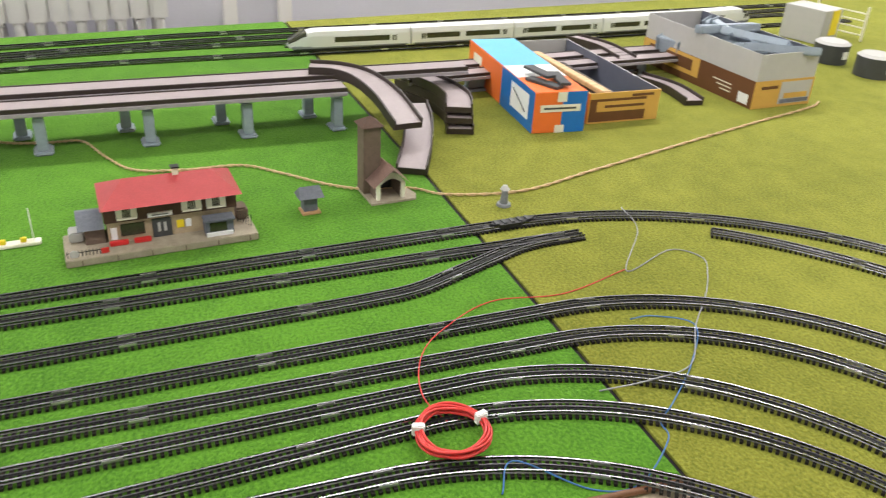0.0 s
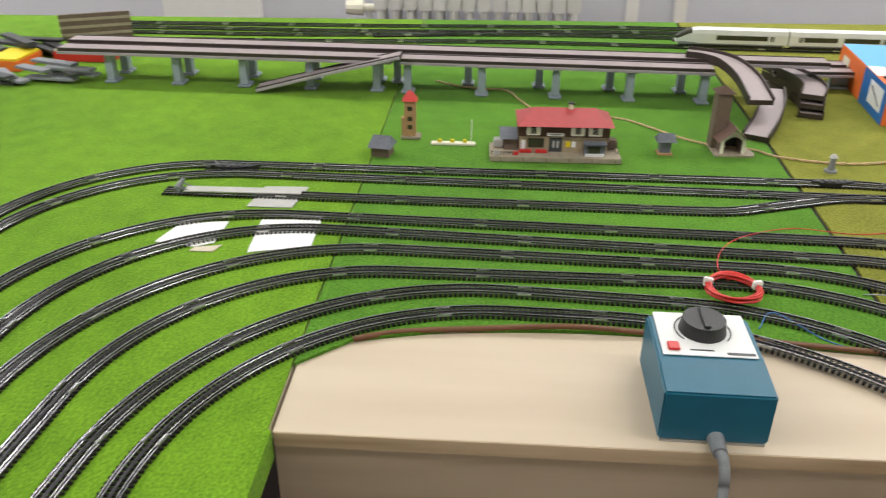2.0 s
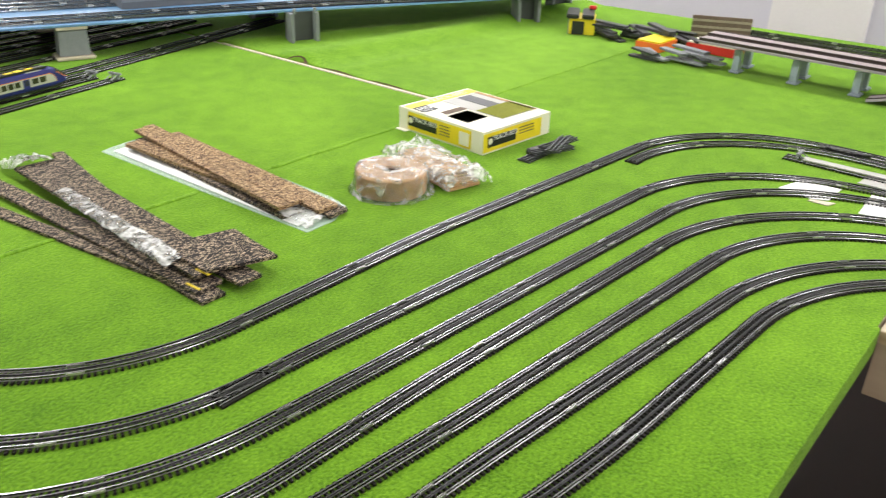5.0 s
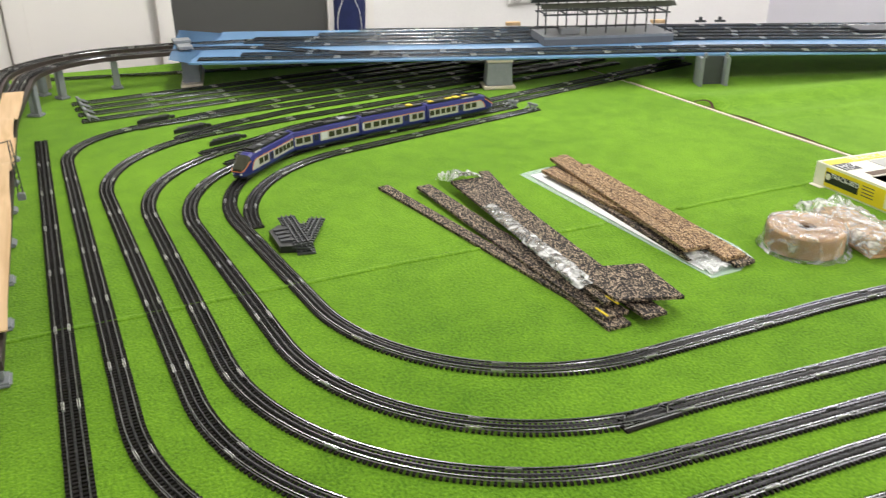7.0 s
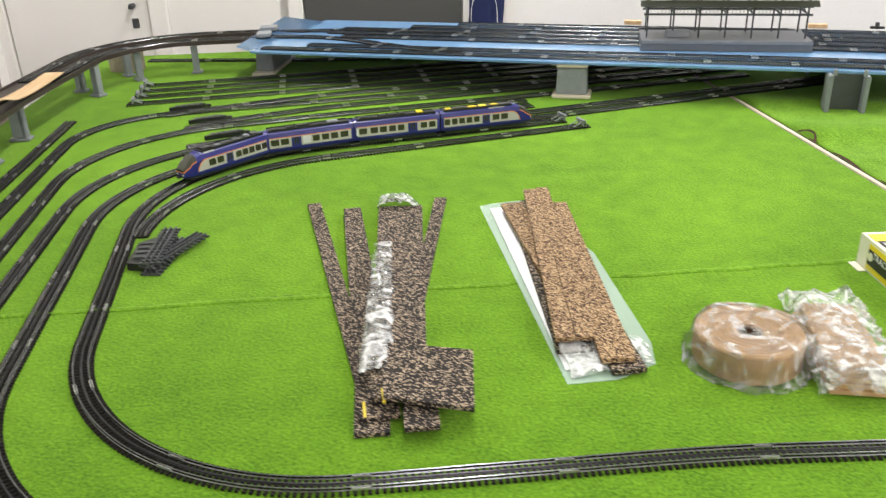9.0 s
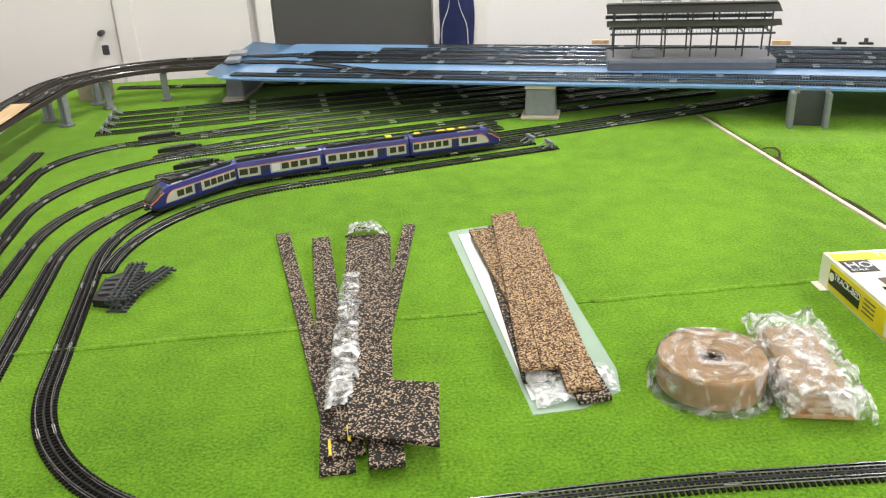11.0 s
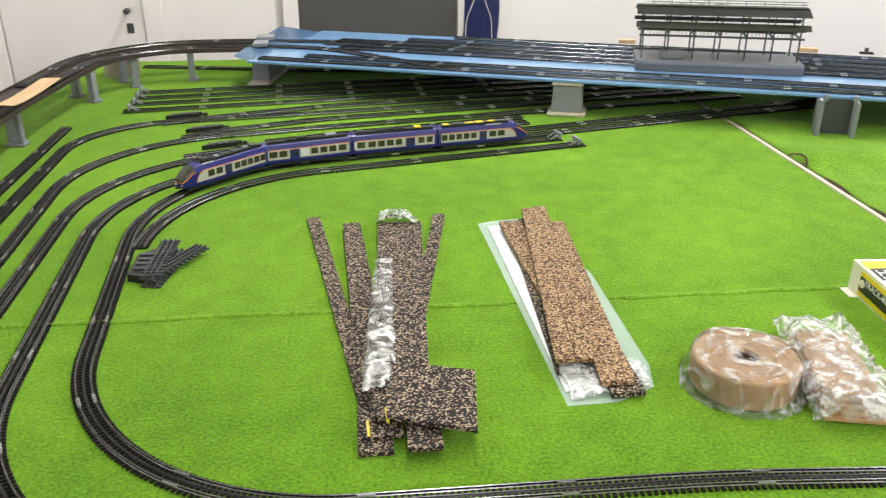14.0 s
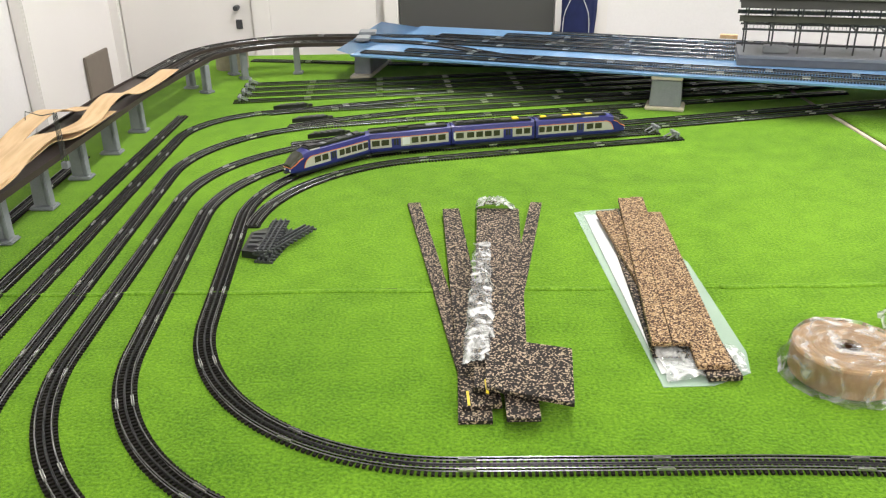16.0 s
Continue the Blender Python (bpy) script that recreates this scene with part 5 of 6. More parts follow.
    part("planter", box(B(), 0.236, 0.255, 0.044, 0.072, 0.0112, 0.030, 0.003), M_TOWERBR, s)


station()


def chapel():
    c = thing("chapel", "small model chapel with a brown tower and open porch", "model building", 1.475, -2.007, 0.0, -90)
    part("base", prism(B(), [(-0.004, -0.006), (0.075, -0.006), (0.082, 0.01), (0.07, 0.06), (-0.004, 0.07)], 0.0004, 0.004), M_STONE, c)
    part("tower", box(B(), -0.004, 0.026, 0.035, 0.066, 0.0042, 0.122, 0.001), M_TOWERBR, c, "tall brown square tower")
    part("tower_roof", gable(B(), -0.009, 0.031, 0.030, 0.071, 0.1222, 0.136, 0.018), M_WOODBROWN, c)
    for a, b in ((0.008, 0.014), (0.052, 0.058)):
        part("porch_post", box(B(), a, b, 0.002, 0.008, 0.0042, 0.032), M_CREAM, c)
        part("side_wall", box(B(), a, b, 0.0085, 0.055, 0.0042, 0.032), M_TOWERBR, c)
    part("back_wall", box(B(), 0.0145, 0.0515, 0.048, 0.052, 0.0042, 0.034), M_BLACK, c)
    arch = B()
    n = 9
    outer = [(0.008 + 0.05 * i / n, 0.0325 + (0.020 if i in range(1, n) else 0) * math.sin(math.pi * i / n)) for i in range(n + 1)]
    inner = [(0.0145 + 0.037 * i / n, 0.0322 + 0.009 * math.sin(math.pi * i / n)) for i in range(n + 1)]
    fo = [arch.verts.new((x, 0.002, z)) for x, z in outer]
    fi = [arch.verts.new((x, 0.002, z)) for x, z in inner]
    for i in range(n):
        arch.faces.new((fo[i], fo[i + 1], fi[i + 1], fi[i]))
    bmesh.ops.solidify(arch, geom=arch.faces[:], thickness=0.004)
    part("porch_arch", arch, M_CREAM, c, "cream porch arch")
    for sg in (-1, 1):
        bm = B()
        v = [bm.verts.new(q) for q in ((0.033, -0.006, 0.060), (0.033, 0.058, 0.060), (0.033 + sg * 0.034, 0.058, 0.030), (0.033 + sg * 0.034, -0.006, 0.030))]
        bm.faces.new(v)
        bmesh.ops.solidify(bm, geom=bm.faces[:], thickness=0.002)
        part("roof_slope", bm, M_PINKROOF, c, "faded reddish roof slope")


chapel()

hut = thing("model_hut", "tiny grey roofed shelter hut on the mat", "model building", 1.468, -1.885, 0, -90)
part("base", box(B(), 0.004, 0.034, -0.004, 0.022, 0.0004, 0.004), M_TAN, hut)
part("cabin", box(B(), 0.008, 0.030, 0.002, 0.02, 0.0042, 0.0285), M_SLATE, hut)
part("roof", gable(B(), -0.001, 0.040, -0.006, 0.027, 0.0287, 0.044, 0.004), M_SLATE, hut, "slate grey roof")

tower = thing("signal_tower", "slim tan model tower with a red cap", "model building", 1.52, -1.395, 0, -90)
part("base", box(B(), -0.019, 0.022, -0.014, 0.016, 0.0004, 0.006, 0.001), M_STONE, tower)
part("shaft", box(B(), -0.012, 0.012, -0.010, 0.010, 0.0062, 0.082, 0.001), M_TAN, tower)
part("side_bay", box(B(), -0.018, -0.0122, -0.008, 0.006, 0.0062, 0.046, 0.001), M_TAN, tower)
part("cap", gable(B(), -0.016, 0.016, -0.014, 0.014, 0.0822, 0.102, 0.012), M_REDPL, tower, "red cap roof")
for z in (0.022, 0.04, 0.062):
    part("window", box(B(), -0.005, 0.005, -0.0115, -0.0104, z, z + 0.009), M_WINDOW, tower)

shed = thing("model_shed", "small grey-brown thatched model shed", "model building", 1.40, -1.325, 0, -100)
part("shed_body", box(B(), 0, 0.036, 0, 0.035, 0.0004, 0.02), M_TOWERBR, shed)
part("roof", gable(B(), -0.006, 0.042, -0.007, 0.042, 0.0202, 0.040, 0.006), M_SLATE, shed)

post = thing("model_post", "small grey model post on a round foot", "model post")
post.matrix_world = pose(1.335, -2.085, 0)
part("foot", cyl(B(), (0, 0, 0.0004), (0, 0, 0.004), 0.011, 0.010, seg=16), M_MIDGREY, post)
part("column", cyl(B(), (0, 0, 0.0042), (0, 0, 0.026), 0.006, 0.0045, seg=12), M_MIDGREY, post)
part("cap", cyl(B(), (0, 0, 0.0262), (0, 0, 0.032), 0.0075, 0.003, seg=12), M_GREYCARD, post)

isl = thing("island_platform", "narrow pale model platform with tiny yellow trolleys", "model platform", 1.482, -1.438, 0, -90)
part("slab", box(B(), 0, 0.092, -0.006, 0.010, 0.0004, 0.005, 0.001), M_CREAM, isl)
for x in (0.018, 0.044, 0.070):
    part("trolley", box(B(), x - 0.004, x + 0.004, -0.002, 0.004, 0.0052, 0.012, 0.001), M_YELLOW, isl, "tiny yellow trolley")
part("lamp_post", cyl(B(), (0.083, 0.002, 0.005), (0.083, 0.002, 0.055), 0.0009, seg=6), M_WHITE, isl)


# ---------------- cartons and clutter, station side ----------------
def plate(parent, name, material, x0, x1, z0, z1, y, label="", axis="y", t=0.0006, sign=-1):
    """A thin print on a carton's face: axis y prints on a face across y, axis x on one across x, axis z on the top."""
    if axis == "y":
        return part(name, box(B(), x0, x1, min(y, y + sign * t), max(y, y + sign * t), z0, z1), material, parent, label)
    if axis == "x":
        return part(name, box(B(), min(y, y + sign * t), max(y, y + sign * t), x0, x1, z0, z1), material, parent, label)
    return part(name, box(B(), x0, x1, z0, z1, y, y + t), material, parent, label)


def text_part(name, body, size, material, parent, m, label=""):
    cu = bpy.data.curves.new(name, "FONT")
    cu.body, cu.size, cu.extrude, cu.resolution_u = body, size, 0.0002, 2
    tmp = bpy.data.objects.new(name, cu)
    scene.collection.objects.link(tmp)
    me = bpy.data.meshes.new_from_object(tmp.evaluated_get(bpy.context.evaluated_depsgraph_get()))
    bpy.data.objects.remove(tmp)
    me.materials.clear()
    me.materials.append(material)
    ob = new(name, me)
    ob.parent = parent
    ob.matrix_local = m
    if label:
        tagged(ob, label)
    return ob


# long orange and blue carton: local x away from the viewer, local -x end faces the tracks
c1 = thing("carton", "long orange and blue cardboard carton with track pictures", "carton", 1.722, -2.451, 0, -8.5)
part("box", box(B(), 0, 0.44, -0.122, 0, 0.0004, 0.092, 0.0015), M_ORANGECARD, c1)
plate(c1, "blue_face", M_BLUECARD, -0.122, -0.066, 0.0006, 0.0915, 0, "blue half of the end", "x")
plate(c1, "label", M_CREAM, -0.108, -0.014, 0.048, 0.064, -0.0008, "cream label", "x")
plate(c1, "label_line", M_DKGREY, -0.098, -0.022, 0.054, 0.058, -0.0016, "", "x")
plate(c1, "tape", M_CREAM, -0.074, -0.052, 0.07, 0.0915, -0.0008, "cream tape", "x")
plate(c1, "tape", M_CREAM, -0.074, -0.052, 0.0006, 0.018, -0.0008, "cream tape", "x")
plate(c1, "blue_side", M_BLUECARD, 0.002, 0.20, 0.0006, 0.0915, 0, "blue side panel", "y", sign=1)
plate(c1, "side_label", M_PAPER, 0.03, 0.135, 0.022, 0.078, 0.0008, "white picture label", "y", sign=1)
pic = B()
cyl(pic, (0.045, 0.0018, 0.035), (0.12, 0.0018, 0.066), 0.0016, seg=6)
part("picture_line", pic, M_DKGREY, c1)
plate(c1, "side_mark", M_CREAM, 0.34, 0.40, 0.05, 0.072, 0.0008, "faded print block", "y", sign=1)
plate(c1, "blue_top", M_SKYCARD, 0.20, 0.438, -0.120, -0.002, 0.0922, "light blue top", "z")
plate(c1, "white_top", M_PAPER, 0.11, 0.20, -0.120, -0.002, 0.0922, "white top band", "z")
for i, (x, y, r) in enumerate(((0.055, -0.045, 20), (0.06, -0.085, -15), (0.10, -0.06, 5))):
    loose = solo("track_piece", box(B(), -0.045, 0.045, -0.013, 0.013, 0, 0.006, 0.001), M_DKGREY, "dark track piece lying on the orange carton", "track piece", 1.722 + x, -2.459 + y, 0.0932 + 0.0062 * i, r, "track pieces")


def open_tray(name, label, x, y, L, W, H, t, outer, inner, rz):
    c = thing(name, label, "carton", x, y, 0, rz)
    part("bottom", box(B(), 0, L, -W, 0, 0.0004, 0.004), outer, c)
    part("wall", box(B(), 0, t, -W, 0, 0.0042, H), outer, c)
    part("wall", box(B(), L - t, L, -W, 0, 0.0042, H), inner, c)
    part("wall", box(B(), t + 0.0002, L - t - 0.0002, -W, -W + t, 0.0042, H), inner, c)
    part("wall", box(B(), t + 0.0002, L - t - 0.0002, -t, 0, 0.0042, H), outer, c)
    part("rim", box(B(), t + 0.0002, L - t, -W + t, -W + t + 0.0008, 0.006, H), M_SLATECARD, c, "slate grey inside")
    part("inside_bottom", box(B(), t, L - t, -W + t + 0.001, -t - 0.001, 0.0042, 0.0052), M_SLATECARD, c)
    return c


c2 = open_tray("carton", "open brown and ochre carton holding track pieces", 1.749, -2.604, 0.46, 0.186, 0.072, 0.003, M_OCHRE, M_GREYCARD, -5)
plate(c2, "brown_band", M_BROWNCARD, -0.150, -0.002, 0.0045, 0.058, 0, "dark brown printed field", "x")
plate(c2, "label", M_OCHRE, -0.160, -0.02, 0.028, 0.052, -0.0008, "cream label", "x")
plate(c2, "label_line", M_BROWNCARD, -0.145, -0.04, 0.037, 0.043, -0.0016, "", "x")
plate(c2, "print_bar", M_BROWNCARD, -0.168, -0.11, 0.060, 0.066, 0, "", "x")
for i, (y, w, z) in enumerate(((-0.05, 0.028, 0.0055), (-0.085, 0.028, 0.0055), (-0.055, 0.026, 0.030), (-0.085, 0.026, 0.030))):
    solo("track_piece", box(B(), 0.02, 0.40 - 0.03 * i, y - w / 2, y + w / 2, z, z + 0.024, 0.002), M_BROWNRAIL, "brown track section lying in the open carton", "track piece", 1.749, -2.604, 0, -5, "track pieces")
solo("track_piece", box(B(), 0.01, 0.36, -0.012, 0.012, 0, 0.012, 0.002), M_STRIP, "bare wood strip resting in the open carton", "wood strip", 1.765, -2.665, 0.0545, -3, "track pieces")

# tall grey tray in a brown sleeve, full of bridge parts
c3 = open_tray("carton", "brown and ochre carton with a tall grey tray of parts", 1.753, -3.069, 0.46, 0.195, 0.140, 0.003, M_GREYCARD, M_GREYCARD, -2)
for nm, a in (("sleeve", (-0.002, -0.0003, -0.197, 0.002)), ("sleeve_side", (-0.0002, 0.462, 0.0003, 0.002))):
    part(nm, box(B(), *a, 0.0006, 0.072), M_OCHRE if nm == "sleeve" else M_BROWNCARD, c3, "printed carton sleeve")
plate(c3, "picture", M_GREYCARD, -0.190, -0.085, 0.008, 0.066, -0.0022, "landscape picture", "x")
plate(c3, "picture_field", M_OCHRE, -0.18, -0.10, 0.022, 0.036, -0.003, "", "x")
plate(c3, "picture_wood", M_SLATE, -0.188, -0.09, 0.010, 0.020, -0.003, "", "x")
plate(c3, "title_bar", M_BROWNCARD, -0.075, -0.02, 0.05, 0.058, -0.0022, "", "x")
plate(c3, "ochre_side", M_OCHRE, 0.21, 0.46, 0.02, 0.0715, 0.0022, "ochre side field", "y", sign=1)
plate(c3, "word_block", M_BROWNCARD, 0.24, 0.43, 0.032, 0.062, 0.003, "dark brown name block", "y", sign=1)
plate(c3, "white_code", M_PAPER, 0.014, 0.05, 0.008, 0.034, 0.0022, "white code label", "y", sign=1)
for i in range(3):
    plate(c3, "print_bar", M_CREAM, 0.08, 0.15 - 0.015 * i, 0.040 - 0.010 * i, 0.043 - 0.010 * i, 0.0022, "", "y", sign=1)
rnd = random.Random(3)
part_spots = [(0.14, -0.08), (0.12, -0.11), (0.18, -0.08), (0.24, -0.12), (0.30, -0.06), (0.36, -0.12), (0.10, -0.09), (0.20, -0.10), (0.28, -0.09), (0.33, -0.05)]
for i, (x, y) in enumerate(part_spots):
    p = slim_pier(0, 0, 0, 0.085, 0.045, M_PIERBLUE, "loose piers in the carton")
    tagged(p, "loose blue-grey viaduct pier lying in the carton")
    p.matrix_world = placed(1.753 + x, -3.069 - 0.02 + y * 0.8, 0.042 + 0.028 * (i % 4), rnd.uniform(70, 105), rnd.uniform(-25, 25), (90 if i % 2 else -90) + rnd.uniform(-20, 20))
for i in range(3):
    solo("girder", box(B(), -0.10, 0.10, -0.02, 0.02, 0, 0.022, 0.003), M_PIERBLUE, "blue-grey girder part lying on the carton's contents", "model part", 1.80 + 0.10 * i, -3.17 - 0.01 * i, 0.128 + 0.006 * i, (60, 20, 85)[i], "girders", rx=(15, 28, 8)[i])


def tank(x, y, label):
    t = thing("model_tank", label, "model tank", x, y, 0, 0, group="model tanks")
    part("drum", cyl(B(), (0, 0, 0.0005), (0, 0, 0.062), 0.056, seg=36), M_DKGREY, t, "dark grey drum")
    part("lid", cyl(B(), (0, 0, 0.0622), (0, 0, 0.070), 0.0565, 0.045, seg=36), M_GREYCARD, t, "pale grey lid")
    part("badge", box(B(), -0.0575, -0.0555, -0.012, 0.012, 0.02, 0.044), M_PAPER, t, "white badge")


tank(2.12, -3.74, "dark grey round model tank with a pale lid"), tank(1.95, -3.72, "second dark grey round model tank with pale lid")
yb = thing("model_building", "unfinished grey and yellow model building by the tanks", "model building", 2.30, -3.90, 0, 10)
part("block", box(B(), 0, 0.16, -0.12, 0.0, 0.0005, 0.12, 0.002), M_GREYCARD, yb)
part("yellow_panel", box(B(), -0.003, -0.0005, -0.10, -0.05, 0.03, 0.118), M_YELLOW, yb)
for i in range(4):
    part("frame_bar", box(B(), -0.05, 0.15, -0.22, -0.215, 0.02 + i * 0.026, 0.024 + i * 0.026), M_CREAM, yb)
part("frame_post", box(B(), -0.05, -0.045, -0.223, -0.212, 0.0005, 0.125), M_CREAM, yb)
part("frame_post", box(B(), 0.145, 0.15, -0.223, -0.212, 0.0005, 0.125), M_CREAM, yb)


def wire(points, r, material, label, category="wire", z=0.0):
    p = smooth_path([(x, y, r + z + (0.0072 if len(q) else 0)) for x, y, *q in points], 10)
    return solo("wire", sweep(B(), p, ring(r, 6)), material, label, category, smooth=True, group="loose wires", plan=True)


w = [(1.96, -1.44), (1.915, -1.50), (1.90, -1.56), (1.892, -1.616), (1.80, -1.645), (1.723, -1.681), (1.70, -1.76), (1.696, -1.852), (1.643, -1.906), (1.57, -1.965), (1.53, -2.02), (1.515, -2.09), (1.471, -2.14), (1.451, -2.270), (1.499, -2.442), (1.575, -2.703), (1.65, -2.96), (1.724, -3.227), (1.76, -3.30)]
pth = smooth_path([(x, y, 0.0026) for x, y in w], 14)
for ph in (0, math.pi):
    tw = [p + Vector((0.0013 * math.cos(i * 1.3 + ph), 0.0013 * math.cos(i * 1.3 + ph), 0.0013 * math.sin(i * 1.3 + ph))) for i, p in enumerate(pth)]
    solo("wire", sweep(B(), tw, ring(0.0014, 5)), M_WIRE, "twisted copper coloured wire snaking over the mats", "wire", smooth=True, group="loose wires", plan=True)
wire([(1.328, -2.378, 1), (1.261, -2.36), (1.15, -2.255), (1.186, -2.36), (1.15, -2.39), (1.105, -2.36), (1.054, -2.31), (0.99, -2.235, 1), (0.933, -2.18), (0.915, -2.105, 1), (0.926, -2.047)], 0.0009, M_WIREGREY, "thin grey wire looping over the olive mat")
wire([(1.03, -2.167, 1), (1.036, -2.21), (0.991, -2.235, 1), (0.933, -2.18), (0.874, -2.102, 1), (0.859, -2.075), (0.826, -2.055, 1), (0.791, -1.994), (0.802, -1.947), (0.854, -1.896, 1), (0.826, -1.868)], 0.0009, M_WIREBLUE, "thin blue wire running across the inner loops")
wire([(1.155, -2.255), (1.124, -2.134), (1.137, -2.032), (1.086, -1.938, 1), (1.042, -1.889, 1), (0.977, -1.86, 1), (0.93, -1.87)], 0.0008, M_WIRERED, "thin red wire from the coil across tracks")

coil = thing("wire_coil", "coil of red wire tied with two white bands", "wire coil")
coil.matrix_world = pose(0.902, -1.810, 0.0075)
for k in range(9):
    rr, zz = 0.0295 + 0.0022 * (k % 3), 0.0016 + 0.0026 * (k // 3)
    pts = [((rr + 0.0009 * math.sin(3 * a + k)) * math.cos(a), (rr + 0.0009 * math.sin(3 * a + k)) * math.sin(a), zz + 0.0012 * math.sin(2 * a + k)) for a in [2 * math.pi * i / 40 for i in range(40)]]
    part("wire_turn", sweep(B(), pts, ring(0.0014, 6), closed=True), M_WIRERED, coil, smooth=True)
for a in (70, -78):
    cx, cy = 0.0318 * math.cos(radians(a)), 0.0318 * math.sin(radians(a))
    part("tie", box(B(), -0.006, 0.006, -0.0035, 0.0035, -0.0002, 0.0115, 0.0012, pose(cx, cy, 0, 0, 0, a)), M_WHITE, coil, "white tie band")


def controller():
    c = thing("train_controller", "teal sloped train controller with a black knob", "controller")
    c.matrix_world = pose(0.623, -1.668, -0.0042, 0, 0, -91)
    # local x runs along its front, local y away from the viewer
    W, D, H0, H1 = 0.106, 0.130, 0.057, 0.064
    bm = B()
    sec = [(0.0, 0.0), (0.0, H0), (0.052, H0 + 0.005), (D - 0.006, H1), (D, H1 - 0.004), (D, 0.0)]
    rings = [[bm.verts.new((x, y, z + 0.003)) for y, z in sec] for x in (0.0, W)]
    n = len(sec)
    for j in range(n):
        bm.faces.new((rings[0][j], rings[0][(j + 1) % n], rings[1][(j + 1) % n], rings[1][j]))
    bm.faces.new(rings[0][::-1]), bm.faces.new(rings[1])
    bmesh.ops.recalc_face_normals(bm, faces=bm.faces[:])
    bmesh.ops.bevel(bm, geom=bm.edges[:], offset=0.002, segments=2, affect="EDGES")
    part("case", bm, M_TEAL, c)
    part("base_plate", box(B(), 0.002, W - 0.002, 0.001, D - 0.004, 0, 0.0028), M_GREYCARD, c)
    tilt = math.degrees(math.atan2(H1 - H0 - 0.005, D - 0.058))
    face = pose(0, 0.052, H0 + 0.0086, tilt)
    def on(bmx):
        bmesh.ops.transform(bmx, matrix=face, verts=bmx.verts[:])
        return bmx
    dial = part("dial_plate", on(box(B(), 0.006, W - 0.006, 0.002, 0.078, 0, 0.0012, 0.0004)), M_PAPER, c, "white dial plate")
    k = B()
    cyl(k, (W / 2, 0.047, 0.0014), (W / 2, 0.047, 0.016), 0.0245, 0.022, seg=36)
    box(k, W / 2 - 0.0035, W / 2 + 0.0035, 0.028, 0.066, 0.0162, 0.0185, 0.001)
    part("knob", on(k), M_BLACK, c, "glossy black control knob")
    arc = B()
    p = [(W / 2 + 0.0285 * math.cos(a), 0.047 + 0.0285 * math.sin(a), 0.0014) for a in [radians(-40 + 260 * i / 30) for i in range(31)]]
    sweep(arc, p, rect(0.0014, 0, 0.0004))
    part("scale_arc", on(arc), M_DKGREY, dial)
    part("red_button", on(box(B(), 0.012, 0.024, 0.008, 0.022, 0.0014, 0.004, 0.001)), M_REDPL, c, "red square lamp")
    part("print_bar", on(box(B(), 0.070, 0.098, 0.005, 0.009, 0.0013, 0.0016)), M_DKGREY, dial)
    part("print_bar", on(box(B(), 0.034, 0.058, 0.010, 0.012, 0.0013, 0.0016)), M_DKGREY, dial)
    part("grommet", cyl(B(), (W * 0.52, 0.001, 0.008), (W * 0.52, -0.022, 0.008), 0.0085, 0.007, seg=14), M_MIDGREY, c)
    cb = smooth_path([(W * 0.52, -0.02, 0.008), (W * 0.54, -0.03, 0.004), (W * 0.55, -0.042, -0.03), (W * 0.56, -0.046, -0.2), (W * 0.5, -0.05, -0.7)], 8)
    part("cable", sweep(B(), cb, ring(0.0055, 8)), M_MIDGREY, c, "grey mains cable", smooth=True)


controller()


def flat_sheet(name, label, pts, material, z=0.0006, category="paper"):
    return solo(name, prism(B(), pts, z, z + 0.0012), material, label, category, group="papers under the tracks")


flat_sheet("paper_sheet", "white card slipped under the loop tracks", [(0.990, -1.028), (0.978, -1.088), (0.992, -1.112), (1.060, -1.113), (1.052, -1.045)], M_PAPER)
flat_sheet("paper_sheet", "printed bluish white sheet under the tracks", [(0.968, -1.166), (0.991, -1.250), (1.077, -1.249), (1.070, -1.160)], M_PAPER)
flat_sheet("paper_sheet", "pale printed leaflet under the siding", [(1.115, -1.125), (1.115, -1.195), (1.195, -1.205), (1.192, -1.135)], M_GREYCARD)
flat_sheet("paper_sheet", "small beige card lying beside the white card", [(0.966, -1.085), (0.966, -1.118), (0.986, -1.125), (0.977, -1.090)], M_BEIGE, 0.0006)

# bleached top of the siding's end
solo("track_cover", box(B(), -0.011, 0.011, -0.20, 0.0, 0, 0.002, 0.0006), M_GREYCARD, "bleached pale strip lying on the siding rails", "strip", 1.193, -1.03, 0.0071, 0)

# far group by the wall: shed, cars, red and yellow boxes, piles
far_shed = thing("model_shed", "small yellow and grey model goods shed", "model building", 1.935, -0.075, 0, -55)
part("shed_body", box(B(), 0, 0.085, 0.0, 0.12, 0.0005, 0.052, 0.002), M_YELLOW, far_shed)
part("doorway", box(B(), -0.003, -0.0005, 0.0, 0.12, 0.0005, 0.05), M_PIER, far_shed, "grey end wall")
part("opening", box(B(), 0.01, 0.05, -0.003, -0.0005, 0.002, 0.044), M_BLACK, far_shed, "dark doorway")
for k in range(2):
    part("roof_rail", box(B(), -0.01 + 0.05 * k, 0.03 + 0.05 * k, -0.01, 0.13, 0.0525, 0.066, 0.003), M_BLACK, far_shed)
part("red_lamp", box(B(), 0.06, 0.085, 0.10, 0.12, 0.067, 0.078, 0.002), M_REDPL, far_shed)


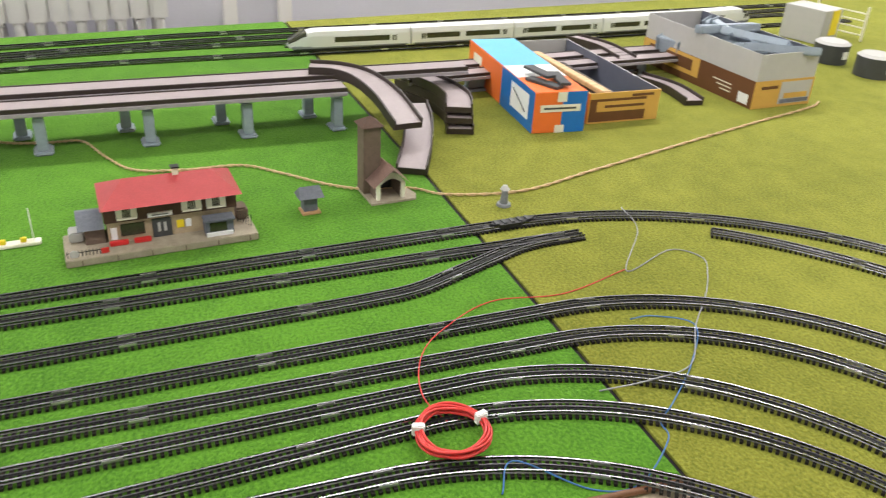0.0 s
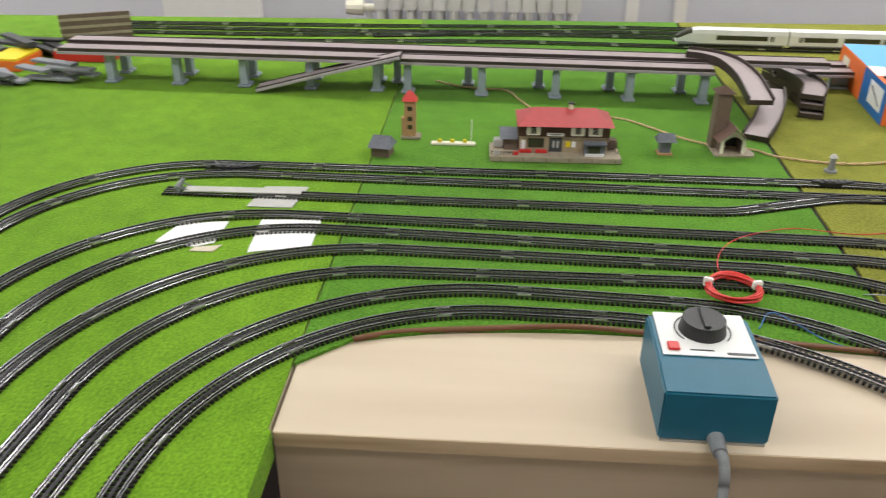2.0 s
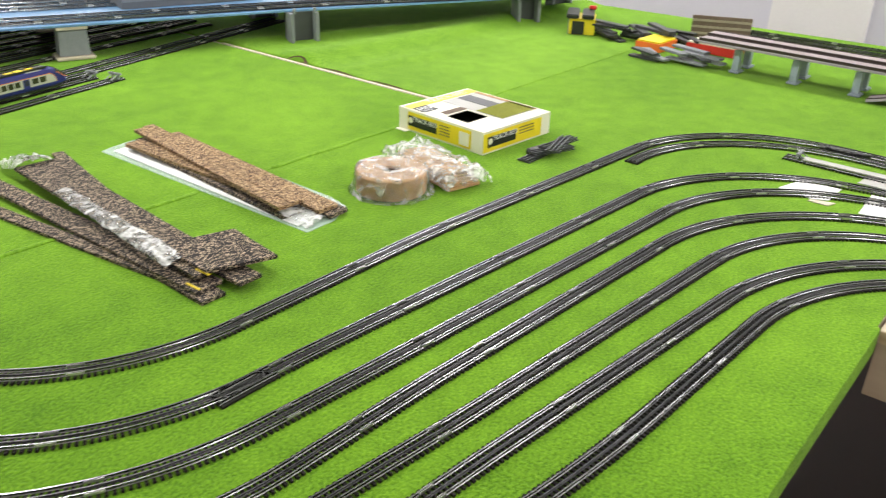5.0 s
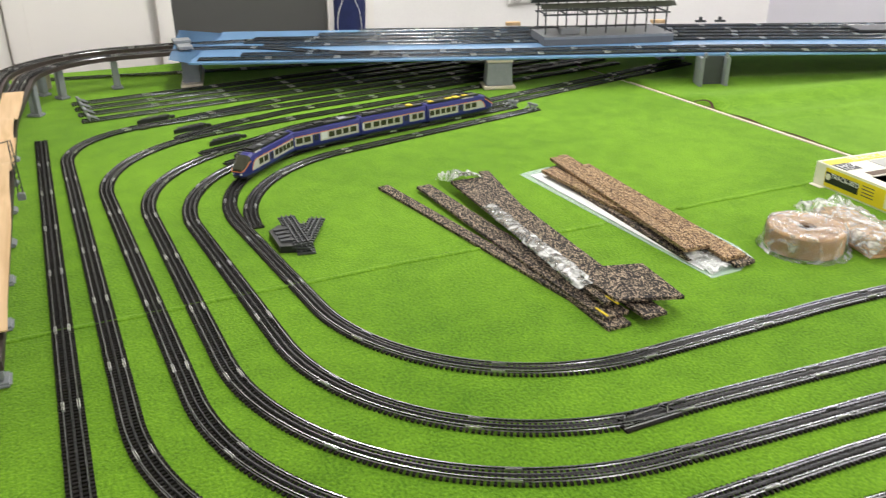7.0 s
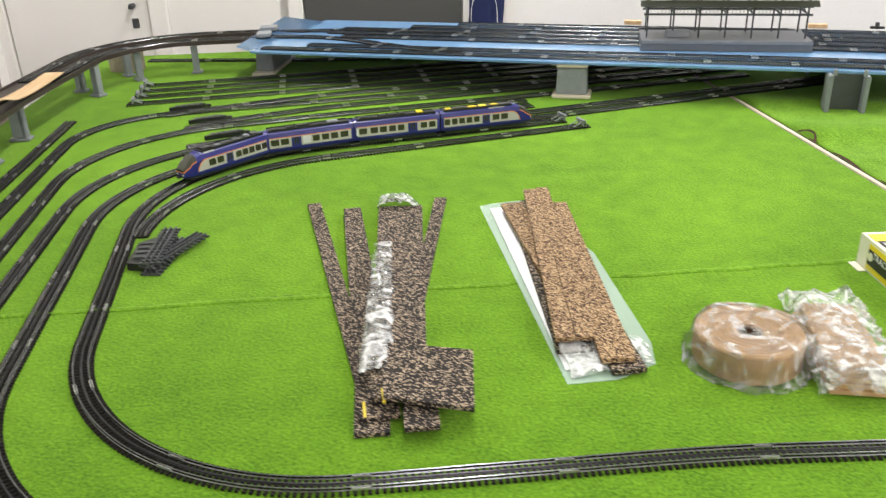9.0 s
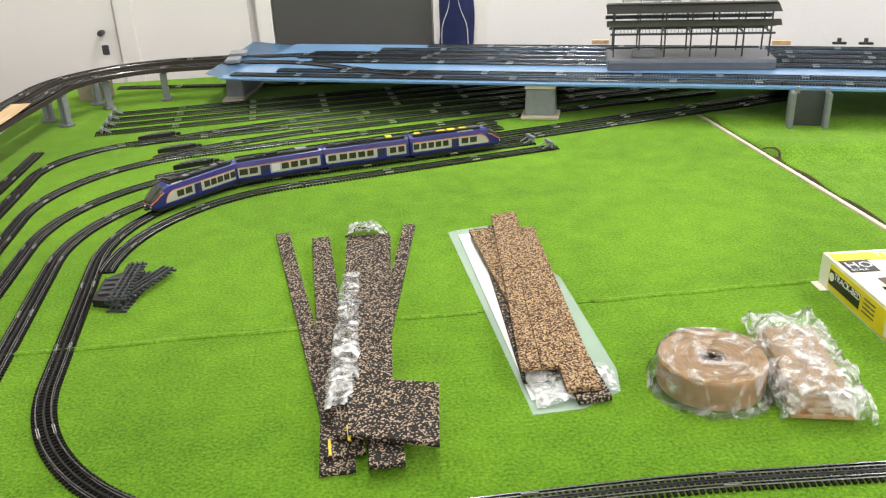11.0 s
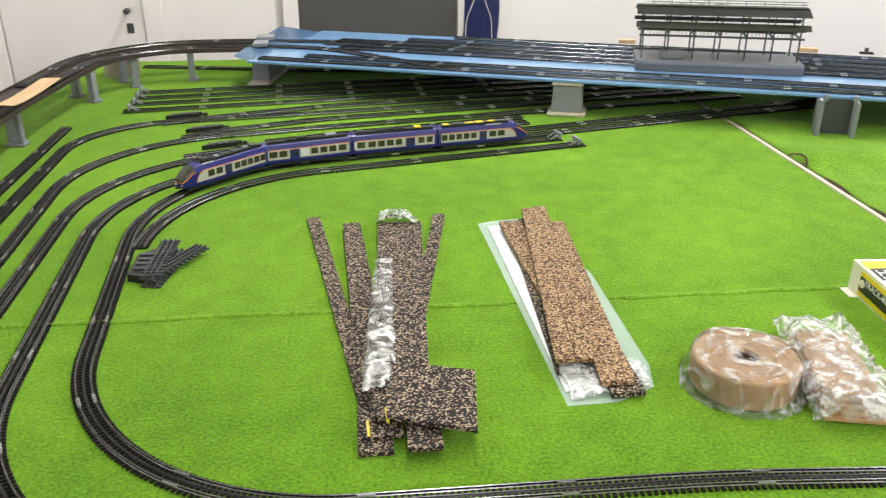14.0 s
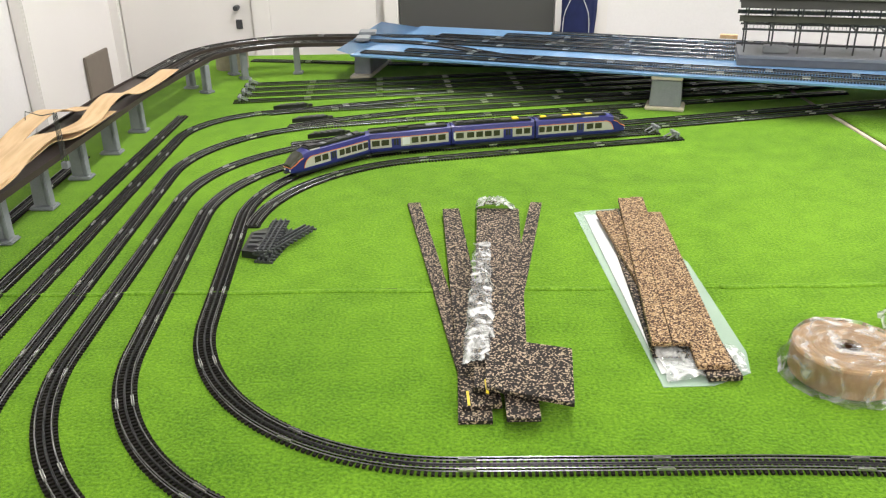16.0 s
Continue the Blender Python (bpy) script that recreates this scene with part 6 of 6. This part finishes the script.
def heap(label, x, y, n, w, seed, material, h=0.012):
    hp = thing("track_heap", label, "track pieces", x, y, 0, 0, group="heaps of track pieces")
    r = random.Random(seed)
    for i in range(n):
        bm = box(B(), -w / 2, w / 2, -0.014, 0.014, 0, h * 0.55, 0.001)
        p = part("track_piece", bm, material if i % 3 else M_DKGREY, hp)
        p.matrix_local = pose(r.uniform(-0.025, 0.025), r.uniform(-0.045, 0.045), 0.0005 + i * h * 0.56, 0, 0, r.uniform(-30, 30) + 70)
    return hp


heap("heap of grey track pieces on the lime mat", 1.83, -0.435, 5, 0.10, 1, M_MIDGREY)
heap("second heap of grey track pieces on the mat", 1.86, -0.55, 6, 0.13, 2, M_MIDGREY)
heap("heap of black track pieces by the goods shed", 2.02, -0.20, 7, 0.15, 3, M_BLACK)
heap("heap of black track pieces behind the red box", 2.10, -0.40, 6, 0.13, 4, M_BLACK)
heap("pile of blue-black track sections on a box", 2.06, -0.30, 6, 0.16, 5, M_DKGREY, 0.016)
for nm, x, y, L, W, m1, m2, lab in (("carton", 1.915, -0.325, 0.12, 0.085, M_ORANGECARD, M_YELLOW, "orange and yellow small model box"), ("carton", 2.035, -0.44, 0.09, 0.16, M_REDPL, M_CREAM, "red model box with a pale lid")):
    cc = thing(nm, lab, "carton", x, y, 0, 0)
    part("tray", box(B(), 0, L, -W, 0, 0.0005, 0.026, 0.001), m1, cc)
    part("lid", box(B(), 0.003, L - 0.003, -W + 0.003, -0.003, 0.0262, 0.032, 0.001), m2, cc)
wallm = thing("model_wall", "grey-green stone model wall standing on the mat", "model wall", 2.27, -0.36, 0, -64)
part("panel", box(B(), 0, 0.20, -0.006, 0.006, 0.0005, 0.075, 0.001), M_TOWERBR, wallm)
for i in range(3):
    part("course", box(B(), 0, 0.20, -0.0075, -0.0062, 0.012 + i * 0.022, 0.020 + i * 0.022), M_STONE, wallm)


# ---------------- track bed materials on the main mat ----------------
def strip_sheet(parent, name, material, pts, z, t=0.005):
    return part(name, prism(B(), pts, z, z + t), material, parent)


def quad(x0, y0, x1, y1, w0, w1=None):
    """A straight strip between two points, w0 and w1 wide at its ends."""
    d = Vector((x1 - x0, y1 - y0)).normalized()
    s = Vector((-d.y, d.x))
    w1 = w0 if w1 is None else w1
    return [tuple(Vector((x0, y0)) + s * w0 / 2), tuple(Vector((x0, y0)) - s * w0 / 2), tuple(Vector((x1, y1)) - s * w1 / 2), tuple(Vector((x1, y1)) + s * w1 / 2)]


def bed(pts):
    """Draws the outlines of the track bed pile a little together towards its near end."""
    return [(x * (1 + 0.07 * y), y, *z) for x, y, *z in pts]


SP = [
    ("dark speckled rubber-cork strip fanned out on the mat", quad(0.008, 0.0, 0.096, -0.56, 0.022), 0.0005, 0.005),
    ("dark speckled rubber-cork strip lying under the bag", quad(0.073, -0.044, 0.109, -0.617, 0.028, 0.045), 0.0057, 0.005),
    ("narrow dark speckled rubber-cork strip fanned out", quad(0.222, -0.006, 0.150, -0.44, 0.020), 0.0005, 0.005),
    ("short dark rubber-cork piece at the pile's foot", quad(0.101, -0.54, 0.101, -0.636, 0.038), 0.0003, 0.005),
    ("short dark rubber-cork piece sticking out", quad(0.153, -0.57, 0.153, -0.647, 0.037), 0.0110, 0.005),
    ("broad dark speckled rubber-cork sheet on the pile", quad(0.152, -0.074, 0.131, -0.60, 0.070, 0.062), 0.0165, 0.005),
    ("square dark speckled rubber-cork sheet on the pile", [(0.114, -0.50), (0.219, -0.530), (0.208, -0.638), (0.114, -0.606)], 0.0222, 0.005),
]
for lab, q, z, t in SP:
    solo("rubber_cork_sheet", prism(B(), bed(q), z, z + t), M_CORKDARK, lab, "track bed sheet", group="dark track bed sheets")
for x, y, z in ((0.0895, -0.604, 0.0109), (0.1095, -0.598, 0.0217)):
    solo("yellow_tag", box(B(), -0.0014, 0.0014, -0.013, 0.013, 0, 0.0012), M_YELLOW, "small yellow tag on the dark sheets", "tag", x, y, z, 3)


def film_sheet(label, pts0, pts1, lift, material, n=54, seed=0, name="plastic_bag"):
    """Wrinkled film spanned between two edges."""
    pts0, pts1 = bed(pts0), bed(pts1)
    bm = B()
    rows = []
    for i in range(n + 1):
        t = i / n
        a = Vector(pts0[0]).lerp(Vector(pts0[1]), t)
        b = Vector(pts1[0]).lerp(Vector(pts1[1]), t)
        row = []
        for j in range(19):
            s = j / 18
            p = a.lerp(b, s)
            wv = noise.noise((p.x * 38 + seed, p.y * 30, seed)) * 0.6 + noise.noise((p.x * 130, p.y * 110 + seed, 2)) * 0.55
            e = math.sin(math.pi * min(1, max(0, s))) ** 0.5
            wv += 0.35 * noise.noise((p.x * 420, p.y * 380, seed + 5))
            row.append(bm.verts.new((p.x + 0.006 * noise.noise((p.y * 40, seed, s * 4)), p.y + 0.004 * wv, p.z + lift * e * (0.65 + 0.7 * wv) + 0.0008)))
        rows.append(row)
    for r, s in zip(rows, rows[1:]):
        for j in range(18):
            bm.faces.new((r[j], s[j], s[j + 1], r[j + 1]))
    return solo(name, bm, material, label, "plastic bag")


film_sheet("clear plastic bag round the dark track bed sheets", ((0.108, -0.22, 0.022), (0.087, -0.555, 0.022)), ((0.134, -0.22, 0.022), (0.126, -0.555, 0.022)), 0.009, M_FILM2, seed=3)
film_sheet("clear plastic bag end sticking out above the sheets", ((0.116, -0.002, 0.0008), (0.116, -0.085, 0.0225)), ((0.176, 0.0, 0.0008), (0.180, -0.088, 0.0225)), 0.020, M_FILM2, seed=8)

# cork bag: greenish sleeve, white card, dark and light cork strips
bag = prism(B(), bed([(0.284, -0.046), (0.306, -0.038), (0.36, -0.03), (0.43, -0.25), (0.440, -0.50), (0.431, -0.545), (0.38, -0.57), (0.321, -0.572)]), 0.0004, 0.0012)
solo("plastic_bag", bag, M_FILMGREEN, "greenish clear plastic sleeve under cork strips", "plastic bag")
solo("card_sheet", prism(B(), bed(quad(0.322, -0.06, 0.352, -0.545, 0.045, 0.055)), 0.0016, 0.0026), M_PAPER, "white card inside the plastic sleeve", "card")
CK = [
    ("dark cork strip lying under the lighter ones", quad(0.352, -0.06, 0.343, -0.515, 0.044), 0.0030, 0.006, M_CORKDARK),
    ("dark cork strip lying at the sleeve's edge", quad(0.372, -0.05, 0.395, -0.565, 0.040), 0.0034, 0.006, M_CORKDARK),
    ("speckled light cork strip lying slantwise", quad(0.333, -0.075, 0.362, -0.47, 0.034), 0.0098, 0.006, M_CORK),
    ("speckled light cork strip reaching to the bag end", quad(0.402, -0.085, 0.385, -0.552, 0.040), 0.0105, 0.006, M_CORK),
    ("speckled light cork strip lying uppermost", quad(0.370, -0.036, 0.331, -0.511, 0.021, 0.024), 0.0168, 0.006, M_CORK),
    ("speckled light cork strip next to the upper one", quad(0.391, -0.032, 0.356, -0.512, 0.021, 0.0235), 0.0172, 0.006, M_CORK),
]
for lab, q, z, t, ma in CK:
    solo("cork_strip", prism(B(), bed(q), z, z + t), ma, lab, "cork strip", group="cork strips")
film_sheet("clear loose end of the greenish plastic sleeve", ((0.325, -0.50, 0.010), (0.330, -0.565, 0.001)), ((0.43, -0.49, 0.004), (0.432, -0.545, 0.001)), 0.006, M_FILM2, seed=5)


def lathe(bm, prof, seg=48, wob=0.0):
    rows = []
    for r, z in prof:
        rows.append([bm.verts.new(((r + wob * math.sin(5 * a)) * math.cos(a), (r + wob * math.sin(5 * a)) * math.sin(a), z)) for a in [2 * math.pi * i / seg for i in range(seg)]])
    for r, s in zip(rows, rows[1:]):
        for i in range(seg):
            bm.faces.new((r[i], r[(i + 1) % seg], s[(i + 1) % seg], s[i]))
    return rows


def cork_roll(x, y):
    c = thing("cork_roll", "roll of brown cork track bed wrapped in clear film", "cork roll", x, y, 0, 20)
    bm = B()
    H = 0.036
    rows = lathe(bm, [(0.0145, 0.001), (0.058, 0.001), (0.0595, 0.003), (0.0595, H - 0.002), (0.058, H)] + [(0.058 - 0.0435 * k / 14, H - (0.0012 if k % 2 else 0)) for k in range(1, 14)] + [(0.0145, H), (0.0145, 0.001)])
    bmesh.ops.recalc_face_normals(bm, faces=bm.faces[:])
    part("coil", bm, M_CORKROLL, c)
    core = B()
    lathe(core, [(0.0143, 0.0015), (0.0143, H - 0.004), (0.0125, H - 0.004), (0.0125, 0.0015)])
    part("core", core, M_BROWNCARD, c, "dark hollow core")
    f = B()
    n = 52
    rws = []
    for k, (r, z) in enumerate(((0.072, 0.0006), (0.067, 0.006), (0.0645, 0.014), (0.0635, 0.022), (0.0625, 0.030), (0.060, H + 0.0035), (0.052, H + 0.004), (0.043, H + 0.003), (0.034, H + 0.0035), (0.024, H + 0.003), (0.013, H + 0.0025), (0.004, H - 0.001))):
        rws.append([f.verts.new(((r * (1 + 0.07 * noise.noise((3 * math.cos(a), 3 * math.sin(a), k)) * (1.8 if k < 2 else 0.4))) * math.cos(a), (r * (1 + 0.07 * noise.noise((3 * math.cos(a), 3 * math.sin(a), k)) * (1.8 if k < 2 else 0.4))) * math.sin(a), z + (0.0016 if k else 0) * noise.noise((7 * math.cos(a), 7 * math.sin(a), k * 1.7)))) for a in [2 * math.pi * i / n for i in range(n)]])
    for r, s in zip(rws, rws[1:]):
        for i in range(n):
            f.faces.new((r[i], r[(i + 1) % n], s[(i + 1) % n], s[i]))
    part("film_wrap", f, M_FILM, c, "clear plastic wrap")


cork_roll(0.519, -0.545)


def cork_pack(x, y, rz):
    c = thing("cork_pack", "stack of cork strips in a crinkled clear bag", "cork pack", x, y, 0, rz)
    for k in range(5):
        part("cork_slab", box(B(), -0.033 + 0.002 * (k % 2), 0.033 - 0.001 * k, -0.088 + 0.004 * k, 0.080 - 0.003 * k, 0.001 + k * 0.0052, 0.0058 + k * 0.0052, 0.0006), M_CORKROLL, c)
    f = B()
    n, m = 46, 60
    g = []
    for j in range(m + 1):
        row = []
        for i in range(n + 1):
            u, v = i / n * 2 - 1, j / m * 2 - 1
            X, Y = 0.048 * u, 0.103 * v
            d = max(abs(X) - 0.030, abs(Y) - 0.084, 0)
            z = 0.032 * max(0, 1 - d / 0.03) ** 0.8
            wr = noise.noise((X * 55, Y * 48, 1.0)) * 0.012 + noise.noise((X * 150, Y * 140, 4.0)) * 0.007 + noise.noise((X * 420, Y * 400, 6.0)) * 0.0025
            row.append(f.verts.new((X + 0.006 * noise.noise((Y * 50, u * 3, 9)), Y + 0.006 * noise.noise((X * 60, v * 3, 7)), max(0.0008, z + wr * (0.4 + min(1, d / 0.01)) + 0.002))))
        g.append(row)
    for r, s in zip(g, g[1:]):
        for i in range(n):
            f.faces.new((r[i], r[i + 1], s[i + 1], s[i]))
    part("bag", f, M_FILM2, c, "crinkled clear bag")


cork_pack(0.627, -0.548, -14)


def trackbed_box():
    # local x along its near end, local y away
    c = thing("trackbed_carton", "open yellow and white track bed carton with printed sides", "carton", 0.757, -0.556, 0, -4)
    L, W, H = 0.204, 0.226, 0.043
    part("bottom", box(B(), 0, L, 0, W, 0.0004, 0.003), M_CREAM, c)
    for a in ((0, L, 0, 0.002), (0, L, W - 0.002, W), (0, 0.002, 0.0022, W - 0.0022), (L - 0.002, L, 0.0022, W - 0.0022)):
        part("wall", box(B(), *a, 0.0032, H), M_CREAM, c)
    # top with an open window
    for a in ((0, L, 0, 0.06), (0, L, 0.118, W), (0, 0.022, 0.0602, 0.1178), (0.085, L, 0.0602, 0.1178)):
        part("top_panel", box(B(), *a, H + 0.0002, H + 0.0016), M_CREAM, c)
    part("inner", box(B(), 0.004, L - 0.004, 0.004, W - 0.004, 0.0032, 0.018), M_BLACK, c, "dark inside of the carton")
    z = H + 0.0018
    plate(c, "photo", M_GREYCARD, 0.09, 0.198, 0.03, 0.19, z, "grey photograph on the lid", "z")
    plate(c, "photo_track", M_DKGREY, 0.13, 0.165, 0.10, 0.185, z + 0.0008, "", "z")
    plate(c, "photo_grass", M_OLIVE, 0.092, 0.196, 0.032, 0.10, z + 0.0008, "", "z")
    plate(c, "photo_grass", M_TAN, 0.188, 0.197, 0.03, 0.19, z + 0.0008, "", "z")
    plate(c, "photo_band", M_TOWERBR, 0.03, 0.088, 0.122, 0.14, z, "", "z")
    plate(c, "yellow_band", M_YELLOW, 0.004, 0.200, 0.195, 0.218, z, "yellow band", "z")
    plate(c, "black_block", M_BLACK, 0.006, 0.045, 0.160, 0.195, z, "black title block", "z")
    text_part("title", "HO", 0.024, M_PAPER, c, pose(0.008, 0.172, z + 0.001, 0, 0, 0))
    text_part("subtitle", "SCALE", 0.008, M_PAPER, c, pose(0.009, 0.163, z + 0.001, 0, 0, 0))
    text_part("title", "TRACK-BED", 0.022, M_CREAM, c, pose(0.06, 0.199, z + 0.001, 0, 0, 0))
    # sides: yellow fields with black word blocks
    plate(c, "yellow_side", M_YELLOW, 0.0, 0.175, 0.004, H - 0.003, -0.0002, "yellow printed side", "y")
    plate(c, "black_block", M_BLACK, 0.012, 0.095, 0.012, H - 0.010, -0.0009, "black word block", "y")
    text_part("word", "TRACK-BED", 0.0135, M_PAPER, c, pose(0.026, -0.0018, 0.024, 90, 0, 0))
    part("round_badge", cyl(B(), (0.019, -0.0016, 0.024), (0.019, -0.0022, 0.024), 0.006, seg=20), M_CREAM, c)
    for i in range(3):
        plate(c, "print_bar", M_DKGREY, 0.105, 0.15, 0.020 + 0.006 * i, 0.0215 + 0.006 * i, -0.0009, "", "y")
    plate(c, "yellow_side", M_YELLOW, 0.03, 0.20, 0.004, H - 0.003, -0.0002, "yellow printed side", "x")
    plate(c, "black_block", M_BLACK, 0.12, 0.198, 0.012, H - 0.010, -0.0009, "black word block", "x")
    text_part("word", "TRACK-BED", 0.0125, M_PAPER, c, pose(-0.0018, 0.185, 0.024, 90, 0, -90))
    part("round_badge", cyl(B(), (-0.0016, 0.191, 0.024), (-0.0022, 0.191, 0.024), 0.006, seg=20), M_CREAM, c)
    for i in range(4):
        plate(c, "print_bar", M_DKGREY, 0.085, 0.112, 0.014 + 0.006 * i, 0.0155 + 0.006 * i, -0.0009, "", "x")
    plate(c, "scale_label", M_CREAM, 0.035, 0.06, 0.008, 0.034, -0.0009, "", "x")
    part("flap", box(B(), -0.012, -0.0012, W - 0.03, W + 0.002, 0.0005, 0.0015), M_CREAM, c, "cream flap lying open")


trackbed_box()

# loose bits
lp = thing("turnout_pieces", "black point motor and crossed track pieces", "track pieces", -0.215, -0.16, 0, 0)
part("motor", prism(B(), [(-0.032, -0.05), (-0.008, -0.058), (0.004, -0.04), (0.008, 0.03), (-0.012, 0.038), (-0.032, 0.02)], 0.0005, 0.012), M_BLACK, lp)
for i in range(4):
    part("motor_rib", box(B(), -0.026, 0.0, -0.038 + 0.016 * i, -0.030 + 0.016 * i, 0.0122, 0.015), M_DKGREY, lp)
for px, py, pr, z in ((0.016, -0.012, 80, 0.0005), (0.028, -0.01, 62, 0.0075), (0.006, 0.0, 88, 0.0125)):
    bmx = B()
    for s in (-0.008, 0, 0.008):
        box(bmx, -0.062, 0.062, s - 0.001, s + 0.001, 0.0032, 0.0062)
    for k in range(13):
        box(bmx, -0.06 + k * 0.01 - 0.0022, -0.06 + k * 0.01 + 0.0022, -0.0145, 0.0145, 0, 0.003)
    p = part("track_piece", bmx, M_DKGREY, lp)
    p.matrix_local = pose(px, py, z, 0, 0, pr)
jk = thing("turnout_pieces", "small black track pieces beside the carton", "track pieces", 0.866, -0.645, 0, -10)
for i, (px, py, pr) in enumerate(((-0.03, 0.01, 10), (0.0, 0.0, -12), (0.03, 0.008, 5), (0.01, -0.01, 25))):
    bmx = B()
    for s in (-0.008, 0, 0.008):
        box(bmx, -0.05, 0.05, s - 0.001, s + 0.001, 0.0032, 0.0062)
    for k in range(10):
        box(bmx, -0.048 + k * 0.01, -0.044 + k * 0.01, -0.0145, 0.0145, 0, 0.003)
    p = part("track_piece", bmx, M_DKGREY, jk)
    p.matrix_local = pose(px, py, 0.0005 + 0.0064 * i, 0, 0, pr)
part("motor", box(B(), -0.04, 0.02, 0.012, 0.032, 0.0005, 0.012, 0.002), M_BLACK, jk)
